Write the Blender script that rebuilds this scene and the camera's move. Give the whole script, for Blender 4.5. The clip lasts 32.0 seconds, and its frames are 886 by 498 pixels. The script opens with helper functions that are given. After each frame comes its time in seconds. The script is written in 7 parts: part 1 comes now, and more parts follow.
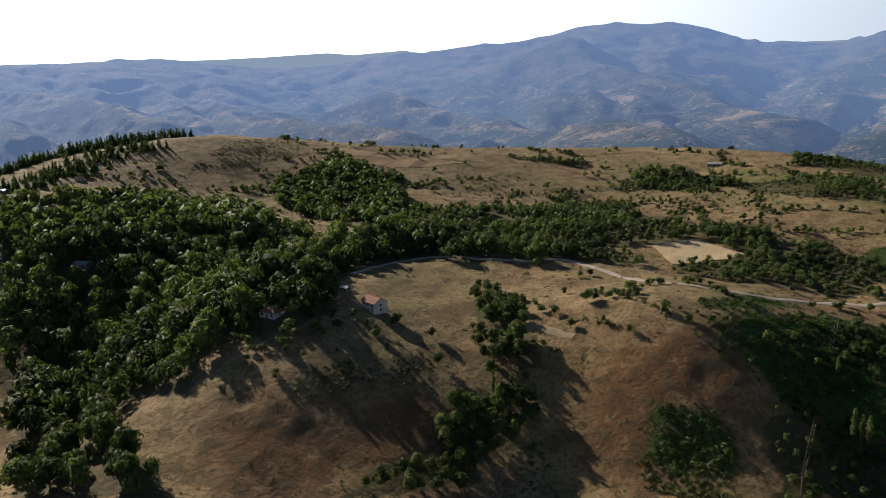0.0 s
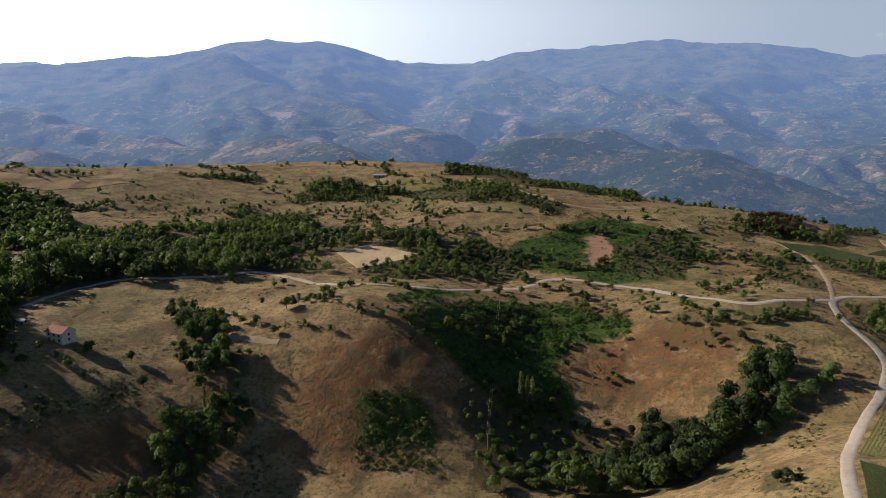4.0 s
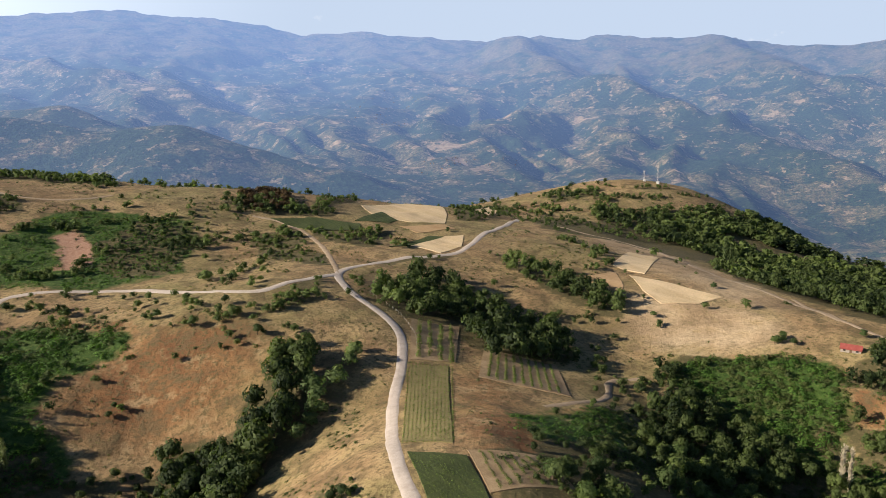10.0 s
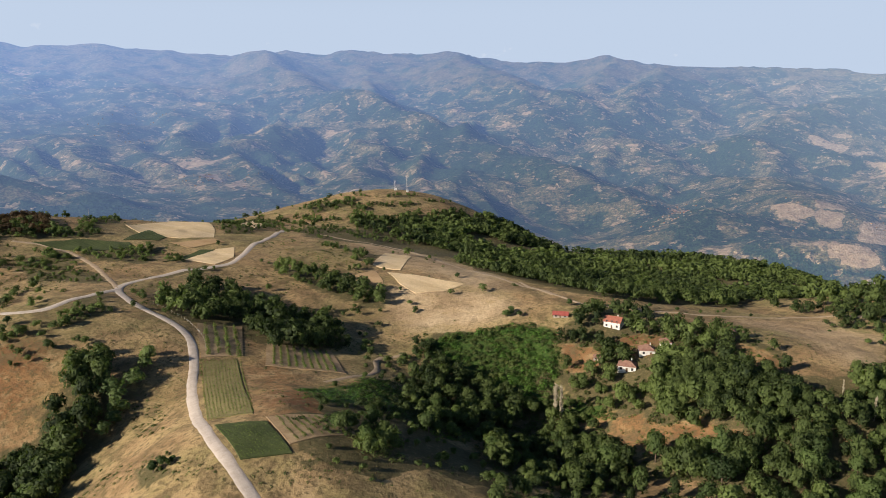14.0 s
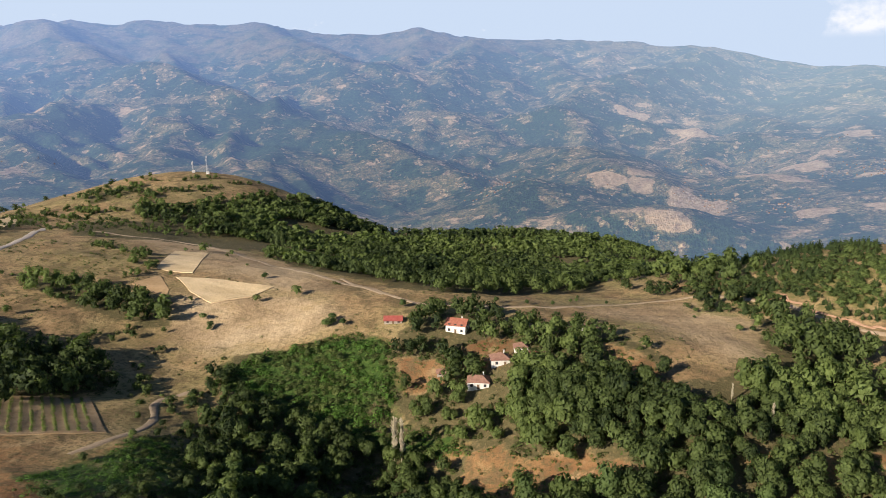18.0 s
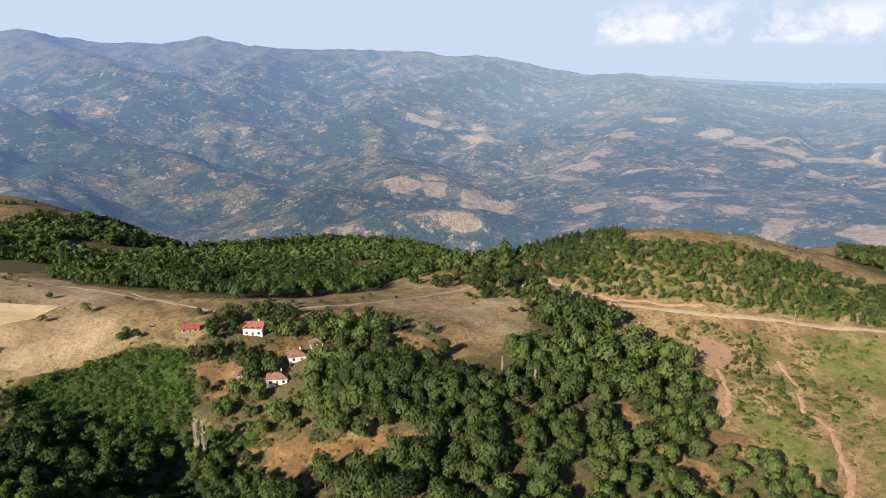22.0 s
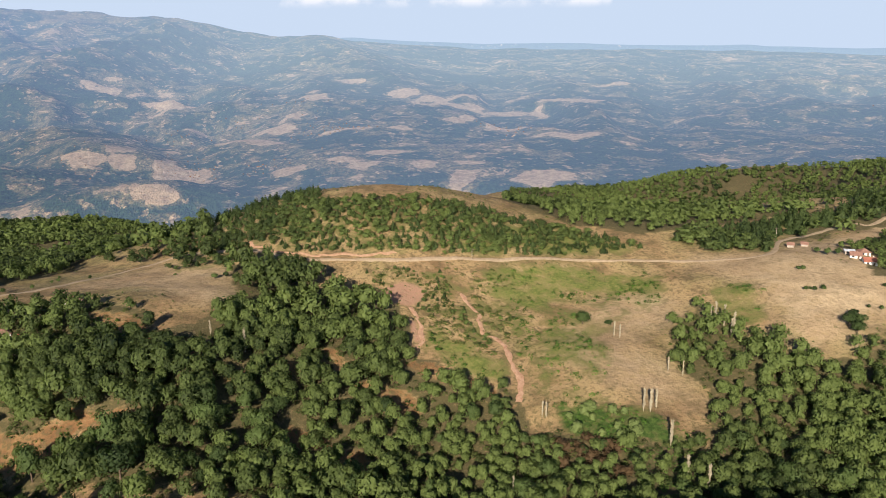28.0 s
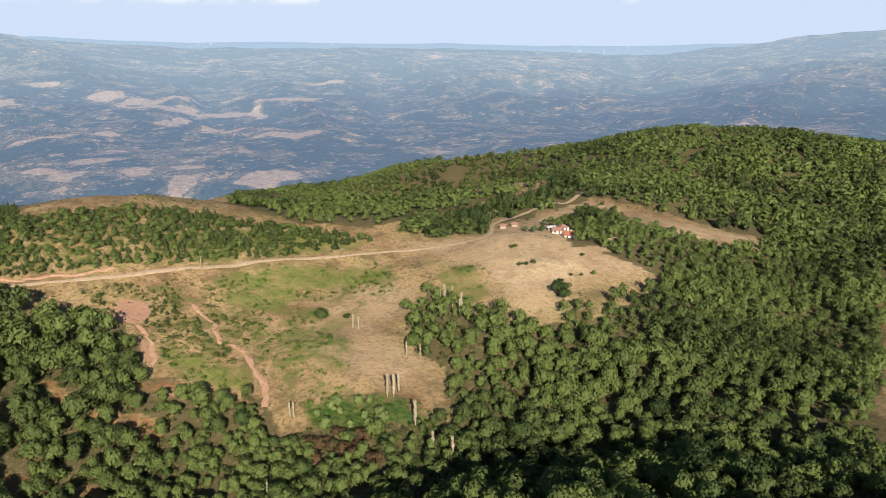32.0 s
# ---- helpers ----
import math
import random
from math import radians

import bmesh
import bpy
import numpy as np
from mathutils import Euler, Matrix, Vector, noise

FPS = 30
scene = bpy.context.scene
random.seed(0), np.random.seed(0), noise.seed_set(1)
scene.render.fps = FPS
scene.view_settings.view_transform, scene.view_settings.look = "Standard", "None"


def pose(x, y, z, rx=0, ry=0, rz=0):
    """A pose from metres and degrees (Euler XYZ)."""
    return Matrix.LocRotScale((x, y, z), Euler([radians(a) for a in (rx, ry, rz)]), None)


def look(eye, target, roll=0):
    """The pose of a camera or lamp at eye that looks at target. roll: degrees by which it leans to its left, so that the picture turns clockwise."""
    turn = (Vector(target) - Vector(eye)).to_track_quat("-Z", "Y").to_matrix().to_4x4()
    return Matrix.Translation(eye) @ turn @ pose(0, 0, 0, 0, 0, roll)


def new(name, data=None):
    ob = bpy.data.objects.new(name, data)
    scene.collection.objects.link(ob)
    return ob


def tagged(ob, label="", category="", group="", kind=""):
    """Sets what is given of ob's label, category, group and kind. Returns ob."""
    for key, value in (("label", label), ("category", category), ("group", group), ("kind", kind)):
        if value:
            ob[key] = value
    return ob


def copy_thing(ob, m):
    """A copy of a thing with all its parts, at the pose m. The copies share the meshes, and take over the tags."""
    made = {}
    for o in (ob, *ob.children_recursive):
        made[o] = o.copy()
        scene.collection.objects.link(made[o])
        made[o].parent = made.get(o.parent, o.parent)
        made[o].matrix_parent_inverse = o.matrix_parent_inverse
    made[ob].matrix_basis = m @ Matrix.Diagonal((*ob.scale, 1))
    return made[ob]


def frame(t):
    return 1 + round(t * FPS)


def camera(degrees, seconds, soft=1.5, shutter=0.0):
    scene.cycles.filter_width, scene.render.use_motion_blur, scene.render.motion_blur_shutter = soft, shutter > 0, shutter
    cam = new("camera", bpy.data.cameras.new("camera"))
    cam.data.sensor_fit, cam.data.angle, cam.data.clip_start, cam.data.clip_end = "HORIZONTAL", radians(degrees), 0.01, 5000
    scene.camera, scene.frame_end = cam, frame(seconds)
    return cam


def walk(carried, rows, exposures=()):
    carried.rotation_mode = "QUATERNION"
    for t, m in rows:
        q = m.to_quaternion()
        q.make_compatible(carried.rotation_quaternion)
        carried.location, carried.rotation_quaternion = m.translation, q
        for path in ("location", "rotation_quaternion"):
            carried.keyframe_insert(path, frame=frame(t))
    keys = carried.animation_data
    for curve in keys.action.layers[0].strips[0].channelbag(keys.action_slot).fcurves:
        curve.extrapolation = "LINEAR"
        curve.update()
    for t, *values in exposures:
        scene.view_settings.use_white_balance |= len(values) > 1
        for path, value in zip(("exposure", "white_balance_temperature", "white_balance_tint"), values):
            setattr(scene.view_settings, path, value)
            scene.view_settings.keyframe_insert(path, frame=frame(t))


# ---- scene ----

# ---- camera ----
cam = camera(58.85, 32.0, soft=0.5)
# seconds, x, y, z, pitch, lean, yaw
PATH = [
    (0.0, 7.3, -19.3, 121.6, -11.95, -0.76, 21.96),
    (0.5, 6.3, -20.3, 121.6, -11.88, -0.63, 18.61),
    (1.0, 5.4, -20.9, 121.5, -11.79, -0.57, 15.93),
    (1.5, 4.5, -21.1, 121.5, -11.75, -0.46, 12.86),
    (2.0, 3.6, -24.2, 121.6, -11.71, -0.44, 9.70),
    (2.5, 2.7, -32.8, 122.0, -11.39, -0.36, 6.72),
    (3.0, 1.0, -42.2, 122.5, -11.10, -0.28, 3.68),
    (3.5, -1.7, -46.9, 122.8, -10.95, -0.23, 0.57),
    (4.0, -3.8, -43.9, 122.7, -11.00, -0.18, -2.61),
    (4.5, -4.2, -32.3, 122.0, -11.31, -0.13, -5.86),
    (5.0, -2.5, -15.3, 121.0, -11.78, -0.07, -9.13),
    (5.5, 0.8, 1.5, 119.9, -12.26, 0.04, -12.28),
    (6.0, 4.2, 12.6, 119.1, -12.64, 0.12, -15.41),
    (6.5, 5.9, 15.6, 118.8, -12.66, 0.15, -18.77),
    (7.0, 6.7, 15.2, 118.7, -12.64, 0.17, -22.12),
    (7.5, 7.5, 14.9, 118.6, -12.65, 0.24, -25.23),
    (8.0, 8.3, 14.7, 118.5, -12.67, 0.24, -28.12),
    (8.5, 9.1, 14.5, 118.3, -12.67, 0.25, -31.04),
    (9.0, 9.7, 14.1, 118.2, -12.69, 0.19, -33.99),
    (9.5, 10.5, 13.7, 118.1, -12.68, 0.21, -36.97),
    (10.0, 11.1, 13.2, 118.0, -12.70, 0.18, -39.72),
    (10.5, 9.0, 10.1, 118.4, -12.70, 0.25, -42.25),
    (11.0, 1.3, 1.9, 119.7, -12.42, 0.19, -44.79),
    (11.5, -10.0, -8.5, 121.4, -12.11, 0.17, -47.38),
    (12.0, -22.1, -18.0, 123.3, -11.81, 0.23, -49.67),
    (12.5, -31.4, -24.0, 124.9, -11.70, 0.15, -51.76),
    (13.0, -35.0, -24.9, 125.5, -11.73, 0.15, -53.71),
    (13.5, -35.6, -23.6, 125.4, -11.71, 0.10, -55.75),
    (14.0, -36.3, -22.5, 125.4, -11.74, 0.18, -57.59),
    (14.5, -36.1, -20.6, 125.2, -11.74, 0.12, -59.66),
    (15.0, -32.5, -16.9, 124.5, -11.81, 0.07, -61.58),
    (15.5, -23.4, -11.3, 123.2, -11.99, 0.06, -63.26),
    (16.0, -10.5, -4.7, 121.4, -12.24, 0.06, -64.81),
    (16.5, 3.6, 1.5, 119.6, -12.54, 0.06, -66.32),
    (17.0, 17.4, 6.9, 118.0, -12.84, 0.05, -67.86),
    (17.5, 30.5, 11.7, 116.6, -13.12, 0.03, -69.43),
    (18.0, 43.8, 15.9, 115.2, -13.47, 0.01, -70.76),
    (18.5, 55.7, 18.8, 113.8, -13.77, 0.09, -71.86),
    (19.0, 62.7, 19.5, 112.9, -13.89, 0.06, -73.22),
    (19.5, 64.9, 18.2, 112.6, -13.88, 0.02, -75.33),
    (20.0, 64.3, 16.1, 112.6, -13.86, -0.02, -77.51),
    (20.5, 58.9, 13.2, 113.1, -13.74, -0.09, -79.65),
    (21.0, 47.8, 9.5, 114.3, -13.43, -0.13, -81.67),
    (21.5, 34.2, 5.9, 115.8, -13.11, -0.15, -83.49),
    (22.0, 19.5, 2.8, 117.6, -12.86, -0.12, -85.28),
    (22.5, 6.9, 0.8, 119.1, -12.61, 0.02, -87.07),
    (23.0, 1.1, 0.1, 119.9, -12.54, -0.07, -88.96),
    (23.5, 0.2, 0.0, 120.0, -12.56, -0.10, -90.97),
    (24.0, 0.1, 0.0, 120.0, -12.59, -0.13, -93.00),
    (24.5, 0.1, -0.0, 120.0, -12.83, -0.13, -94.95),
    (25.0, 0.1, -0.0, 120.0, -14.01, -0.15, -96.87),
    (25.5, 0.2, -0.0, 120.0, -14.79, -0.15, -98.76),
    (26.0, 0.4, -0.1, 120.0, -15.35, -0.16, -100.62),
    (26.5, 0.4, -0.1, 119.9, -15.56, -0.18, -102.41),
    (27.0, 0.3, -0.1, 120.0, -15.58, -0.19, -104.07),
    (27.5, 0.0, -0.0, 120.0, -15.56, -0.20, -105.57),
    (28.0, -0.2, 0.1, 120.0, -15.57, -0.21, -106.97),
    (28.5, -0.3, 0.1, 120.0, -15.62, -0.23, -108.67),
    (29.0, -0.5, 0.2, 120.1, -15.63, -0.22, -111.09),
    (29.5, -0.7, 0.3, 120.1, -15.63, -0.18, -113.45),
    (30.0, -0.7, 0.3, 120.1, -15.66, -0.24, -115.83),
    (30.5, -0.8, 0.4, 120.1, -15.67, -0.23, -118.44),
    (31.0, -0.9, 0.5, 120.1, -15.70, -0.15, -121.45),
    (31.5, -1.1, 0.8, 120.2, -15.70, -0.11, -124.30),
    (32.0, -1.9, 1.4, 120.3, -15.70, -0.01, -127.10),
]
walk(cam, [(t, pose(x, y, z, 90 + p, 0, w) @ pose(0, 0, 0, 0, 0, r)) for t, x, y, z, p, r, w in PATH],
     exposures=[(0, -0.5), (2.5, -0.46), (5, -0.34), (6.5, 0.0), (8, 0.13), (11, 0.15), (14, 0.03), (18, 0.22), (20, 0.28), (23, 0.1), (25, -0.02), (28, 0.2), (32, 0.27)])

# ---- sky, sun ----
SUN_AZ, SUN_EL = 61.0, 24.0          # degrees, counter-clockwise from +y, and above the horizon
world = bpy.data.worlds.new("sky")
scene.world = world
world.use_nodes = True
wn, wl = world.node_tree.nodes, world.node_tree.links
wn.clear()
w_out = wn.new("ShaderNodeOutputWorld")
w_bg = wn.new("ShaderNodeBackground")
w_sky = wn.new("ShaderNodeTexSky")
w_sky.sky_type = "NISHITA"
w_sky.sun_disc = False
w_sky.sun_elevation = radians(SUN_EL)
w_sky.sun_rotation = radians(-SUN_AZ)
w_sky.altitude, w_sky.air_density, w_sky.dust_density, w_sky.ozone_density = 900, 1.0, 0.7, 3.0
w_bg.inputs["Strength"].default_value = 0.12
# pale haze low over the horizon, and a few thin clouds
w_geo = wn.new("ShaderNodeTexCoord")
w_sep = wn.new("ShaderNodeSeparateXYZ")
wl.new(w_geo.outputs["Generated"], w_sep.inputs[0])
w_low = wn.new("ShaderNodeMapRange")
w_low.interpolation_type = "SMOOTHSTEP"
for key_, val_ in (("From Min", 0.08), ("From Max", 0.27), ("To Min", 1.0), ("To Max", 0.0)):
    w_low.inputs[key_].default_value = val_
wl.new(w_sep.outputs["Z"], w_low.inputs["Value"])
w_haze = wn.new("ShaderNodeMix")
w_haze.data_type, w_haze.blend_type = "RGBA", "LIGHTEN"
w_haze.inputs[7].default_value = (4.4, 5.25, 6.6, 1)
w_dim = wn.new("ShaderNodeMix")
w_dim.data_type, w_dim.blend_type = "RGBA", "MULTIPLY"
w_dim.inputs[0].default_value = 1.0
w_dim.inputs[7].default_value = (0.50, 0.53, 0.57, 1)
wl.new(w_sky.outputs[0], w_dim.inputs[6])
wl.new(w_low.outputs[0], w_haze.inputs[0])
wl.new(w_dim.outputs[2], w_haze.inputs[6])
w_map = wn.new("ShaderNodeMapping")
w_map.inputs["Scale"].default_value = (1, 1, 1.5)
w_map.inputs["Location"].default_value = (0.7, 0.2, 0.1)
w_cl = wn.new("ShaderNodeTexNoise")
w_cl.inputs["Scale"].default_value, w_cl.inputs["Detail"].default_value, w_cl.inputs["Roughness"].default_value = 17, 7, 0.58
wl.new(w_geo.outputs["Generated"], w_map.inputs[0])
wl.new(w_map.outputs[0], w_cl.inputs["Vector"])
w_rp = wn.new("ShaderNodeMapRange")
for key_, val_ in (("From Min", 0.66), ("From Max", 0.82), ("To Min", 0.0), ("To Max", 0.6)):
    w_rp.inputs[key_].default_value = val_
w_cloud = wn.new("ShaderNodeMix")
w_cloud.data_type = "RGBA"
# two banks of small heaped clouds over the basin, thinner ones between
w_heap = None
for b_, spread_, gain_ in ((-100.0, 6.5, 0.26), (-112.0, 9.0, 0.24), (-140.0, 12.0, 0.14)):
    w_side = wn.new("ShaderNodeVectorMath")
    w_side.operation = "DOT_PRODUCT"
    w_side.inputs[1].default_value = (-math.sin(radians(b_)) * 0.9986, math.cos(radians(b_)) * 0.9986, 0.053)
    wl.new(w_geo.outputs["Generated"], w_side.inputs[0])
    w_sr = wn.new("ShaderNodeMapRange")
    w_sr.interpolation_type = "SMOOTHSTEP"
    for key_, val_ in (("From Min", math.cos(radians(spread_))), ("From Max", 1.0), ("To Min", 0.0), ("To Max", gain_)):
        w_sr.inputs[key_].default_value = val_
    wl.new(w_side.outputs["Value"], w_sr.inputs["Value"])
    if w_heap is None:
        w_heap = w_sr.outputs[0]
    else:
        w_add = wn.new("ShaderNodeMath")
        wl.new(w_heap, w_add.inputs[0])
        wl.new(w_sr.outputs[0], w_add.inputs[1])
        w_heap = w_add.outputs[0]
w_dens = wn.new("ShaderNodeMath")
wl.new(w_cl.outputs["Fac"], w_dens.inputs[0])
wl.new(w_heap, w_dens.inputs[1])
wl.new(w_dens.outputs[0], w_rp.inputs["Value"])
w_band = []
for lo_, hi_, a_, b_ in ((0.024, 0.036, 0.0, 1.0), (0.055, 0.085, 1.0, 0.1)):
    w_b = wn.new("ShaderNodeMapRange")
    w_b.interpolation_type = "SMOOTHSTEP"
    for key_, val_ in (("From Min", lo_), ("From Max", hi_), ("To Min", a_), ("To Max", b_)):
        w_b.inputs[key_].default_value = val_
    wl.new(w_sep.outputs["Z"], w_b.inputs["Value"])
    w_band.append(w_b)
w_bm = wn.new("ShaderNodeMath")
w_bm.operation = "MULTIPLY"
wl.new(w_band[0].outputs[0], w_bm.inputs[0])
wl.new(w_band[1].outputs[0], w_bm.inputs[1])
w_cm2 = wn.new("ShaderNodeMath")
w_cm2.operation = "MULTIPLY"
wl.new(w_bm.outputs[0], w_cm2.inputs[0])
wl.new(w_rp.outputs[0], w_cm2.inputs[1])
wl.new(w_cm2.outputs[0], w_cloud.inputs[0])
wl.new(w_haze.outputs[2], w_cloud.inputs[6])
w_cloud.inputs[7].default_value = (8.6, 8.2, 8.2, 1)
# the veil round the sun
w_dot = wn.new("ShaderNodeVectorMath")
w_dot.operation = "DOT_PRODUCT"
w_dot.inputs[1].default_value = (-math.sin(radians(SUN_AZ)) * math.cos(radians(SUN_EL)), math.cos(radians(SUN_AZ)) * math.cos(radians(SUN_EL)), math.sin(radians(SUN_EL)))
wl.new(w_geo.outputs["Generated"], w_dot.inputs[0])
w_pos = wn.new("ShaderNodeMath")
w_pos.operation = "MAXIMUM"
w_pos.inputs[1].default_value = 0.0
wl.new(w_dot.outputs["Value"], w_pos.inputs[0])
w_pow = wn.new("ShaderNodeMath")
w_pow.operation = "POWER"
w_pow.inputs[1].default_value = 1.8
wl.new(w_pos.outputs[0], w_pow.inputs[0])
w_veil = wn.new("ShaderNodeMix")
w_veil.data_type, w_veil.blend_type = "RGBA", "ADD"
w_vl = wn.new("ShaderNodeMath")
w_vl.operation = "MULTIPLY"
wl.new(w_pow.outputs[0], w_vl.inputs[0])
wl.new(w_low.outputs[0], w_vl.inputs[1])
wl.new(w_vl.outputs[0], w_veil.inputs[0])
wl.new(w_cloud.outputs[2], w_veil.inputs[6])
w_veil.inputs[7].default_value = (19, 19.5, 20, 1)
wl.new(w_veil.outputs[2], w_bg.inputs["Color"])
wl.new(w_bg.outputs[0], w_out.inputs["Surface"])

sun = new("sun", bpy.data.lights.new("sun", "SUN"))
sun.data.energy, sun.data.angle, sun.data.color = 7.5, radians(0.6), (1.0, 0.89, 0.75)
sun_dir = Vector((-math.sin(radians(SUN_AZ)) * math.cos(radians(SUN_EL)), math.cos(radians(SUN_AZ)) * math.cos(radians(SUN_EL)), math.sin(radians(SUN_EL))))
sun.matrix_world = look(sun_dir * 3000, (0, 0, 0))

# ---- materials ----
def material(name, rough=0.9):
    m = bpy.data.materials.new(name)
    m.use_nodes = True
    b = m.node_tree.nodes["Principled BSDF"]
    b.inputs["Roughness"].default_value = rough
    b.inputs["Specular IOR Level"].default_value = 0.2
    return m, m.node_tree.nodes, m.node_tree.links, b


def noise_tex(nodes, links, scale, detail=4.0, rough=0.6, stretch=None):
    tc = nodes.new("ShaderNodeNewGeometry")
    t = nodes.new("ShaderNodeTexNoise")
    t.inputs["Scale"].default_value, t.inputs["Detail"].default_value, t.inputs["Roughness"].default_value = scale, detail, rough
    src = tc.outputs["Position"]
    if stretch:
        mp = nodes.new("ShaderNodeMapping")
        mp.inputs["Scale"].default_value = stretch[:3]
        mp.inputs["Rotation"].default_value = (0, 0, radians(stretch[3]))
        links.new(src, mp.inputs["Vector"])
        src = mp.outputs["Vector"]
    links.new(src, t.inputs["Vector"])
    return t.outputs["Fac"]


def ramp(nodes, links, fac, stops):
    r = nodes.new("ShaderNodeValToRGB")
    while len(r.color_ramp.elements) < len(stops):
        r.color_ramp.elements.new(0.5)
    for e, (p, c) in zip(r.color_ramp.elements, stops):
        e.position, e.color = p, (c, c, c, 1) if isinstance(c, (int, float)) else (*c, 1)
    links.new(fac, r.inputs["Fac"])
    return r.outputs["Color"]


def mix(nodes, links, fac, a, b, mode="MIX"):
    n = nodes.new("ShaderNodeMix")
    n.data_type, n.blend_type = "RGBA", mode
    for key, v in ((0, fac), (6, a), (7, b)):
        if isinstance(v, (int, float)):
            n.inputs[key].default_value = v
        elif isinstance(v, tuple):
            n.inputs[key].default_value = (*v, 1)
        else:
            links.new(v, n.inputs[key])
    return n.outputs[2]


def calc(nodes, links, op, a, b=0.0, clamp=False):
    n = nodes.new("ShaderNodeMath")
    n.operation, n.use_clamp = op, clamp
    for key, v in ((0, a), (1, b)):
        if isinstance(v, (int, float)):
            n.inputs[key].default_value = v
        else:
            links.new(v, n.inputs[key])
    return n.outputs[0]


def attribute(nodes, name):
    a = nodes.new("ShaderNodeAttribute")
    a.attribute_name = name
    return a.outputs["Fac"]


def bump(nodes, links, bsdf, height, strength=0.5, distance=0.1):
    b = nodes.new("ShaderNodeBump")
    b.inputs["Strength"].default_value, b.inputs["Distance"].default_value = strength, distance
    links.new(height, b.inputs["Height"])
    links.new(b.outputs["Normal"], bsdf.inputs["Normal"])


def broken(n, l, value, noise_value, width=0.5):
    """A patch's share, broken up at its edge by noise."""
    s = calc(n, l, "ADD", value, calc(n, l, "MULTIPLY", calc(n, l, "SUBTRACT", noise_value, 0.5), 1.5))
    return ramp(n, l, s, [(0.5 - width / 2, 0.0), (0.5 + width / 2, 1.0)])


def ground_material():
    m, n, l, b = material("dry_hillside", 0.95)
    big = noise_tex(n, l, 0.009, 3)
    zone = noise_tex(n, l, 0.026, 5, 0.6)
    mid = noise_tex(n, l, 0.10, 5, 0.62)
    tuft = noise_tex(n, l, 0.50, 5, 0.66)
    fine = noise_tex(n, l, 1.9, 3, 0.7)
    # burnt umber, straw and thin olive grass in wide drifts
    c = ramp(n, l, zone, [(0.34, (0.205, 0.128, 0.064)), (0.45, (0.300, 0.196, 0.098)), (0.54, (0.355, 0.248, 0.122)), (0.66, (0.270, 0.212, 0.090))])
    c = mix(n, l, ramp(n, l, big, [(0.50, 0.0), (0.62, 0.6)]), c, (0.215, 0.185, 0.076))
    c = mix(n, l, broken(n, l, attribute(n, "rust"), mid, 0.9), c, ramp(n, l, zone, [(0.36, (0.158, 0.073, 0.032)), (0.50, (0.235, 0.118, 0.050)), (0.62, (0.300, 0.166, 0.073))]))
    c = mix(n, l, broken(n, l, attribute(n, "pale"), mid, 0.7), c, ramp(n, l, zone, [(0.36, (0.330, 0.228, 0.130)), (0.50, (0.435, 0.312, 0.182)), (0.64, (0.500, 0.372, 0.228))]))
    # rank weeds and trodden earth, a few metres across
    calm = calc(n, l, "SUBTRACT", 1.0, calc(n, l, "MULTIPLY", attribute(n, "pale"), 0.65))
    c = mix(n, l, calc(n, l, "MULTIPLY", ramp(n, l, mid, [(0.50, 0.0), (0.60, 0.75)]), calm), c, (0.150, 0.108, 0.054))
    c = mix(n, l, ramp(n, l, mid, [(0.33, 0.6), (0.45, 0.0)]), c, (0.400, 0.285, 0.150))
    c = mix(n, l, calc(n, l, "MULTIPLY", ramp(n, l, tuft, [(0.50, 0.0), (0.60, 0.72)]), calm), c, ramp(n, l, big, [(0.4, (0.115, 0.086, 0.042)), (0.6, (0.110, 0.100, 0.040))]))
    c = mix(n, l, broken(n, l, attribute(n, "scar"), mid, 0.35), c, ramp(n, l, tuft, [(0.3, (0.30, 0.165, 0.105)), (0.7, (0.46, 0.28, 0.19))]))
    lush = broken(n, l, attribute(n, "lush"), mid, 0.5)
    c = mix(n, l, lush, c, ramp(n, l, tuft, [(0.3, (0.082, 0.108, 0.024)), (0.52, (0.152, 0.170, 0.043)), (0.72, (0.255, 0.230, 0.084))]))
    c = mix(n, l, broken(n, l, attribute(n, "fern"), mid, 0.5), c, ramp(n, l, tuft, [(0.3, (0.024, 0.052, 0.011)), (0.52, (0.056, 0.098, 0.019)), (0.72, (0.105, 0.142, 0.034))]))
    # woodland floor: litter and undergrowth, painted darker for the shade between crowns
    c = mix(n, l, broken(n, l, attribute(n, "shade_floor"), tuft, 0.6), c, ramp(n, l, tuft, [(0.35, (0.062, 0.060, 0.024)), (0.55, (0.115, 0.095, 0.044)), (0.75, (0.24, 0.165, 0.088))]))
    c = mix(n, l, 0.55, c, ramp(n, l, fine, [(0.25, 0.62), (0.75, 1.2)]), "MULTIPLY")
    l.new(c, b.inputs["Base Color"])
    bump(n, l, b, calc(n, l, "ADD", calc(n, l, "ADD", tuft, calc(n, l, "MULTIPLY", mid, 2.2)), calc(n, l, "MULTIPLY", fine, 0.25)), 0.6, 0.8)
    return m


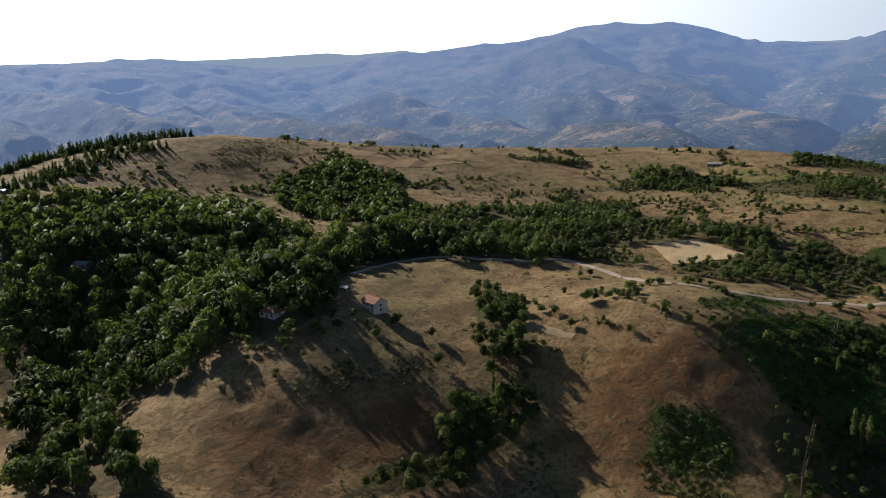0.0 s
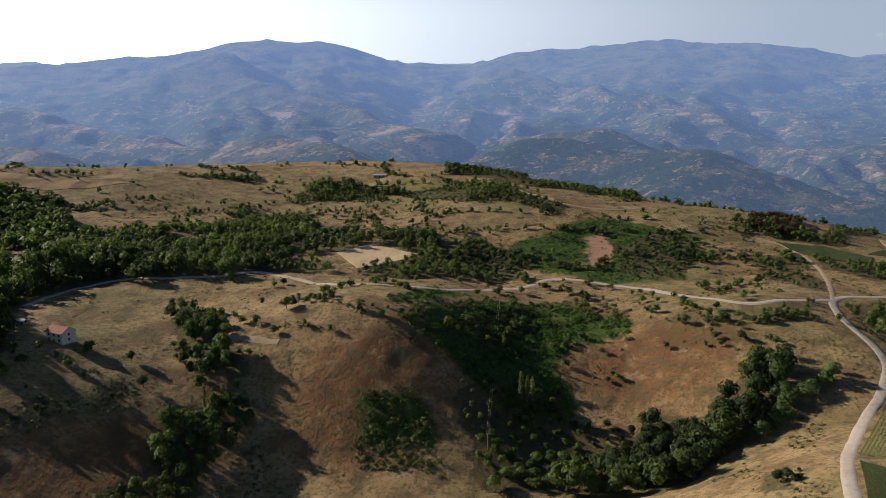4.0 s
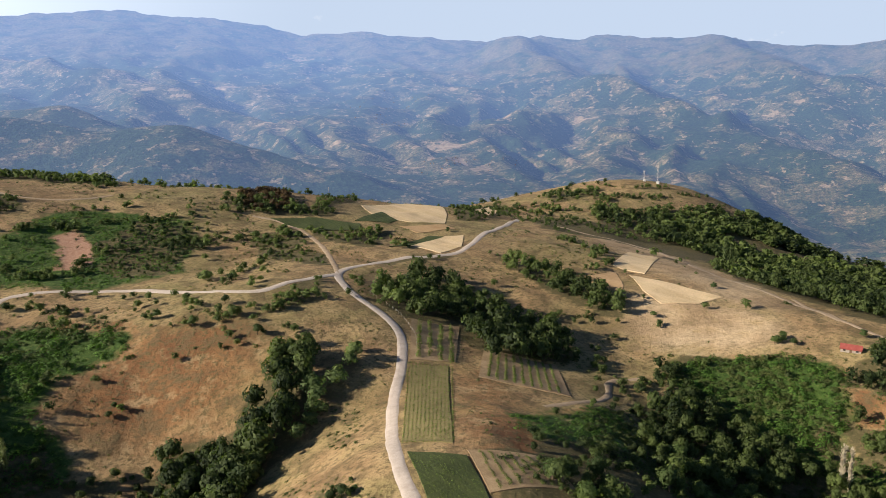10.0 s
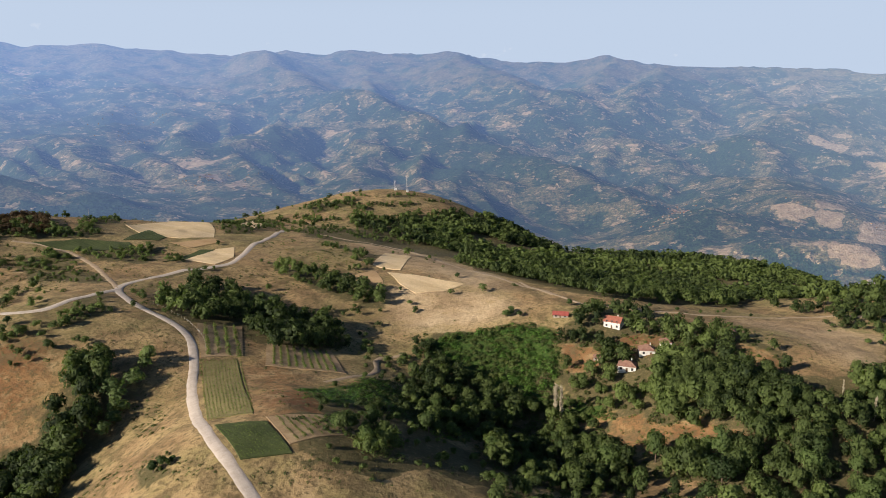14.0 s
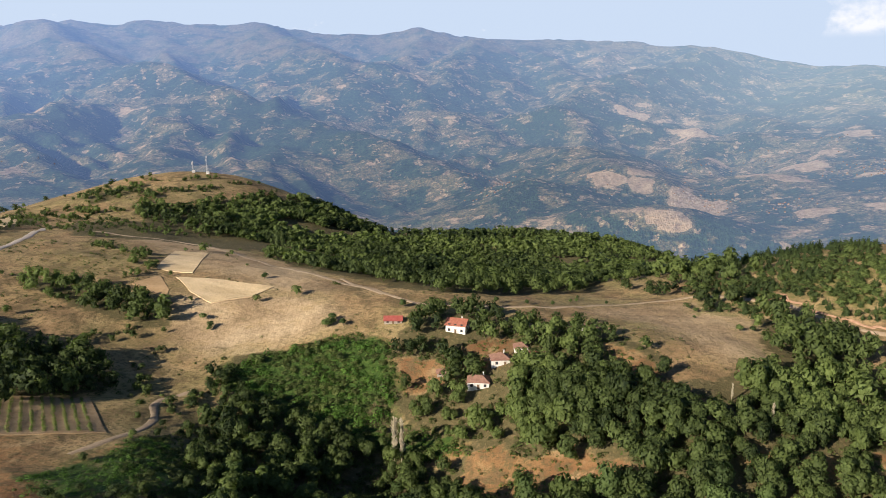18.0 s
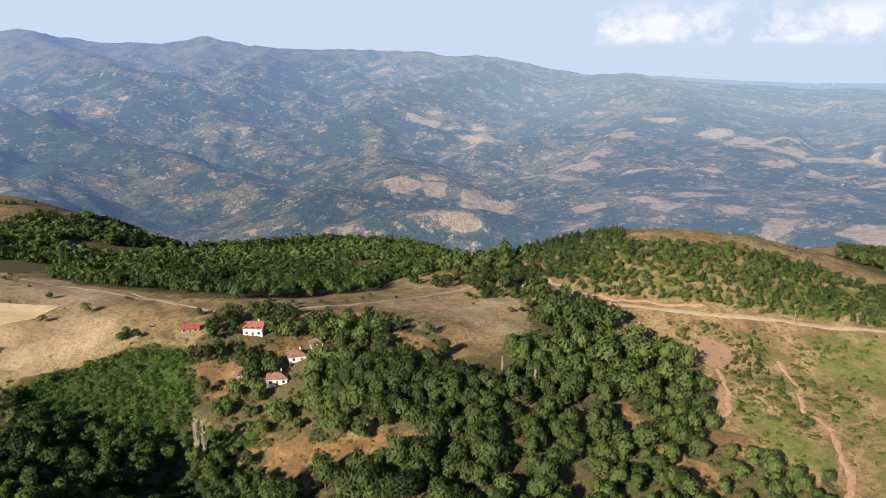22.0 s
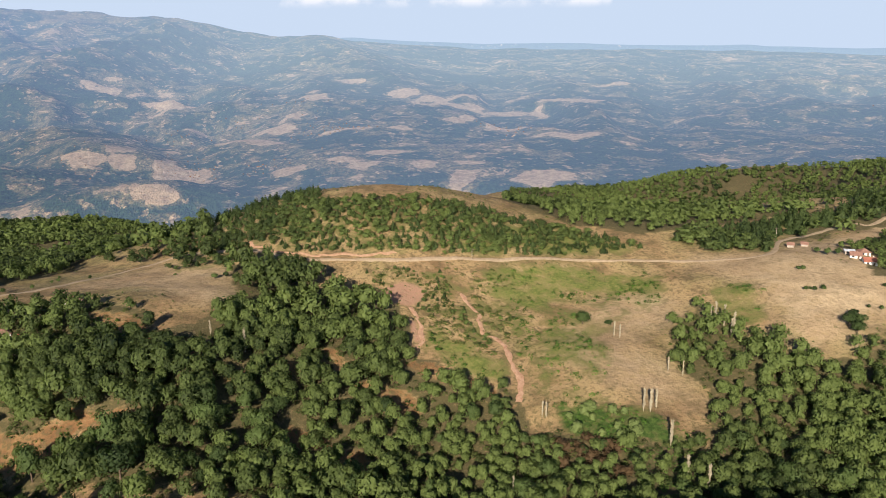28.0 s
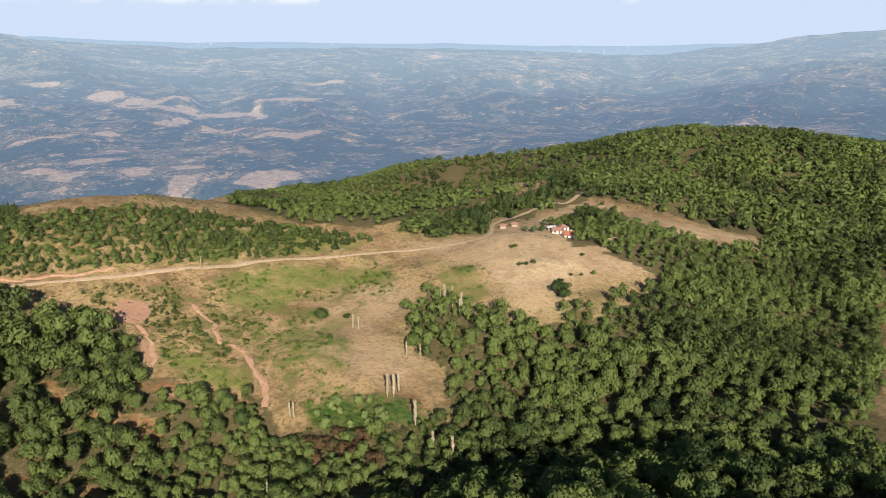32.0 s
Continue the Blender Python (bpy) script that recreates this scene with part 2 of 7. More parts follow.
def far_material():
    m, n, l, b = material("far_slopes", 1.0)
    big = noise_tex(n, l, 0.0026, 5, 0.6)
    mid = noise_tex(n, l, 0.012, 5, 0.58, (1, 1, 1.6, 0))
    fine = noise_tex(n, l, 0.075, 5, 0.75)
    open_land = calc(n, l, "ADD", calc(n, l, "MULTIPLY", attribute(n, "open"), 0.6), calc(n, l, "ADD", calc(n, l, "MULTIPLY", mid, 0.75), calc(n, l, "MULTIPLY", big, 0.45)))
    wood = ramp(n, l, fine, [(0.36, (0.010, 0.023, 0.009)), (0.64, (0.036, 0.060, 0.021))])
    dry = ramp(n, l, fine, [(0.34, (0.20, 0.140, 0.072)), (0.66, (0.43, 0.315, 0.18))])
    scrub = ramp(n, l, fine, [(0.38, (0.035, 0.050, 0.016)), (0.62, (0.17, 0.135, 0.060))])
    heath = ramp(n, l, fine, [(0.36, (0.050, 0.045, 0.020)), (0.64, (0.150, 0.118, 0.052))])
    c = mix(n, l, ramp(n, l, open_land, [(0.61, 0.0), (0.65, 1.0)]), wood, scrub)
    # small clearings, terraces and tracks all over
    spots = noise_tex(n, l, 0.042, 4, 0.6)
    c = mix(n, l, calc(n, l, "MULTIPLY", ramp(n, l, spots, [(0.585, 0.0), (0.62, 0.75)]), ramp(n, l, open_land, [(0.50, 0.0), (0.60, 1.0)])), c, dry)
    grain = noise_tex(n, l, 0.21, 3, 0.65)
    c = mix(n, l, 0.9, c, ramp(n, l, grain, [(0.36, 0.42), (0.5, 0.92), (0.64, 1.5)]), "MULTIPLY")
    c = mix(n, l, ramp(n, l, open_land, [(0.725, 0.0), (0.75, 1.0)]), c, mix(n, l, 0.4, dry, ramp(n, l, grain, [(0.36, 0.5), (0.64, 1.2)]), "MULTIPLY"))
    c = mix(n, l, broken(n, l, attribute(n, "heath"), mid, 0.35), c, heath)
    l.new(c, b.inputs["Base Color"])
    bump(n, l, b, calc(n, l, "ADD", fine, calc(n, l, "MULTIPLY", grain, 0.35)), 1.0, 12.0)
    # aerial haze painted as bluish emission, stronger with distance
    l.new(mix(n, l, attribute(n, "pale_haze"), (0.27, 0.42, 0.78), (0.38, 0.50, 0.68)), b.inputs["Emission Color"])
    l.new(calc(n, l, "MULTIPLY", attribute(n, "depth"), HAZE_GLOW), b.inputs["Emission Strength"])
    return m


def leaf_material(name, dark, light, per_object=False):
    m, n, l, b = material(name, 0.7)
    if per_object:
        tone = n.new("ShaderNodeObjectInfo").outputs["Random"]
    else:
        tone = attribute(n, "tone")
    fine = noise_tex(n, l, 1.3, 3, 0.7)
    v = calc(n, l, "ADD", calc(n, l, "MULTIPLY", tone, 0.65), calc(n, l, "MULTIPLY", fine, 0.45))
    c = ramp(n, l, v, [(0.1, dark), (0.55, tuple((p + q) / 2 for p, q in zip(dark, light))), (1.0, light)])
    l.new(c, b.inputs["Base Color"])
    t = n.new("ShaderNodeBsdfTranslucent")
    l.new(mix(n, l, 1.0, c, (1.7, 1.9, 1.0), "MULTIPLY"), t.inputs["Color"])
    s = n.new("ShaderNodeMixShader")
    s.inputs[0].default_value = 0.32
    l.new(b.outputs[0], s.inputs[1])
    l.new(t.outputs[0], s.inputs[2])
    l.new(s.outputs[0], n["Material Output"].inputs["Surface"])
    return m


def two_tone(name, dark, light, scale, rough=0.9, detail=5, relief=0.0, stretch=None):
    m, n, l, b = material(name, rough)
    f = noise_tex(n, l, scale, detail, 0.68, stretch)
    g = noise_tex(n, l, scale * 9, 3, 0.7)
    c = ramp(n, l, f, [(0.30, dark), (0.70, light)])
    c = mix(n, l, 0.6, c, ramp(n, l, g, [(0.25, 0.62), (0.75, 1.12)]), "MULTIPLY")
    l.new(c, b.inputs["Base Color"])
    if relief:
        bump(n, l, b, g, 0.8, relief)
    return m


# strength of the haze painted into the far slopes' emission
HAZE_GLOW = 0.70
M_GROUND = ground_material()
M_FAR = far_material()
M_LEAF = leaf_material("oak_leaves", (0.012, 0.023, 0.008), (0.134, 0.174, 0.050))
M_LEAF_OB = leaf_material("single_tree_leaves", (0.014, 0.028, 0.009), (0.105, 0.148, 0.044), True)
M_WILLOW = leaf_material("willow_leaves", (0.070, 0.105, 0.035), (0.190, 0.235, 0.080))
M_BROWN = leaf_material("dry_leaves", (0.040, 0.026, 0.014), (0.110, 0.070, 0.035))
M_SHRUB = leaf_material("bush_leaves", (0.028, 0.042, 0.012), (0.115, 0.135, 0.040))
M_PINE = leaf_material("pine_needles", (0.016, 0.030, 0.010), (0.070, 0.098, 0.030))
M_BRACKEN = leaf_material("bracken_fronds", (0.022, 0.056, 0.009), (0.098, 0.182, 0.030))
M_TUFT = leaf_material("dry_tufts", (0.085, 0.080, 0.028), (0.230, 0.170, 0.070))
M_POPLAR = leaf_material("poplar_leaves", (0.055, 0.080, 0.026), (0.150, 0.175, 0.070), True)
M_BARE = two_tone("bare_branches", (0.26, 0.22, 0.145), (0.46, 0.40, 0.29), 0.8, 0.9)
M_BARK = two_tone("bark", (0.07, 0.050, 0.033), (0.16, 0.12, 0.085), 2.0, 0.95)
M_GRAVEL = two_tone("gravel", (0.42, 0.35, 0.29), (0.56, 0.48, 0.41), 0.35, 0.95, relief=0.1)
M_DIRT = two_tone("track_dirt", (0.30, 0.22, 0.14), (0.46, 0.35, 0.24), 0.35, 0.95, relief=0.1)
M_CLAY = two_tone("red_clay", (0.36, 0.19, 0.11), (0.56, 0.36, 0.24), 0.4, 0.95, relief=0.2)
M_WHEAT = two_tone("ripe_wheat", (0.52, 0.38, 0.21), (0.72, 0.56, 0.35), 0.10, 0.9, relief=0.3, stretch=(1, 0.2, 1, 30))
M_STUBBLE = two_tone("stubble", (0.34, 0.22, 0.11), (0.46, 0.32, 0.18), 0.08, 0.95, relief=0.2, stretch=(1, 0.25, 1, 50))
M_TILLED = two_tone("tilled_soil", (0.26, 0.175, 0.095), (0.40, 0.29, 0.17), 0.25, 0.95, relief=0.2)
M_VINE = leaf_material("vine_leaves", (0.045, 0.070, 0.016), (0.170, 0.215, 0.055))
M_GREEN = two_tone("green_crop", (0.036, 0.052, 0.016), (0.090, 0.108, 0.036), 0.5, 0.85, relief=0.3, stretch=(1.6, 0.12, 1, 20))
M_CROP = two_tone("crop_soil", (0.16, 0.135, 0.055), (0.24, 0.20, 0.09), 0.3, 0.95, relief=0.2)
M_WALL = two_tone("white_render", (0.56, 0.53, 0.49), (0.74, 0.71, 0.66), 0.5, 0.85)
M_STONE = two_tone("stone_wall", (0.26, 0.22, 0.18), (0.42, 0.36, 0.30), 0.9, 0.95, relief=0.05)
M_TILE = two_tone("red_tiles", (0.26, 0.090, 0.060), (0.38, 0.15, 0.10), 0.8, 0.75, relief=0.04)
M_OLD_TILE = two_tone("weathered_tiles", (0.19, 0.10, 0.075), (0.33, 0.19, 0.14), 0.8, 0.9, relief=0.05)
M_RED_SHEET = two_tone("red_metal_sheet", (0.27, 0.062, 0.05), (0.36, 0.105, 0.085), 0.6, 0.45)
M_TIN = two_tone("grey_tin", (0.36, 0.38, 0.42), (0.60, 0.62, 0.66), 0.7, 0.4)
M_GLASS = two_tone("window_glass", (0.02, 0.025, 0.03), (0.05, 0.06, 0.07), 1.0, 0.15)
M_WOOD = two_tone("brown_wood", (0.10, 0.06, 0.035), (0.20, 0.13, 0.08), 1.5, 0.8)
M_STEEL = two_tone("painted_steel", (0.34, 0.34, 0.34), (0.48, 0.48, 0.48), 0.8, 0.5)
M_MAST_RED = two_tone("red_steel", (0.50, 0.08, 0.06), (0.60, 0.12, 0.09), 0.8, 0.5)
M_FAR_WALL = two_tone("far_white_walls", (0.22, 0.21, 0.20), (0.36, 0.35, 0.34), 0.02, 0.85)

# ---- spurs of the far range: side slope, and the crest line in metres ----
SPURS = [
    (0.42, [(535, 3863, 234), (738, 3541, 156), (914, 3227, 121), (1077, 2918, 66), (1149, 2646, -10), (1229, 2376, -60), (1263, 2135, -130), (1227, 1945, -153)]),
    (0.42, [(332, 2478, -6), (440, 2323, 21), (553, 2166, 33), (619, 2022, -10), (638, 1895, -18)]),
    (0.42, [(312, 1874, 18), (421, 1799, 8), (525, 1717, -4), (632, 1628, 8), (694, 1549, -29), (776, 1457, -59), (848, 1362, -77), (926, 1256, -111)]),
    (0.42, [(2967, 2973, 291), (2765, 2704, 195), (2654, 2376, 134), (2551, 2061, 91), (2443, 1776, 31), (2350, 1488, -35), (2261, 1203, -86), (2147, 977, -114), (2027, 779, -132), (1899, 628, -152)]),
    (0.42, [(3655, 2265, 290), (3415, 1944, 215), (3195, 1641, 141), (2948, 1443, 56), (2739, 1223, -81)]),
    (0.42, [(4131, 1516, 269), (3624, 1425, 129), (3171, 1351, 88), (2873, 1025, -43), (2592, 757, -125)]),
    (0.42, [(4272, 1053, 200), (3846, 778, 94), (3450, 587, 21)]),
    (0.42, [(4124, 1216, 219), (3564, 1174, 130), (3089, 1090, 9), (2734, 834, -112), (2428, 572, -148), (2150, 341, -112), (1885, 237, -121)]),
    (0.42, [(4263, 565, 185), (3730, 683, 13), (3296, 565, -60), (2932, 315, -98), (2596, 143, -150)]),
    (0.30, [(1690, 455, -153), (1660, 361, -138), (1623, 298, -168)]),
    (0.30, [(1470, 169, -151), (1456, 111, -139), (1439, 42, -163)]),
    (0.42, [(4198, 136, 152), (3709, 324, 60), (3256, 541, 9), (2871, 567, -47), (2565, 386, -123), (2285, 262, -153)]),
    (0.25, [(4359, -603, 85), (3727, -655, 39), (3179, -701, -46), (2693, -768, -104)]),
    (0.25, [(1997, -105, -151), (1869, -312, -170), (1724, -498, -149), (1585, -615, -164)]),
    (0.42, [(-2410, 2674, 7), (-1882, 2464, 2), (-1402, 2273, -10), (-999, 2072, -19)]),
    (0.42, [(-3083, 2549, 98), (-2437, 2380, 48), (-1899, 2192, 9)]),
    (0.42, [(-1432, 2973, 71), (-949, 2713, -14), (-648, 2419, -31), (-363, 2151, 9), (-155, 1894, -6)]),
    (0.42, [(-912, 3895, 327), (-539, 3423, 131), (-194, 2995, 49), (24, 2600, 19)]),
]

# ---- the lie of the land: rounded rises and hollows (x, y, height, radius) ----
RISES_A = [(-575, 433, -6.1, 144), (-271, 205, -36.9, 68), (-407, 323, -1.7, 104), (-341, 278, -42.7, 88), (-473, 400, 48.0, 124), (-208, 203, 13.3, 58), (-610, 607, 108.5, 160), (-458, 475, -12.3, 132), (-231, 265, 35.0, 70), (-326, 379, 39.2, 100), (-492, 579, -77.1, 152), (-84, 100, -15.6, 50), (-183, 242, -9.6, 61), (-532, 726, 57.3, 160), (-218, 305, 0.8, 75), (-146, 207, -29.1, 51), (-137, 233, 19.2, 54), (-456, 776, 16.5, 160), (-166, 283, -5.3, 66), (-236, 406, -33.8, 94), (-341, 588, -11.6, 136), (-170, 323, 16.9, 73)]
RISES_B = [(-412, 856, 11.6, 160), (-240, 593, 43.5, 128), (-176, 436, 22.0, 94), (-114, 283, -10.0, 61), (-94, 237, 0.6, 51), (-313, 897, 30.7, 160), (-100, 309, -16.5, 65), (-82, 340, -8.6, 70), (-211, 926, 33.0, 160), (-158, 702, -27.8, 144), (-79, 438, -5.9, 89), (-42, 315, 46.2, 64), (-33, 270, -60.5, 54), (-109, 944, 23.7, 160), (-57, 738, -30.4, 148), (-29, 504, 10.1, 101), (-11, 900, 36.8, 160), (-2, 284, 19.8, 57), (0, 120, -9.3, 50), (1, 400, 4.4, 80), (4, 320, 24.4, 64), (37, 649, 24.7, 130)]
RISES_C = [(24, 349, 2.8, 70), (71, 847, 36.9, 160), (52, 314, -50.8, 64), (142, 787, 8.4, 160), (125, 484, -5.2, 100), (144, 541, 11.6, 112), (72, 262, -1.4, 54), (121, 439, -10.1, 91), (200, 692, -17.5, 144), (113, 305, 20.3, 65), (253, 653, 11.2, 140), (142, 347, 21.0, 75), (113, 245, -26.2, 54), (146, 294, -5.3, 66), (303, 575, 22.3, 130), (241, 386, -9.5, 91), (172, 272, -7.8, 64), (204, 278, 14.8, 69), (134, 181, 24.9, 46), (413, 540, 0.3, 136), (77, 92, -14.9, 50), (281, 326, 28.1, 86)]
RISES_D = [(368, 422, -16.1, 112), (194, 209, -1.5, 57), (453, 452, 37.5, 128), (280, 278, -8.7, 79), (568, 505, -61.7, 152), (308, 252, -38.5, 80), (222, 179, 2.5, 57), (435, 320, 10.6, 108), (731, 525, 104.3, 160), (339, 212, 18.9, 80), (374, 232, 6.1, 88), (256, 157, 33.7, 60), (284, 168, -24.5, 66), (807, 398, -15.2, 160), (282, 132, -3.6, 62), (718, 304, -57.0, 156), (319, 132, 12.2, 69), (410, 161, -6.9, 88), (281, 105, -58.8, 60), (375, 123, 10.0, 79), (344, 105, -2.4, 72), (821, 222, 4.9, 160)]
RISES_E = [(128, 23, -8.4, 50), (400, 66, 11.8, 81), (297, 42, 38.5, 60), (875, 91, 98.3, 160), (274, 21, -24.1, 55), (799, 47, 26.0, 160), (949, 49, -93.0, 160), (450, 17, -27.0, 90), (720, 17, -79.0, 144), (370, 5, -2.2, 74), (900, -16, -9.5, 160), (520, -11, 16.7, 104), (319, -24, 0.3, 64), (424, -74, -3.9, 86), (148, -26, -9.5, 50), (529, -106, 56.1, 108), (268, -63, -20.8, 55), (244, -75, -12.6, 51), (519, -168, -7.0, 109), (376, -136, -9.6, 80), (807, -324, -70.9, 160), (408, -164, 3.8, 88)]
RISES_F = [(292, -119, 5.3, 63), (503, -223, -19.0, 110), (899, -437, 156.2, 160), (322, -160, -22.7, 72), (143, -73, 1.1, 50), (469, -267, 19.9, 108), (266, -160, 28.4, 62), (856, -536, -151.4, 160), (389, -246, 5.0, 92), (876, -665, 163.6, 160), (815, -630, -40.0, 160), (213, -166, -29.9, 54), (293, -235, -31.9, 75), (380, -325, -15.6, 100), (595, -535, -35.4, 160), (119, -107, 4.0, 50), (289, -276, 36.3, 80), (234, -233, -8.3, 66), (360, -376, -34.7, 104), (422, -454, 66.6, 124), (546, -652, 6.8, 160), (261, -342, 45.7, 86)]
RISES_G = [(562, -766, 84.5, 160), (82, -131, 1.4, 50), (371, -593, -59.0, 140), (211, -351, -63.8, 82), (285, -482, 3.0, 112), (460, -831, -21.2, 160), (140, -299, 10.4, 66), (111, -246, -12.3, 54), (377, -872, 59.2, 160), (39, -145, 22.2, 50)]
RISES_H = [(475, -823, -14, 110), (851, -665, 22, 100), (-165, 268, 4, 38), (-88, 212, -6, 42), (45, 232, -8, 42), (-30, 303, 3, 34)]
RISES = np.array(RISES_A + RISES_B + RISES_C + RISES_D + RISES_E + RISES_F + RISES_G + RISES_H, dtype=float)
EYE_Z = 120.0
NEAR_END, FAR_END = 1350.0, 4860.0
# the skyline of the far range: bearing (counter-clockwise from +y) and height angle, degrees
SKYLINE = [(60, 1.2), (50.7, 1.55), (43.4, 1.7), (40.6, 1.65), (34, 1.15), (30.8, 1.2), (27.6, 1.7), (23.5, 2.25), (19.9, 2.55), (17.1, 2.55), (13.2, 3.45), (10.1, 3.8), (5.9, 3.7), (3.9, 3.3), (1.7, 2.7),
           (0.3, 2.25), (-2.2, 2.1), (-5, 2.4), (-8.1, 2.95), (-11.3, 3.25), (-14.4, 3.6), (-17.2, 3.75), (-20.7, 3.5), (-24.6, 3.2), (-27.7, 2.75), (-29.6, 2.4), (-32.5, 2.6), (-34, 2.7), (-35.4, 2.55),
           (-38, 2.4), (-40, 2.1), (-42.7, 2.0), (-45.4, 2.3), (-46.6, 2.5), (-48.6, 2.15), (-51.2, 2.5), (-53.1, 2.3), (-55.7, 2.1), (-58.6, 2.35), (-60.2, 2.05), (-62.1, 1.8), (-64.8, 1.6), (-66.4, 1.5),
           (-69.2, 2.05), (-71.2, 1.6), (-74, 1.4), (-79.5, 1.3), (-82, 1.35), (-86, 1.05), (-89, 0.7), (-93.7, -0.1), (-95.3, -0.4), (-98.5, -0.3), (-100.8, -0.7), (-104, -1.0), (-110, -1.25), (-117, -1.3),
           (-127, -1.4), (-132, -1.5), (-138.8, -1.8), (-142.6, -1.7), (-148.6, -0.9), (-152, -0.4), (-156, -0.1), (-175, 0.8), (-230, 1.0), (-300, 1.0)]
# the pale ridges behind it
FARTHEST = [(56, 1.3), (41, 1.68), (37, 1.75), (33, 2.0), (30, 2.15), (28, 2.0), (24.5, 2.3), (22, 1.5), (4, 1.5), (1, 2.1), (-3, 2.35), (-7, 2.3), (-10, 1.5), (-94, -0.9), (-98, -0.55), (-101, -0.5), (-104, -0.7), (-110, -0.95),
            (-117, -0.9), (-121, -1.05), (-127, -1.0), (-132, -1.15), (-140, -1.2), (-146, -1.0), (-152, -0.9), (-160, -1.0)]
SKY_B = np.array([s[0] for s in SKYLINE][::-1], dtype=float)
SKY_E = np.array([s[1] for s in SKYLINE][::-1], dtype=float)


def smooth(u):
    u = np.clip(u, 0, 1)
    return u * u * (3 - 2 * u)


def hash2(ix, iy, seed):
    h = (ix.astype(np.int64) * 374761393 + iy.astype(np.int64) * 668265263 + seed * 974634777) & 0x7FFFFFFF
    h = ((h ^ (h >> 13)) * 1274126177) & 0x7FFFFFFF
    return ((h ^ (h >> 16)) & 0xFFFF) / 65535.0


def vnoise(x, y, seed=0):
    """Smooth noise, 0 to 1."""
    ix, iy = np.floor(x), np.floor(y)
    fx, fy = smooth(x - ix), smooth(y - iy)
    a, b = hash2(ix, iy, seed), hash2(ix + 1, iy, seed)
    c, d = hash2(ix, iy + 1, seed), hash2(ix + 1, iy + 1, seed)
    return (a * (1 - fx) + b * fx) * (1 - fy) + (c * (1 - fx) + d * fx) * fy


def fbm(x, y, seed=0, octaves=4, gain=0.5):
    s, a, n = 0, 1.0, 0.0
    for o in range(octaves):
        s = s + a * (vnoise(x * 2 ** o + 17.3 * o, y * 2 ** o - 9.1 * o, seed + o) - 0.5)
        n, a = n + a, a * gain
    return s / n * 2


def soft_abs(v):
    return np.sqrt(v * v + 0.035)


def ridged(x, y, seed=0, octaves=4):
    """Sharp crests and round hollows, 0 to 1."""
    s, a, n = 0, 1.0, 0.0
    for o in range(octaves):
        s = s + a * (1 - np.abs(2 * vnoise(x * 2.1 ** o + 5.7 * o, y * 2.1 ** o - 3.1 * o, seed + o) - 1))
        n, a = n + a, a * 0.5
    return s / n


def bearing(x, y):
    """Degrees counter-clockwise from +y, from 60 down to -300."""
    b = np.degrees(np.arctan2(-x, y))
    return np.where(b > 60, b - 360, b)


def fall(b):
    """Height angle of the valley floor behind the near hills."""
    return -10.9 - 3.0 * smooth((-56 - b) / 12) * smooth((b + 150) / 24)


def land_near(x, y):
    r, b = np.hypot(x, y), bearing(x, y)
    low = EYE_Z + NEAR_END * np.tan(np.radians(fall(b)))
    z = -8 + (low + 8) * smooth((r - 650) / 700)
    add = np.zeros_like(z)
    for hx, hy, hh, hs in RISES:
        add += hh * np.exp(-((x - hx) ** 2 + (y - hy) ** 2) / (2 * hs * hs))
    z = z + add * smooth((1350 - r) / 250)
    calm = smooth((1300 - r) / 200)
    return z + calm * (3.0 * fbm(x / 55, y / 55, 3, 3) + 1.1 * (ridged(x / 26, y / 26, 13, 3) - 0.55) + 0.22 * fbm(x / 9, y / 9, 7, 2))


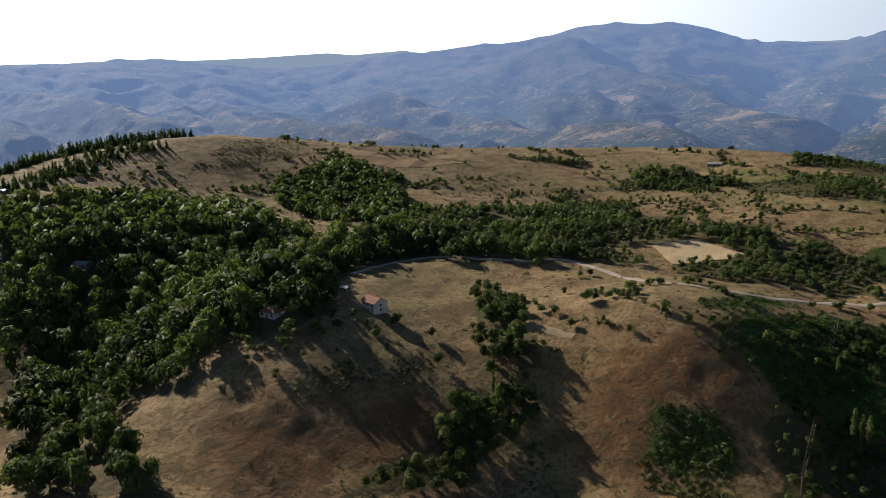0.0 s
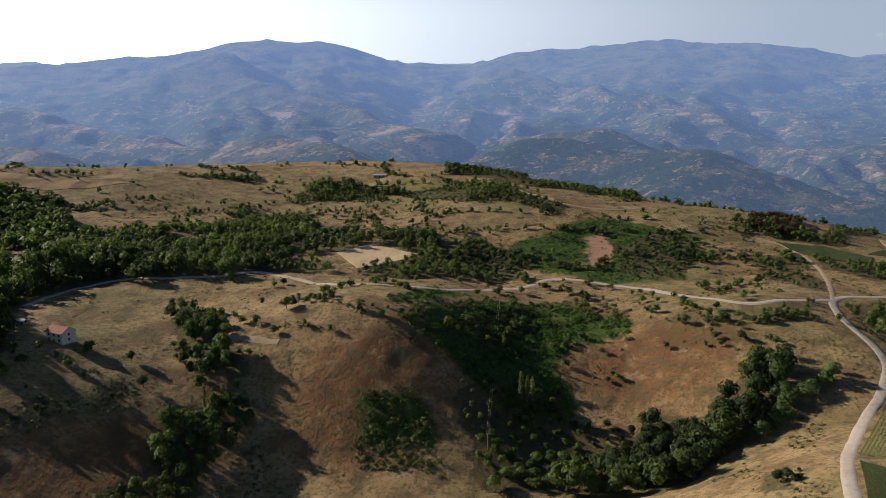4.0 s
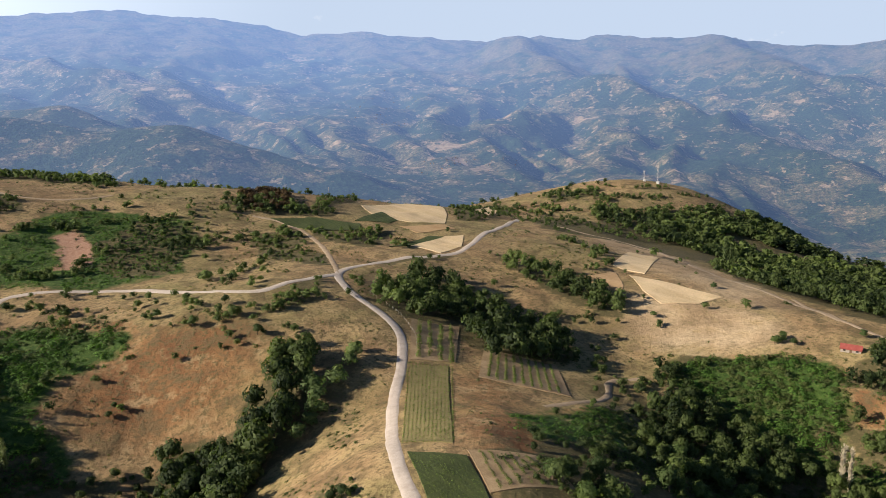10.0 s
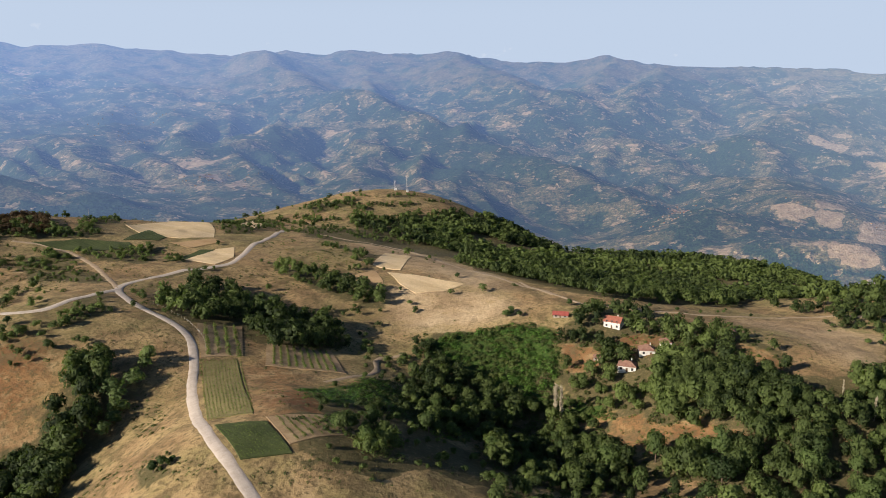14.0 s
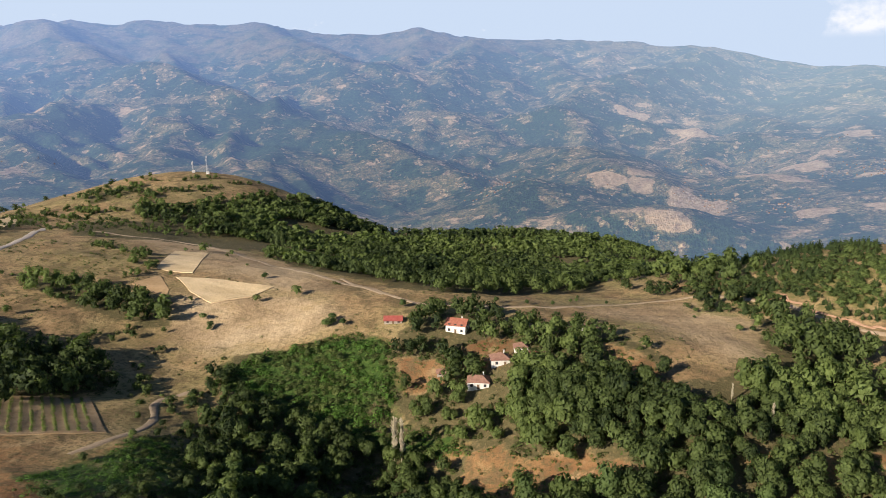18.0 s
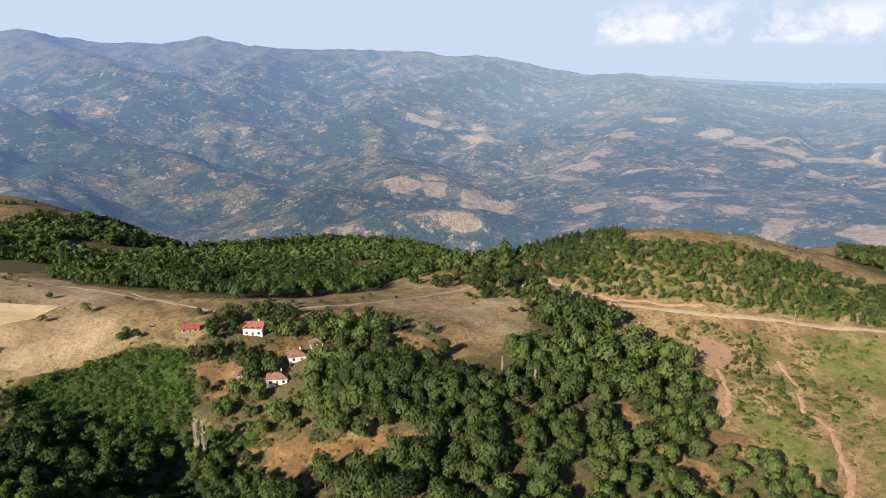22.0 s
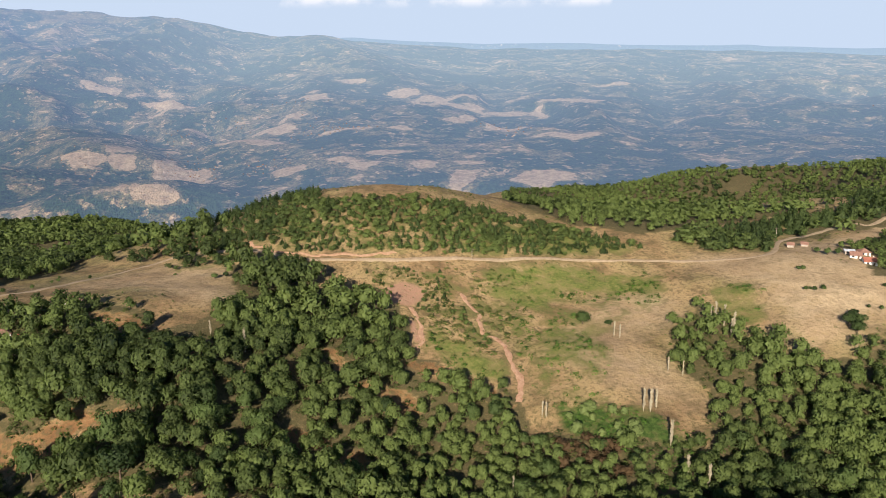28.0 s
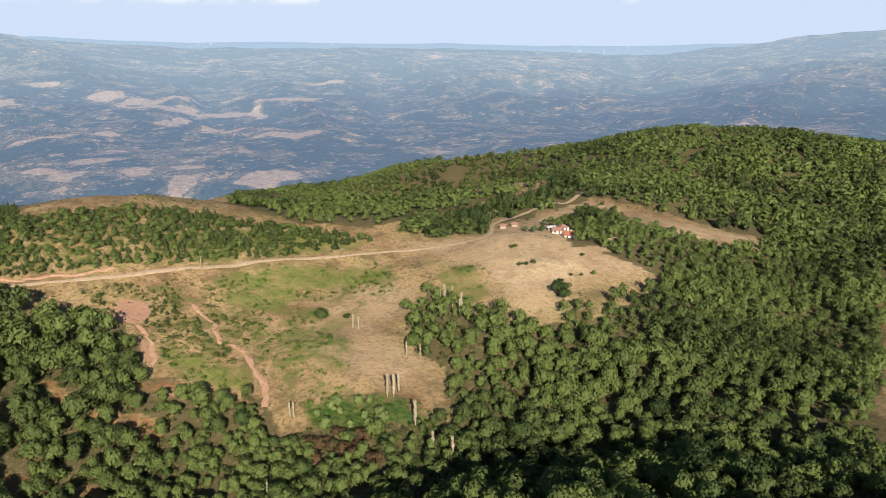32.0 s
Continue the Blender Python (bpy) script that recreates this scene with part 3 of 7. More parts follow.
def land_far(x, y):
    r, b = np.hypot(x, y), bearing(x, y)
    u = np.clip((r - NEAR_END) / (4600 - NEAR_END), 0, 1)
    sky = np.interp(b, SKY_B, SKY_E)
    plain = smooth((-82 - b) / 22) * smooth((b + 168) / 14)      # the broad basin
    base = fall(b)
    e = base + (sky - base) * (u ** 0.80 * (1 - plain) + u ** 0.42 * plain)
    z = EYE_Z + r * np.tan(np.radians(e))
    wob = 3.0 * fbm(x / 900, y / 900, 21, 3)
    ridge = 1 - soft_abs(2 * vnoise((b + wob * 2.6 + 9 * np.log(r)) / 6.5, np.log(r) * 1.7, 31) - 1)
    ridge2 = 1 - soft_abs(2 * vnoise((b + wob * 1.6 - 7 * np.log(r)) / 2.3 + 3, np.log(r) * 4.0, 37) - 1)
    amp = np.minimum(u * 2.6 + 0.12, 1) * smooth(u * 12) * np.clip((1 - u) * 1.6 + 0.16, 0, 1)
    amp = amp * np.clip(r / 3900, 0, 1)
    z = z + amp * (1 - 0.5 * plain) * (130 * (ridge - 0.62) + 85 * (ridge2 - 0.5) + 150 * (ridged(x / 520 + 0.4 * wob, y / 520, 41, 4) - 0.55))
    z = z + np.clip(u * 4, 0, 1) * (1 - 0.6 * plain) * 26 * (ridged(x / 120, y / 120, 51, 3) - 0.55)
    # spurs run down from the range; the flanks are cut by side valleys
    rough = (1 - 0.6 * plain) * 95 * (ridged(x / 330, y / 330, 61, 4) - 0.55) * np.clip(r / 3000, 0.35, 1.1)
    for slope, line in SPURS:
        best = np.full(x.shape, -1e4)
        for (ax, ay, az), (bx, by, bz) in zip(line, line[1:]):
            k = np.clip(((x - ax) * (bx - ax) + (y - ay) * (by - ay)) / ((bx - ax) ** 2 + (by - ay) ** 2 + 1e-6), 0, 1)
            d = np.hypot(x - ax - k * (bx - ax), y - ay - k * (by - ay))
            best = np.maximum(best, az + k * (bz - az) - slope * (np.sqrt(d * d + 900) - 30))
        best = best + rough * np.clip((z - best + 260) / 260, 0.2, 1)
        z = np.where(best > z - 60, 9 * np.logaddexp(best / 9, z / 9), z)
    z0 = EYE_Z + r * np.tan(np.radians(base + (sky - base) * u ** 0.8))
    z = np.where(r < NEAR_END + 120, z0 + (z - z0) * smooth((r - NEAR_END) / 120), z)
    z = np.where(r > 4600, z - (r - 4600) * 0.35, z)
    return z


def land(x, y):
    x, y = np.asarray(x, dtype=float), np.asarray(y, dtype=float)
    r = np.hypot(x, y)
    return np.where(r < NEAR_END, land_near(x, y), land_far(x, y))


def land_at(x, y):
    return float(land(np.array([x]), np.array([y]))[0])

# ---- plan: woods, scrub, fields, roads (metres, x and y) ----
WOODS = [
    (6.2, 7.5, "willow", [(127, 262), (142, 266), (158, 268), (174, 275), (193, 290), (188, 278), (165, 260), (142, 253), (125, 248)]),
    (6, 6.5, "brown", [(246, -121), (246, -134), (235, -145), (219, -140), (219, -125), (233, -116)]),
    (6, 6.5, "willow", [(267, -130), (257, -155), (240, -155), (244, -138), (255, -125)]),
    (8.8, 11.5, "leaf", [(-530, 398), (-488, 440), (-432, 492), (-397, 522), (-274, 441), (-264, 488), (-213, 500), (-176, 451), (-221, 409), (-210, 361), (-190, 304), (-209, 287), (-229, 274), (-217, 240), (-251, 237), (-237, 211), (-216, 197), (-181, 185), (-175, 179), (-235, 163)]),
    (7, 9, "leaf", [(-406, 586), (-404, 652), (-383, 686), (-319, 661), (-274, 592), (-256, 521), (-294, 507), (-357, 539)]),
    (6.5, 7.5, "leaf", [(-212, 509), (-191, 552), (-156, 592), (-100, 547), (-82, 490), (-80, 454), (-111, 442), (-148, 439), (-174, 432)]),
    (6.5, 6, "leaf", [(-120, 734), (-99, 770), (-61, 780), (-43, 749), (-12, 731), (-16, 705), (-55, 714), (-95, 711)]),
    (17, 4.5, "leaf", [(-209, 683), (-115, 703), (-5, 683), (36, 615), (16, 541), (-56, 522), (-99, 561), (-166, 610)]),
    (6.5, 6, "leaf", [(-23, 529), (-6, 558), (20, 540), (16, 516), (-8, 507)]),
    (8, 4.5, "leaf", [(-35, 464), (6, 494), (40, 533), (49, 497), (72, 486), (70, 449), (31, 447), (-5, 451)]),
    (9, 6, "leaf", [(-120, 368), (-100, 364), (-95, 337), (-94, 316), (-73, 301), (-74, 290), (-84, 257), (-100, 231), (-110, 253), (-102, 278), (-102, 299), (-116, 332)]),
    (12, 4, "leaf", [(-174, 250), (-168, 268), (-151, 283), (-144, 275), (-160, 255)]),
    (9, 5, "leaf", [(-223, 293), (-160, 333), (-153, 316), (-171, 293), (-189, 263), (-203, 266)]),
    (6, 8, "leaf", [(105, 291), (120, 276), (133, 279), (156, 294), (169, 307), (174, 301), (160, 276), (147, 262), (127, 248), (107, 234), (97, 228), (55, 245), (69, 266), (89, 270)]),
    (6, 4.5, "leaf", [(25, 326), (43, 348), (59, 343), (70, 316), (72, 298), (88, 285), (90, 270), (80, 240), (26, 248), (22, 274), (17, 291)]),
    (4, 2.0, "leaf", [(-31, 296), (-6, 296), (8, 290), (2, 274), (12, 251), (-21, 260), (-31, 282)]),
    (6.5, 6, "leaf", [(-299, 600), (-266, 583), (-212, 574), (-176, 615), (-143, 658), (-90, 640), (-46, 579), (-25, 521), (-41, 515), (-86, 493), (-83, 455), (-93, 448), (-142, 439), (-191, 438), (-218, 427)]),
    (7.5, 5, "leaf", [(-26, 553), (17, 543), (41, 509), (73, 471), (52, 458), (-8, 457), (11, 487)]),
    (9, 3, "leaf", [(-30, 356), (-1, 366), (30, 371), (64, 389), (93, 374), (82, 352), (39, 341), (-6, 319), (-17, 336)]),
    (7, 6.5, "leaf", [(281, 205), (283, 174), (289, 151), (296, 124), (280, 106), (282, 89), (261, 79), (234, 97), (248, 124), (244, 144), (228, 163)]),
    (6, 6, "leaf", [(168, 154), (184, 153), (188, 140), (173, 131), (160, 141)]),
    (7, 5, "leaf", [(32, 297), (67, 296), (71, 277), (90, 266), (86, 255), (20, 264)]),
    (7, 4, "leaf", [(147, 509), (186, 542), (210, 518), (202, 489), (169, 442), (140, 448)]),
    (11, 3.5, "leaf", [(51, 447), (87, 438), (136, 406), (166, 364), (177, 330), (174, 309), (155, 314), (136, 348), (122, 363), (85, 399)]),
    (14, 3, "leaf", [(198, 607), (240, 583), (270, 510), (268, 467), (234, 439), (198, 477), (192, 523)]),
    (7, 5, "leaf", [(34, 751), (103, 705), (129, 598), (118, 588), (75, 638), (32, 709)]),
    (6, 7, "leaf", [(228, 335), (275, 358), (291, 348), (286, 327), (291, 306), (301, 280), (292, 252), (280, 238), (264, 247), (238, 253), (244, 275), (243, 290), (228, 302), (221, 319)]),
    (6, 7, "leaf", [(357, 372), (363, 344), (365, 310), (356, 274), (352, 263), (339, 268), (336, 292), (338, 319), (345, 354)]),
    (6, 6, "leaf", [(271, 577), (295, 566), (306, 524), (295, 514), (268, 532), (254, 560)]),
    (7.5, 6, "leaf", [(244, 179), (267, 175), (255, 151), (226, 136), (211, 146)]),
    (7, 7, "leaf", [(275, 144), (290, 125), (280, 93), (267, 76), (254, 63), (208, 99), (223, 119)]),
    (7, 5, "leaf", [(309, 222), (351, 185), (364, 159), (357, 153), (339, 179), (307, 197)]),
    (8, 3, "leaf", [(194, 185), (216, 167), (220, 135), (208, 108), (193, 104), (149, 129), (145, 144)]),
    (10.5, 2.5, "leaf", [(606, 568), (662, 544), (721, 491), (740, 444), (679, 438), (605, 498)]),
    (7, 6, "leaf", [(609, 582), (662, 564), (681, 547), (653, 533), (603, 544)]),
    (7, 8, "pine", [(-573, 432), (-606, 492), (-599, 551), (-589, 609), (-548, 630), (-554, 564), (-548, 478), (-546, 425)]),
    (5.5, 10.5, "pine", [(-668, 478), (-690, 535), (-672, 600), (-640, 668), (-605, 705), (-575, 690), (-612, 640), (-628, 600), (-640, 560), (-650, 520), (-652, 478)]),
    (6.2, 7, "leaf", [(324, -344), (363, -399), (370, -433), (350, -425), (331, -426), (315, -433), (302, -444), (285, -450), (271, -464), (247, -428), (259, -372), (264, -356), (277, -358), (287, -352), (302, -342), (313, -368), (315, -380), (322, -376), (312, -349), (310, -334)]),
    (14, 4, "leaf", [(-180, 792), (-104, 766), (-24, 758), (29, 663), (14, 602), (-56, 665), (-123, 713), (-167, 727)]),
    (13, 3.5, "leaf", [(17, 581), (64, 554), (74, 514), (55, 479), (28, 476), (18, 521)]),
    (8, 3.2, "leaf", [(244, 470), (257, 420), (243, 386), (229, 400), (226, 450)]),
    (7, 3.5, "leaf", [(282, 483), (316, 465), (321, 444), (293, 423), (272, 445)]),
    (7, 3.5, "leaf", [(498, 487), (546, 467), (560, 408), (555, 345), (507, 323), (489, 375), (463, 428)]),
    (7, 3.5, "leaf", [(488, 577), (578, 605), (518, 520), (424, 461), (408, 475)]),
    (8, 3.5, "leaf", [(264, 388), (314, 393), (331, 380), (285, 377)]),
    (9, 4, "leaf", [(269, 222), (293, 211), (276, 187), (245, 183), (239, 199)]),
    (9, 3.5, "leaf", [(349, 379), (369, 380), (350, 364), (340, 364)]),
    (12, 4, "leaf", [(194, 415), (186, 347), (187, 317), (175, 302), (161, 312), (157, 338), (160, 370)]),
    (9, 3.5, "leaf", [(201, 198), (237, 206), (247, 187), (215, 152), (192, 154), (190, 171)]),
    (7.5, 8, "leaf", [(582, 487), (689, 445), (833, 427), (767, 326), (750, 280), (828, 218), (827, 99), (854, 79), (753, 39), (485, 90), (416, 148), (446, 205), (506, 288), (558, 395), (554, 439)]),
    (6.3, 7, "leaf", [(362, 144), (364, 123), (380, 99), (388, 77), (368, 60), (363, 41), (344, 28), (351, 8), (373, -15), (433, -50), (304, -42), (262, 55), (278, 70), (299, 64), (327, 94), (329, 111), (334, 127), (348, 148)]),
    (7.5, 7, "leaf", [(278, 147), (294, 141), (290, 97), (270, 68), (262, 57), (209, 121)]),
    (8, 6, "leaf", [(237, 174), (251, 155), (226, 135), (215, 142), (213, 155)]),
    (5.9, 8, "leaf", [(369, 93), (329, 32), (345, -8), (351, -34), (344, -65), (356, -90), (328, -85), (306, -106), (289, -121), (277, -114), (251, -115), (240, -136), (220, -144), (205, -137), (269, 76)]),
    (7.4, 9.5, "leaf", [(436, -7), (432, -28), (402, -52), (383, -61), (367, -87), (338, -88), (344, -65), (357, -40), (376, -23), (399, -11)]),
    (7.2, 9, "leaf", [(308, -208), (329, -237), (300, -237), (278, -242), (250, -254), (257, -287), (179, -211), (200, -153), (235, -180), (259, -194), (281, -194)]),
    (4.1, 4.3, "pine", [(482, 15), (512, -20), (504, -67), (488, -117), (477, -152), (461, -185), (432, -231), (404, -255), (405, -236), (415, -167), (422, -84), (445, -39)]),
    (10, 6.5, "leaf", [(465, -137), (473, -174), (448, -180), (419, -162), (421, -124)]),
    (4.8, 2.2, "pine", [(408, -78), (403, -122), (371, -131), (335, -130), (327, -121), (360, -112), (385, -85)]),
    (6, 8.5, "pine", [(415, -274), (430, -335), (438, -426), (569, -606), (440, -471), (404, -367), (382, -327), (364, -309), (385, -282)]),
    (7, 8, "leaf", [(508, -195), (945, -460), (858, -496), (520, -351), (468, -387), (466, -451), (437, -340), (427, -269), (448, -219)]),
    (8.5, 8, "leaf", [(383, -325), (431, -424), (583, -676), (546, -745), (349, -810), (234, -566), (261, -513), (328, -491), (388, -467), (405, -460), (408, -444)]),
    (6.6, 8.5, "leaf", [(259, -352), (290, -437), (267, -466), (219, -533), (80, -221), (158, -134), (215, -176), (241, -187), (269, -237), (246, -261)]),
    (7, 7.5, "leaf", [(308, -541), (272, -548), (225, -546), (205, -502), (242, -478), (267, -466)]),
    (3.0, 2.3, "leaf", [(328, 215), (352, 186), (364, 163), (344, 143), (320, 135), (315, 103), (304, 99), (298, 125), (300, 158), (302, 186), (304, 210)]),
    (3.2, 2.2, "leaf", [(224, 195), (250, 193), (243, 165), (259, 153), (242, 132), (218, 140), (204, 158)]),
    (6, 4.5, "leaf", [(362, -354), (377, -394), (390, -430), (366, -442), (326, -401), (316, -361), (337, -368)]),
    (6.2, 8, "leaf", [(252, -346), (258, -453), (209, -512), (124, -322), (143, -283), (200, -287)]),
    (6, 6, "leaf", [(295, 187), (295, 164), (303, 156), (310, 133), (303, 101), (275, 89), (268, 91), (238, 154)]),
    (7, 6, "leaf", [(354, 116), (366, 80), (396, 74), (360, 29), (316, 41), (308, 59), (323, 95)]),
    (7, 6.5, "leaf", [(385, 155), (400, 122), (378, 81), (348, 53), (320, 78), (286, 65), (282, 84), (312, 116), (333, 138)]),
    (6.5, 6, "leaf", [(-125, 721), (-98, 750), (-96, 781), (-59, 784), (-51, 737), (-14, 729), (-12, 707), (-46, 708), (-81, 709), (-110, 707)]),
    (6, 5, "leaf", [(-163, 710), (-147, 705), (-133, 672), (-98, 680), (-86, 623), (-61, 619), (-43, 624), (-43, 585), (-65, 552), (-90, 543), (-107, 531), (-126, 534)]),
    (6, 6, "leaf", [(-126, 534), (-99, 521), (-88, 487), (-72, 476), (-44, 448), (-68, 445), (-94, 458), (-109, 452)]),
    (6, 6.5, "leaf", [(-31, 560), (-10, 567), (19, 547), (21, 521), (37, 498), (22, 475), (4, 509), (-23, 525)]),
    (6, 4.5, "leaf", [(0, 480), (37, 498), (55, 479), (32, 449), (-4, 435), (-35, 447), (-33, 466), (-15, 472)]),
    (5, 4, "leaf", [(25, 521), (49, 551), (61, 527), (79, 503), (82, 480), (55, 479), (36, 493)]),
    (4.5, 2.5, "leaf", [(-10, 714), (32, 718), (64, 701), (101, 634), (125, 598), (122, 587), (90, 623), (41, 645), (-1, 692)]),
    (5, 4.5, "leaf", [(49, 692), (82, 693), (98, 646), (74, 631), (50, 648)]),
    (12, 4, "leaf", [(-63, 712), (32, 633), (31, 560), (-32, 579), (-22, 629)]),
    (5.5, 5, "leaf", [(38, 825), (75, 811), (117, 801), (157, 728), (196, 717), (220, 707), (198, 653), (148, 683), (87, 732), (40, 775)]),
    (4.5, 2.2, "leaf", [(204, 504), (240, 500), (235, 481), (198, 477)]),
    (6, 2.5, "leaf", [(239, 490), (272, 482), (253, 434), (225, 423), (227, 457)]),
    (5, 6.5, "brown", [(278, 582), (318, 593), (298, 522), (283, 526), (267, 539), (263, 559)]),
    (5, 4.5, "leaf", [(299, 532), (333, 541), (316, 505), (292, 511)]),
    (5.5, 5, "leaf", [(279, 487), (281, 462), (329, 458), (315, 438), (274, 442), (264, 453)]),
    (7, 4, "leaf", [(340, 569), (405, 606), (366, 556), (303, 522)]),
    (6, 3.5, "leaf", [(178, 343), (210, 364), (221, 361), (199, 333), (177, 330)]),
    (3.8, 1.8, "leaf", [(-22, 296), (2, 293), (6, 287), (3, 271), (-18, 274), (-29, 283)]),
    (2.6, 1.8, "leaf", [(-15, 360), (2, 389), (21, 419), (19, 401), (1, 369), (-13, 351)]),
    (2.6, 2, "leaf", [(-4, 338), (1, 353), (28, 391), (31, 383), (8, 353), (-1, 335)]),
    (4.5, 2.4, "leaf", [(38, 382), (69, 407), (112, 399), (120, 365), (111, 354), (97, 374), (77, 364), (50, 357), (40, 357)]),
    (6, 7, "leaf", [(-403, 650), (-409, 706), (-383, 708), (-359, 673), (-319, 684), (-290, 621), (-355, 590), (-419, 596), (-425, 623)]),
    (7, 6, "leaf", [(-271, 526), (-223, 540), (-194, 571), (-162, 477), (-213, 454), (-261, 479)]),
    (4, 1.6, "leaf", [(-514, 673), (-493, 760), (-438, 731), (-452, 685), (-460, 627), (-498, 583), (-511, 633)]),
    (5, 4, "leaf", [(-260, 798), (-217, 809), (-159, 807), (-160, 783), (-226, 792)]),
    (3, 1.8, "leaf", [(-176, 255), (-162, 277), (-148, 283), (-143, 273), (-159, 259), (-171, 251)]),
    (2.6, 1.1, "leaf", [(-157, 286), (-129, 304), (-119, 288), (-136, 277), (-149, 280)]),
    (3, 1.2, "leaf", [(-82, 271), (-72, 277), (-63, 274), (-54, 253), (-68, 250)]),
    (3, 1.4, "leaf", [(-35, 297), (-10, 301), (-7, 287), (-28, 281)]),
    (3.2, 1.6, "leaf", [(-21, 279), (2, 283), (4, 259), (-14, 258)]),
    (6.5, 7, "leaf", [(651, 467), (711, 442), (803, 438), (814, 402), (764, 339), (638, 264), (452, 195), (459, 244), (539, 348), (607, 436)]),
    (3, 1.1, "leaf", [(163, 265), (169, 245), (143, 212), (142, 234)]),
    (3, 1.1, "leaf", [(123, 227), (124, 180), (125, 158), (120, 158), (107, 222)]),
    (3.2, 1.0, "leaf", [(129, 158), (164, 131), (159, 123), (126, 150)]),
    (5, 3, "leaf", [(122, 206), (125, 197), (119, 180), (114, 188)]),
    (4.5, 2.5, "leaf", [(161, 177), (183, 158), (188, 140), (169, 125), (166, 133), (164, 144), (161, 165)]),
    (3.2, 2.2, "leaf", [(231, 191), (270, 199), (274, 175), (251, 154), (218, 156)]),
    (6, 6, "leaf", [(358, 146), (367, 126), (355, 113), (339, 122), (326, 122), (334, 135)]),
    (8.5, 6.5, "leaf", [(459, 244), (474, 215), (486, 185), (497, 154), (505, 122), (512, 90), (867, 153), (855, 207), (841, 260), (823, 312), (801, 364), (777, 413)]),
    (10, 8, "leaf", [(463, 82), (466, 64), (468, 46), (469, 28), (470, 10), (470, -8), (640, -11), (640, 13), (639, 38), (637, 62), (634, 87), (630, 111)]),
    (9, 7, "leaf", [(630, 111), (632, 99), (634, 87), (636, 75), (637, 62), (638, 50), (927, 73), (926, 91), (924, 109), (921, 126), (919, 144), (916, 161)]),
    (9, 6, "leaf", [(640, 0), (640, -20), (639, -40), (637, -60), (635, -80), (632, -100), (691, -110), (694, -88), (697, -66), (699, -44), (700, -22), (700, 0)]),
    (6.5, 5, "pine", [(439, 23), (440, 6), (440, -11), (439, -28), (438, -44), (436, -61), (634, -89), (637, -65), (639, -40), (640, -16), (640, 9), (639, 33)]),
    (8, 6.5, "leaf", [(547, -221), (535, -249), (521, -277), (506, -304), (489, -330), (471, -355), (918, -692), (953, -643), (986, -592), (1015, -540), (1042, -486), (1066, -431)]),
    (8.4, 6.8, "leaf", [(551, -415), (495, -481), (430, -539), (359, -589), (283, -629), (202, -660), (310, -1014), (435, -967), (552, -905), (661, -828), (760, -739), (847, -638)]),
    (7.5, 8, "leaf", [(254, -468), (235, -477), (216, -486), (196, -495), (176, -502), (156, -509), (211, -689), (238, -680), (265, -669), (292, -658), (318, -646), (344, -633)]),
    (7.5, 8, "leaf", [(400, -531), (384, -543), (368, -554), (351, -565), (335, -575), (317, -584), (344, -633), (362, -622), (380, -611), (398, -600), (416, -588), (433, -575)]),
    (7, 7.5, "leaf", [(160, -40), (147, -74), (127, -105), (101, -131), (69, -150), (34, -161), (59, -279), (120, -259), (174, -226), (220, -182), (254, -129), (277, -69)]),
    (9, 6, "leaf", [(163, 87), (174, 62), (181, 36), (185, 9), (184, -18), (180, -45), (247, -62), (254, -25), (255, 12), (250, 50), (240, 86), (225, 120)]),
    (6.2, 5.6, "leaf", [(318, 219), (320, 192), (296, 158), (300, 130), (304, 110), (285, 112), (272, 150), (284, 195)]),
    (6.0, 6.5, "leaf", [(-143, 411), (-128, 387), (-102, 368), (-89, 322), (-78, 310), (-98, 315), (-119, 336), (-132, 375)]),
    (5.2, 6.0, "leaf", [(-113, 260), (-101, 291), (-83, 301), (-75, 291), (-82, 272), (-87, 258), (-88, 242), (-124, 212), (-117, 235), (-101, 251)]),
    (5.5, 5.5, "leaf", [(-262, 336), (-226, 327), (-200, 335), (-186, 314), (-195, 290), (-216, 278)]),
    (2.8, 1.3, "leaf", [(-34, 290), (-8, 292), (6, 282), (-1, 262), (-22, 259)]),
    (3.6, 2.2, "leaf", [(-2, 331), (40, 380), (69, 410), (63, 335), (30, 311), (-3, 319)]),
    (3.4, 1.8, "leaf", [(-173, 249), (-174, 260), (-153, 279), (-147, 266), (-161, 252)]),
    (3.8, 1.9, "leaf", [(413, -80), (402, -108), (383, -133), (330, -118), (343, -94), (373, -91)]),
    (3.9, 2.1, "leaf", [(374, -130), (360, -150), (316, -128), (330, -118)]),
    (4.5, 1.7, "leaf", [(408, -115), (400, -160), (385, -175), (378, -135)]),
]
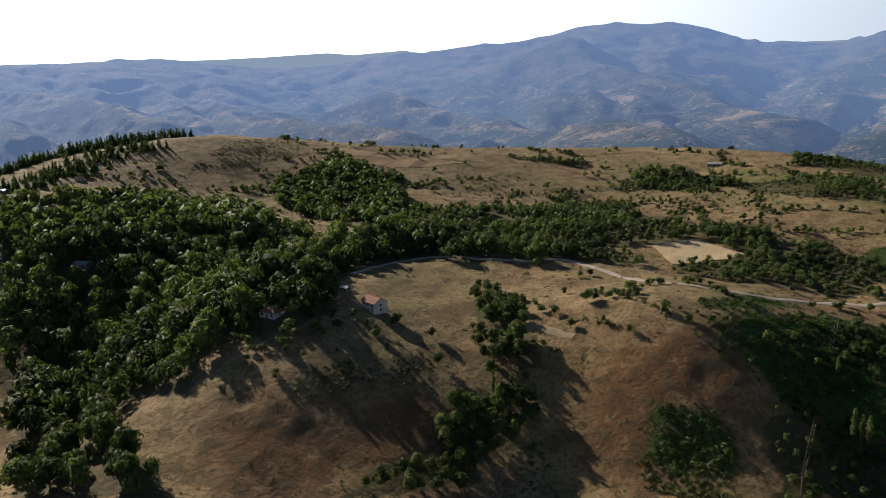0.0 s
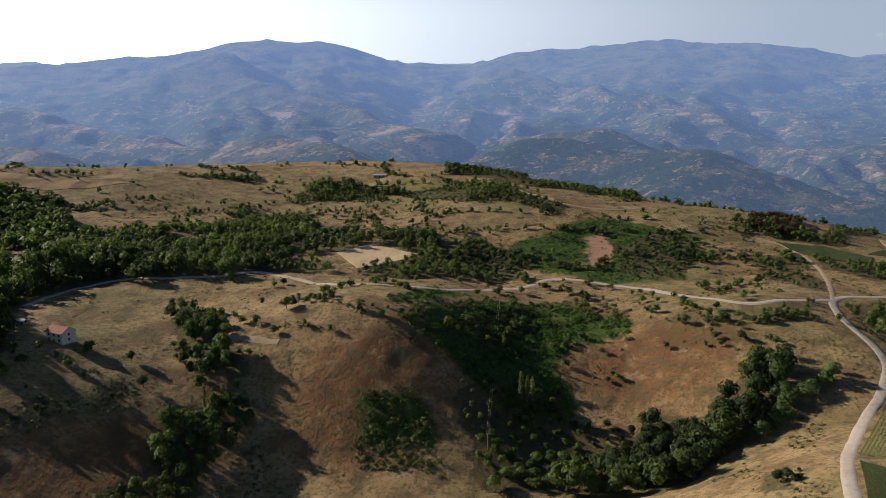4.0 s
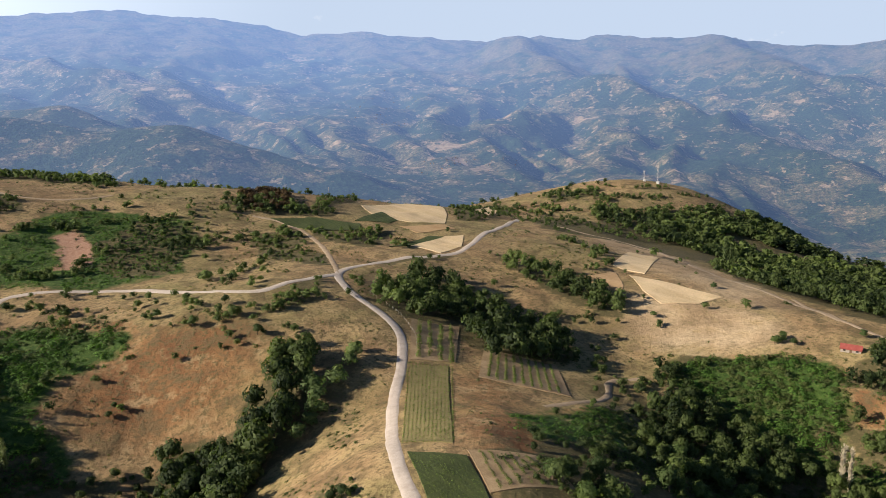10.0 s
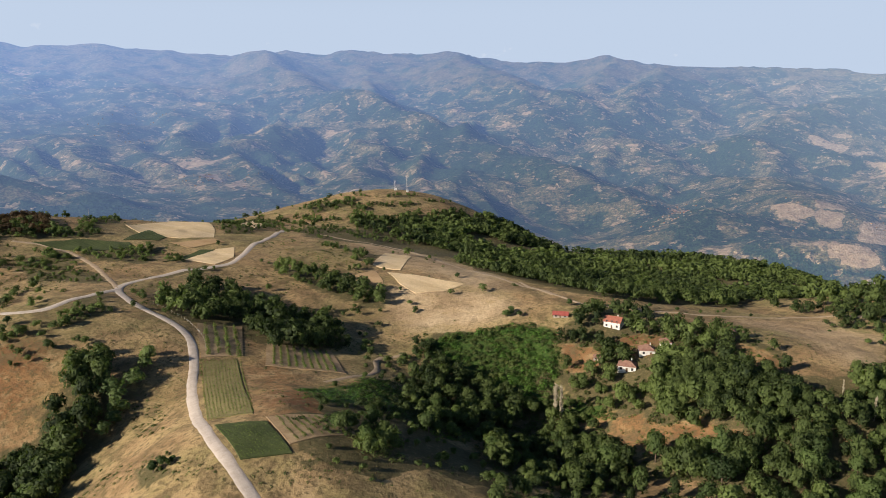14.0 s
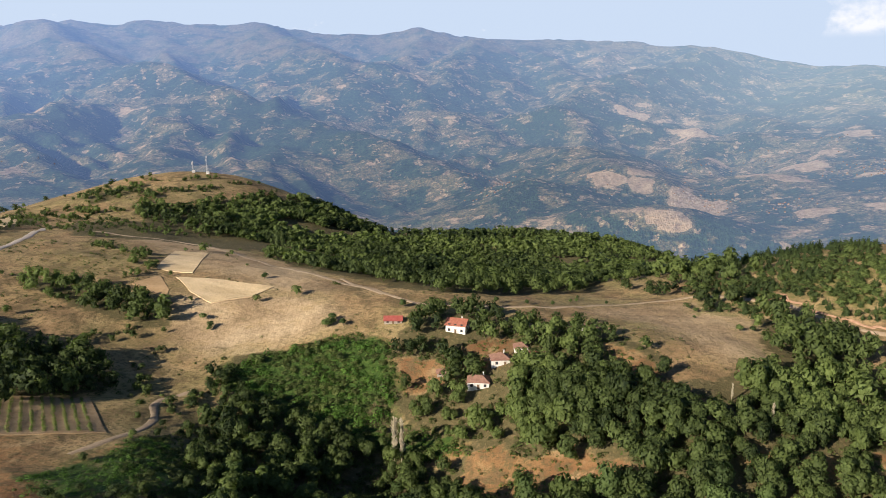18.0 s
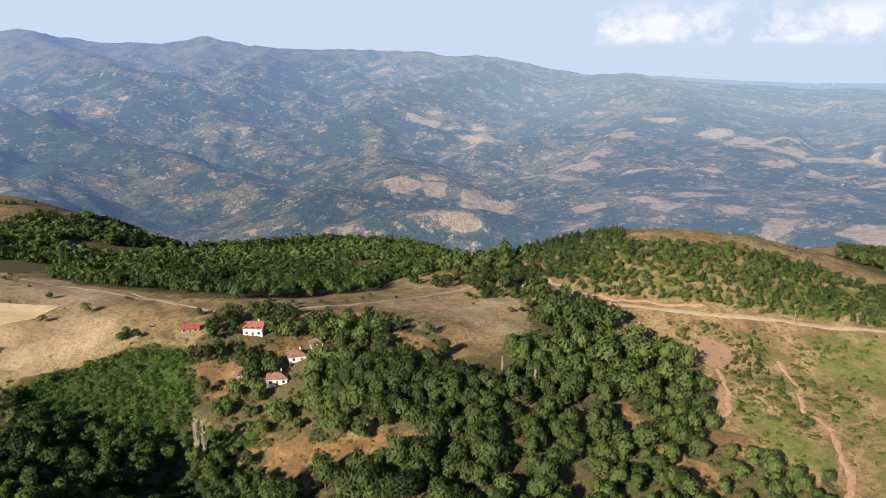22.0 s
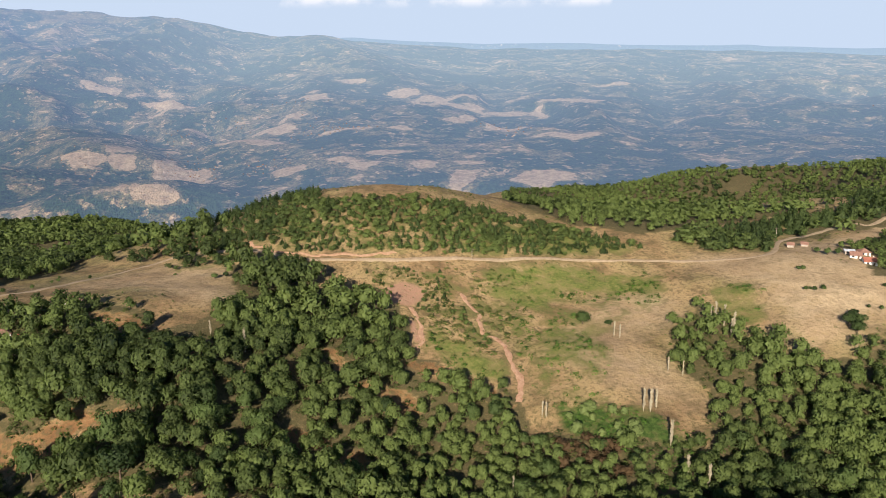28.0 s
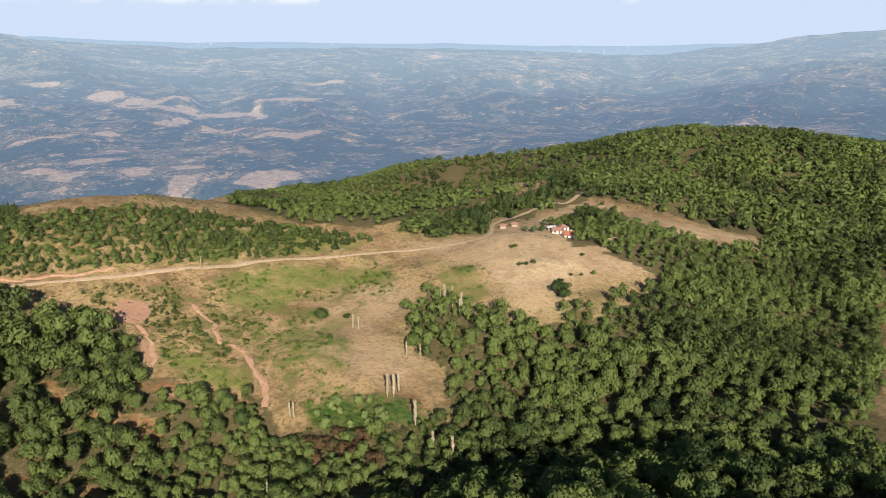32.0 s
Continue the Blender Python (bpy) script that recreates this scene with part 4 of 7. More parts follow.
# open ground inside the woods
CLEARINGS = [
    [(289, 97), (305, 99), (309, 88), (301, 72), (306, 57), (300, 45), (295, 33), (288, 33), (284, 46), (281, 60), (281, 80)],
    [(348, 148), (354, 132), (350, 120), (334, 122), (330, 136), (335, 144)],
    [(368, 57), (363, 38), (343, 26), (331, 6), (322, 0), (321, 12), (330, 30), (353, 52)],
    [(335, -46), (335, -53), (323, -56), (317, -49), (326, -46)],
    [(313, -54), (314, -67), (303, -78), (294, -82), (290, -69), (302, -57)],
    [(317, -19), (325, -30), (323, -36), (313, -22)],
    [(367, 117), (374, 102), (367, 91), (352, 96), (349, 111), (355, 121)],
    [(312, 1), (318, -11), (313, -11), (308, 0)],
    [(277, -33), (274, -50), (262, -56), (262, -43)],
    [(327, -77), (326, -93), (295, -115), (282, -115), (301, -103), (318, -85)],
    [(194, -189), (181, -197), (168, -193), (182, -184)],
    [(288, -22), (281, -38), (276, -35), (278, -20)],
    [(195, 198), (242, 198), (249, 181), (227, 165), (192, 169), (186, 184)],
    [(5, 347), (31, 378), (67, 398), (98, 401), (123, 372), (120, 355), (97, 353), (77, 337), (69, 324), (76, 311), (40, 310), (24, 306), (6, 325)],
    [(348, 197), (361, 153), (332, 142), (312, 144), (306, 130), (312, 101), (297, 99), (298, 118), (303, 152), (300, 184), (311, 206), (325, 208)],
]
LUSH = [
    (0.8, [(195, 198), (242, 198), (249, 181), (227, 165), (192, 169), (186, 184)]),
    (0.9, [(-17, 353), (-5, 368), (19, 407), (31, 404), (8, 366), (-11, 347)]),
    (1.0, [(-2, 335), (8, 357), (46, 405), (86, 403), (120, 365), (113, 352), (79, 347), (69, 335), (73, 313), (71, 294), (48, 288), (33, 303), (17, 317), (6, 327)]),
    (0.9, [(61, 499), (75, 523), (131, 569), (167, 577), (214, 527), (207, 500), (167, 435), (127, 438), (80, 471)]),
    (0.9, [(-31, 296), (2, 293), (8, 287), (5, 267), (-29, 277)]),
    (0.8, [(-16, 360), (13, 418), (18, 398), (-13, 352)]),
    (0.6, [(-18, 767), (63, 733), (108, 688), (96, 602), (45, 649), (-6, 707)]),
    (1.0, [(328, 215), (352, 186), (364, 163), (344, 143), (320, 135), (315, 103), (304, 99), (298, 125), (300, 158), (302, 186), (304, 210)]),
    (0.8, [(224, 195), (250, 193), (243, 165), (259, 153), (242, 132), (218, 140), (204, 158)]),
    (0.7, [(401, -148), (401, -197), (370, -242), (353, -228), (370, -193), (350, -161), (381, -141)]),
    (0.7, [(342, -95), (338, -119), (304, -124), (299, -117), (319, -102)]),
    (0.8, [(272, -132), (260, -157), (235, -178), (199, -157), (205, -139), (230, -147), (251, -127)]),
    (0.5, [(355, -144), (347, -172), (292, -174), (277, -155), (302, -140)]),
    (0.7, [(440, -223), (407, -257), (405, -236), (415, -167), (424, -128), (448, -180)]),
    (0.6, [(344, -247), (329, -278), (287, -246), (306, -238)]),
    (0.36, [(404, -109), (379, -252), (344, -237), (332, -206), (302, -151), (266, -160), (264, -133), (289, -126), (335, -130), (372, -118)]),
    (0.55, [(371, -85), (361, -101), (334, -116), (314, -110), (334, -90)]),
]
WORN = [
    ("rust", [(219, 252), (231, 249), (222, 219), (187, 176), (163, 175), (161, 187)]),
    ("scar", [(817, -621), (813, -634), (794, -632), (761, -612), (766, -596), (786, -596)]),
    ("scar", [(127, 538), (143, 544), (146, 530), (140, 485), (127, 476), (117, 487), (126, 508)]),
    ("rust", [(122, 363), (153, 341), (156, 305), (138, 283), (107, 289), (80, 312), (70, 331), (83, 342)]),
    ("rust", [(-182, 241), (-116, 289), (-99, 245), (-141, 200), (-179, 186), (-195, 214)]),
    ("rust", [(-68, 319), (3, 333), (26, 320), (17, 267), (-46, 257), (-64, 286)]),
    ("rust", [(190, 215), (219, 188), (200, 149), (178, 128), (149, 143), (161, 177)]),
    ("pale", [(373, 284), (397, 225), (382, 177), (360, 183), (330, 221), (328, 252)]),
    ("pale", [(427, 82), (471, 22), (414, -5), (371, -9), (378, 12), (414, 48)]),
    ("pale", [(367, -317), (391, -385), (418, -454), (405, -447), (355, -460), (292, -494), (278, -478), (298, -448), (267, -360), (273, -296), (251, -262), (273, -248), (316, -269), (385, -263)]),
    ("pale", [(347, -172), (363, -214), (339, -234), (316, -212), (308, -183), (258, -196), (245, -184), (266, -160), (302, -151)]),
    ("pale", [(436, 38), (470, 15), (438, -4), (385, -10), (363, -9), (374, 21)]),
    ("scar", [(395, -87), (397, -100), (384, -110), (371, -94), (380, -87)]),
    ("scar", [(363, -92), (357, -98), (334, -90), (338, -87)]),
    ("pale", [(482, 411), (526, 368), (466, 259), (422, 213), (390, 196), (394, 233), (445, 346)]),
]
FIELDS = [
    ("wheat_field", [(-54, 503), (-30, 525), (3, 499), (-7, 484), (-37, 460)]),
    ("wheat_field", [(361, 539), (428, 567), (472, 575), (413, 492), (382, 458), (361, 471), (348, 503)]),
    ("wheat_field", [(319, 417), (356, 426), (368, 420), (345, 396), (322, 390)]),
    ("wheat_field", [(463, 515), (551, 592), (502, 525), (454, 487)]),
    ("wheat_field", [(409, 321), (459, 347), (467, 327), (410, 297)]),
    ("stubble_field", [(378, 313), (399, 311), (376, 287), (366, 281)]),
    ("wheat_field", [(400, 301), (400, 278), (404, 239), (386, 243), (371, 257), (378, 275)]),
    ("green_field", [(269, 517), (300, 506), (319, 476), (309, 463), (279, 478)]),
    ("green_field", [(322, 488), (364, 514), (355, 481), (343, 475)]),
    ("green_field", [(301, 417), (346, 432), (354, 425), (319, 417)]),
    ("stubble_field", [(346, 465), (377, 452), (375, 437), (345, 443)]),
    ("green_field", [(144, 190), (155, 175), (144, 152), (131, 163)]),
    ("tilled_field", [(245, 265), (269, 242), (243, 210), (219, 240)]),
    ("tilled_field", [(158, 178), (177, 164), (173, 147), (147, 156)]),
    ("tilled_field", [(229, 299), (250, 288), (220, 256), (203, 266)]),
    ("crop_field", [(200, 262), (214, 254), (158, 185), (150, 201)]),
    ("stubble_field", [(-423, 732), (-342, 738), (-274, 749), (-337, 699), (-377, 699)]),
]
ROADS = [
    ("gravel_road", 3.7, [(117, 131), (120, 142), (128, 165), (136, 183), (152, 209), (176, 241), (197, 264), (211, 283), (216, 299), (217, 319), (219, 339), (230, 365), (246, 378), (280, 387), (309, 386), (336, 387), (364, 404), (386, 419), (431, 444), (478, 476)]),
    ("gravel_road", 3.4, [(231, 366), (199, 359), (176, 358), (156, 389), (137, 423), (112, 440), (88, 448), (75, 437), (61, 431), (49, 429), (2, 399), (-37, 399), (-74, 433), (-99, 452), (-134, 443), (-195, 438), (-217, 386)]),
    ("dirt_track", 2.6, [(232, 368), (259, 424), (270, 463), (274, 501), (260, 526)]),
    ("dirt_track", 2.2, [(99, 683), (126, 625), (157, 605), (190, 611)]),
    ("dirt_track", 2.2, [(441, 217), (400, 159), (408, 125), (425, 89), (459, 56), (477, 27), (477, 11), (459, -17), (432, -44), (422, -68), (416, -99), (412, -148), (405, -199), (390, -247), (366, -288), (362, -309), (387, -337), (400, -377), (415, -418), (409, -427), (424, -461)]),
    ("dirt_track", 2.6, [(485, 441), (498, 347), (454, 264), (430, 208), (408, 176)]),
    ("dirt_track", 2.0, [(220, 204), (241, 203), (265, 209), (280, 219), (299, 215)]),
    ("dirt_track", 3.2, [(-95, 342), (-84, 338), (-68, 331)]),
]
GULLIES = [
    (1.5, [(383, -125), (368, -127), (347, -126), (335, -130), (313, -127), (295, -124), (282, -120)]),
    (1.2, [(372, -95), (352, -96), (337, -89)]),
    (1.2, [(469, -18), (437, -44), (426, -72), (420, -100)]),
]
HOUSES = [
    (-172.7, 331.0, -28, 11, 8, 5.4, "tile", "gable"),
    (-213.1, 298.6, -10, 10, 8, 3.0, "old_tile", "hip"),
    (-386.0, 345.5, 10, 9, 7, 3.4, "tin", "gable"),
    (-466.0, 476.3, 10, 9, 7, 3, "tin", "gable"),
    (-459.9, 498.4, 5, 9, 7, 3.2, "old_tile", "gable"),
    (-426.3, 492.6, 0, 9, 6, 2.6, "tin", "gable"),
    (-482.5, 404.2, 10, 8, 6, 2.6, "tin", "gable"),
    (-573.2, 443.5, 10, 12, 7, 2.2, "tin", "gable"),
    (-542.0, 496.8, 10, 6, 5, 2.6, "old_tile", "gable"),
    (-406.7, 520.8, -6, 14, 3, 1.6, "tin", "gable"),
    (-374.7, 566.1, -6, 6, 3, 1.8, "tin", "gable"),
    (-199.3, 348.5, -20, 5, 3, 2.2, "tin", "gable"),
    (-32.5, 787.0, 0, 13, 6, 2.4, "tin", "gable"),
    (375.6, 157.0, -70, 8.5, 5, 2.2, "red_sheet", "gable"),
    (376.6, 124.8, -88, 9.5, 7.5, 4.0, "tile", "gable"),
    (354.1, 98.1, -66, 8, 6.5, 3.2, "old_tile", "hip"),
    (340.8, 103.6, -76, 9, 7, 3.2, "old_tile", "hip"),
    (381.7, 64.1, -60, 6, 5, 2.8, "old_tile", "hip"),
    (346.3, 121.6, -70, 5, 4, 2.0, "old_tile", "hip"),
    (363.8, 91.2, -70, 6, 5, 2.6, "old_tile", "hip"),
    (356.1, 83.6, -70, 6, 5, 2.4, "tile", "hip"),
    (388.9, 118.0, -70, 2.6, 2, 1.8, "tin", "gable"),
    (326.9, -345.1, -120, 7, 5, 2.8, "tile", "gable"),
    (337.2, -345.0, -130, 5.8, 4.5, 2.4, "old_tile", "gable"),
    (344.4, -357.9, -110, 5.8, 5, 2.6, "old_tile", "hip"),
    (344.0, -346.7, -120, 5, 4, 2.2, "tin", "gable"),
    (369.0, -327.9, -130, 3.6, 3, 1.9, "old_tile", "gable"),
    (368.1, -337.0, -130, 3.6, 3, 1.9, "old_tile", "gable"),
]

# ---- single things: places in metres ----
POPLARS = [(-295.1, 238.7, 17), (-294.1, 242.9, 14), (-407.6, 391.6, 20), (-95.6, 292.9, 13), (-91.4, 292.3, 12), (-88.5, 297.1, 10), (-299.5, 544.8, 9), (48.3, 301.7, 15), (51.2, 301.3, 14), (53.9, 302.8, 13), (44.7, 339.4, 8), (525.4, 310.5, 22), (526.9, 307.4, 18), (531.8, 253.6, 12), (355.7, 77.3, 11), (323.8, -398.7, 7), (322.3, -399.8, 8), (321.5, -401.7, 7.5), (320.6, -403.6, 8), (320.4, -406.3, 7), (321.1, -409.7, 6.5)]
BARE_POPLARS = [(304.6, -231.4, 13), (301.4, -234.0, 12), (292.3, -232.8, 13), (296.6, 123.8, 20), (296.7, 120.8, 20), (338.5, 3.7, 8), (327.1, -10.0, 12), (277.1, -188.4, 8), (272.5, -192.9, 8), (253.3, -162.2, 11), (252.1, -164.6, 11), (252.9, -167.7, 10), (315.8, -182.9, 9), (313.4, -184.6, 8), (231.9, -161.5, 12), (210.4, -154.4, 12), (202.6, -157.8, 12), (266.7, -125.3, 8), (268.1, -124.2, 8), (227.1, -95.0, 9), (305.1, -231.9, 9), (300.8, -234.0, 8), (293.2, -232.3, 9), (309.9, -232.7, 8), (290.1, 14.3, 9)]
TREES_A = [(-67.9, 359.0, 7.5), (-71.3, 338.0, 5.5), (-129.1, 387.3, 7), (-112.3, 345.5, 7), (-104.2, 343.9, 8), (-97.0, 344.0, 8), (-107.3, 330.9, 7), (-89.9, 316.3, 7), (-78.5, 419.4, 5), (-83.5, 415.0, 4.5), (-510.1, 542.3, 7), (-539.9, 529.1, 7), (-186.9, 269.3, 4), (-200.9, 258.7, 4), (-159.4, 305.2, 5), (-136.5, 321.5, 6), (-125.0, 301.5, 7), (-233.9, 248.3, 12), (-242.3, 246.4, 11), (-312.6, 308.8, 9), (-76.9, 287.1, 7), (-31.3, 457.1, 4), (-24.5, 474.7, 4), (4.1, 638.4, 4), (8.4, 620.2, 4), (-55.0, 622.0, 4), (29.4, 500.4, 5), (39.8, 516.6, 7), (111.1, 434.9, 4), (131.1, 363.9, 5), (127.0, 367.9, 4), (140.0, 344.5, 6), (159.7, 352.7, 5)]
TREES_B = [(177.8, 332.5, 5), (158.5, 318.2, 6), (93.1, 317.1, 3), (96.7, 320.8, 3), (81.4, 429.1, 5), (110.8, 591.8, 5), (65.2, 421.3, 6), (351.6, 244.1, 4), (440.6, 391.2, 3), (462.3, 341.5, 3.4), (415.8, 252.4, 3.6), (364.5, 186.6, 5), (369.7, 186.4, 5), (116.3, 188.8, 5), (118.6, 187.6, 5), (120.2, 425.6, 3), (266.3, 580.8, 5), (72.8, 454.1, 5), (335.6, -176.1, 7), (328.7, -186.8, 4), (271.2, -279.3, 8), (264.6, -278.1, 8), (329.6, -302.9, 3), (305.1, -289.2, 3), (307.3, -286.0, 3), (304.0, -293.3, 3), (454.8, 66.1, 2.5), (468.2, 84.1, 2.5), (434.5, 20.5, 2), (403.9, -25.5, 4), (414.5, -0.0, 4), (414.9, -5.8, 4), (371.0, -372.6, 3)]
TREES_C = [(335.3, -175.6, 7), (330.2, -300.5, 3), (297.8, -326.4, 3), (278.5, -315.2, 3), (281.5, -300.3, 2.5), (279.5, -306.3, 2.5), (275.9, -286.1, 6), (269.7, -284.0, 7), (307.1, -288.4, 2), (303.3, -293.4, 2), (384.9, -425.3, 4), (388.6, -444.9, 4), (378.9, -413.0, 4), (372.9, -439.7, 5), (353.1, -402.4, 5), (343.2, -338.5, 5), (344.2, -332.1, 5), (347.4, -382.1, 6), (338.0, -385.7, 6), (338.8, -403.5, 7), (329.2, -403.7, 7), (350.2, -330.4, 4), (367.0, 185.0, 4), (366.3, 179.1, 4.5), (363.9, 187.6, 4), (414.7, 252.3, 3), (357.0, 251.8, 4), (349.5, 243.4, 3), (455.2, 82.3, 2.5), (452.7, 85.2, 2), (424.6, 102.9, 3), (431.5, 90.7, 3), (420.2, 118.3, 4)]
TREES_D = [(391.0, 158.3, 5), (395.7, 143.5, 5), (406.0, 125.1, 4)]
MASTS = [(745.8, 526.7, 19), (743.0, 542.6, 11)]
UTILITY_POLES = [(388.1, -333.2, 8), (411.5, -143.0, 7), (104.2, 714.9, 8), (248.4, 669.2, 8), (372.8, 606.8, 8), (108.8, 753.1, 8), (47.6, 385.7, 9), (29.3, 269.4, 9)]
# blocks of vines and young fruit trees: four corners, number of rows, spacing, width and height of a plant
VINE_BLOCKS = [((245, 262), (267, 242), (242, 213), (222, 240), 9, 0.9, 1.5, 1.8), ((229, 297), (248, 288), (219, 254), (205, 266), 4, 1.6, 2.6, 3.0), ((159, 175), (175, 163), (172, 149), (149, 156), 7, 0.9, 1.3, 1.4)]
CROP_ROWS = [(201.0, 264.6, 149.4, 199.4), (202.2, 263.6, 150.1, 198.2), (203.4, 262.6, 150.9, 196.9), (204.6, 261.7, 151.6, 195.7), (205.8, 260.7, 152.3, 194.5), (207.0, 259.7, 153.1, 193.3), (208.2, 258.7, 153.8, 192.1), (209.5, 257.8, 154.5, 190.9), (210.7, 256.8, 155.2, 189.7), (211.9, 255.8, 156.0, 188.5), (213.1, 254.8, 156.7, 187.3), (214.3, 253.9, 157.4, 186.1), (215.5, 252.9, 158.2, 184.9), (142.8, 187.3, 131.9, 163.0), (143.6, 186.2, 132.8, 162.3), (144.4, 185.1, 133.7, 161.5), (145.2, 184.0, 134.6, 160.8), (146.0, 183.0, 135.5, 160.1), (146.8, 181.9, 136.5, 159.4), (147.6, 180.8, 137.4, 158.7), (148.5, 179.7, 138.3, 157.9), (149.3, 178.6, 139.2, 157.2), (150.1, 177.6, 140.1, 156.5), (150.9, 176.5, 141.0, 155.8), (151.7, 175.4, 141.9, 155.0), (152.5, 174.3, 142.8, 154.3), (153.3, 173.2, 143.7, 153.6)]
# open knolls and fields of the far valley: place, half width, half depth
FAR_OPEN_A = [(1436, 96, 46, 14), (1613, -163, 42, 40), (1646, -281, 54, 36), (1870, -141, 38, 24), (1703, -404, 63, 28), (1518, -532, 49, 28), (2428, 19, 52, 61), (2246, -193, 42, 71), (2006, -85, 87, 52), (2398, -857, 202, 110), (2756, -696, 61, 91), (2594, -751, 117, 96), (1776, -907, 108, 53), (2065, -787, 111, 70)]
FAR_OPEN_B = [(3083, -619, 136, 40), (1990, -316, 87, 30), (1774, 67, 54, 92), (1818, 263, 40, 40), (1812, 165, 24, 40), (1388, -620, 44, 44), (1400, -459, 31, 60), (2777, -1504, 114, 51), (2441, -1143, 116, 68), (2618, -357, 38, 120), (1987, -505, 22, 33), (1649, -958, 55, 51), (2808, 120, 61, 91), (3066, 325, 44, 111)]
FAR_VILLAGES = [(1810, 236), (2296, 68), (1791, 28), (2427, -77), (2444, -309), (1978, 543), (2056, -281), (2084, -829), (1852, 43), (2034, -397), (1707, -134), (1890, 2561), (1322, 1595), (1865, 589), (1651, 466), (2073, -344), (1910, -801), (1697, -1877), (1037, -1739), (1709, 2497), (1414, 1551), (1616, 2238)]
FAR_FIELDS_A = [(1617, 348), (1436, 104), (1708, -282), (1618, -163), (3190, 478), (1868, 601), (1839, 848), (3051, -538), (2690, -737), (1875, 185), (1576, 308), (1898, -143), (2385, 42), (2395, -913), (2294, -1007), (2014, 71), (1762, -164), (1763, -928), (1343, -924), (2810, -803), (1624, -267), (1382, -473), (2483, -989), (1798, -953), (1703, -426), (1648, -266), (1547, -1510), (2085, -2146), (2804, -1446), (1162, -1817), (1445, -1086), (2595, 2413)]
FAR_FIELDS_B = [(1684, 1429), (1757, 1862), (1499, 1803), (2467, 1924), (2842, 1422), (3316, 505), (2730, 1418), (1833, 608), (2810, 2778), (1149, 1674), (609, 2108), (1005, 2889), (1191, 1699), (1476, 1758), (2048, 3660), (2537, 3803), (2394, 2737), (69, 2447), (387, 3210), (-72, 2651), (-300, 2020), (1377, 3126), (-1870, 2310), (-982, 2037), (-1146, 2793), (-478, 3060), (-20, 3453), (26, 2468), (-340, 2572), (358, 3373)]


# ---- tools for the plan ----
def inside(poly, x, y):
    res = np.zeros(x.shape, dtype=bool)
    n = len(poly)
    for i in range(n):
        (ax, ay), (bx, by) = poly[i], poly[i - 1]
        if ay == by:
            continue
        cross = ((ay > y) != (by > y)) & (x < (bx - ax) * (y - ay) / (by - ay) + ax)
        res ^= cross
    return res


def ragged(poly, x, y, amount=5.0, size=14.0, seed=60):
    """Whether a place lies in the patch, whose outline wanders as a natural edge does."""
    wx = x + amount * fbm(x / size, y / size, seed, 3)
    wy = y + amount * fbm(x / size, y / size, seed + 9, 3)
    return inside(poly, wx, wy)


def spline(pts, step=3.0):
    """A smooth line through the points."""
    p = np.array(pts, dtype=float)
    p = np.vstack([2 * p[0] - p[1], p, 2 * p[-1] - p[-2]])
    out = []
    for i in range(1, len(p) - 2):
        a, b, c, d = p[i - 1:i + 3]
        n = max(2, int(np.linalg.norm(c - b) / step))
        for k in range(n):
            u = k / n
            out.append(0.5 * (2 * b + (c - a) * u + (2 * a - 5 * b + 4 * c - d) * u * u + (3 * b - a - 3 * c + d) * u ** 3))
    out.append(p[-2])
    return np.array(out)


ROAD_LINES = [(kind, width, spline(pts)) for kind, width, pts in ROADS]
ROAD_POINTS = np.vstack([l[::2] for _, _, l in ROAD_LINES] + [spline(p)[::2] for _, p in GULLIES])


def clear_of_roads(x, y, gap):
    ok = np.ones(len(x), dtype=bool)
    for s in range(0, len(x), 2000):
        d2 = (x[s:s + 2000, None] - ROAD_POINTS[None, :, 0]) ** 2 + (y[s:s + 2000, None] - ROAD_POINTS[None, :, 1]) ** 2
        ok[s:s + 2000] = d2.min(1) > gap * gap
    return ok


def in_clearing(x, y):
    hit = np.zeros(x.shape, dtype=bool)
    for poly in CLEARINGS:
        hit |= ragged(poly, x, y, 4, 9, 68)
    return hit


def off_scars(x, y):
    ok = np.ones(len(x), dtype=bool)
    for kind, poly in WORN:
        if kind == "scar":
            ok &= ~ragged(poly, x, y, 9, 10, 66)
    return ok


def clear_of_houses(x, y):
    ok = np.ones(len(x), dtype=bool)
    for h in HOUSES:
        # the yard is open, above all towards the slope below the house
        r = math.hypot(h[0], h[1])
        cx, cy = h[0] * (1 - 5 / r), h[1] * (1 - 5 / r)
        ok &= np.hypot(x - cx, y - cy) > 2.5 + 0.5 * h[3]
    return ok


# ---- ground sheet and the far range ----
def quad_mesh(name, verts, faces, material_, flat=False, normals=None):
    me = bpy.data.meshes.new(name)
    me.vertices.add(len(verts))
    me.vertices.foreach_set("co", np.asarray(verts, dtype=np.float32).ravel())
    k = faces.shape[1]
    me.loops.add(faces.size)
    me.loops.foreach_set("vertex_index", faces.astype(np.int32).ravel())
    me.polygons.add(len(faces))
    me.polygons.foreach_set("loop_start", np.arange(0, faces.size, k, dtype=np.int32))
    me.polygons.foreach_set("loop_total", np.full(len(faces), k, dtype=np.int32))
    me.update(calc_edges=True)
    me.polygons.foreach_set("use_smooth", np.full(len(faces), not flat, dtype=bool))
    me.materials.append(material_)
    me.update()
    if normals is not None:
        me.normals_split_custom_set_from_vertices(normals)
    return me


def set_attribute(me, name, values):
    a = me.attributes.new(name, "FLOAT", "POINT")
    a.data.foreach_set("value", np.asarray(values, dtype=np.float32))


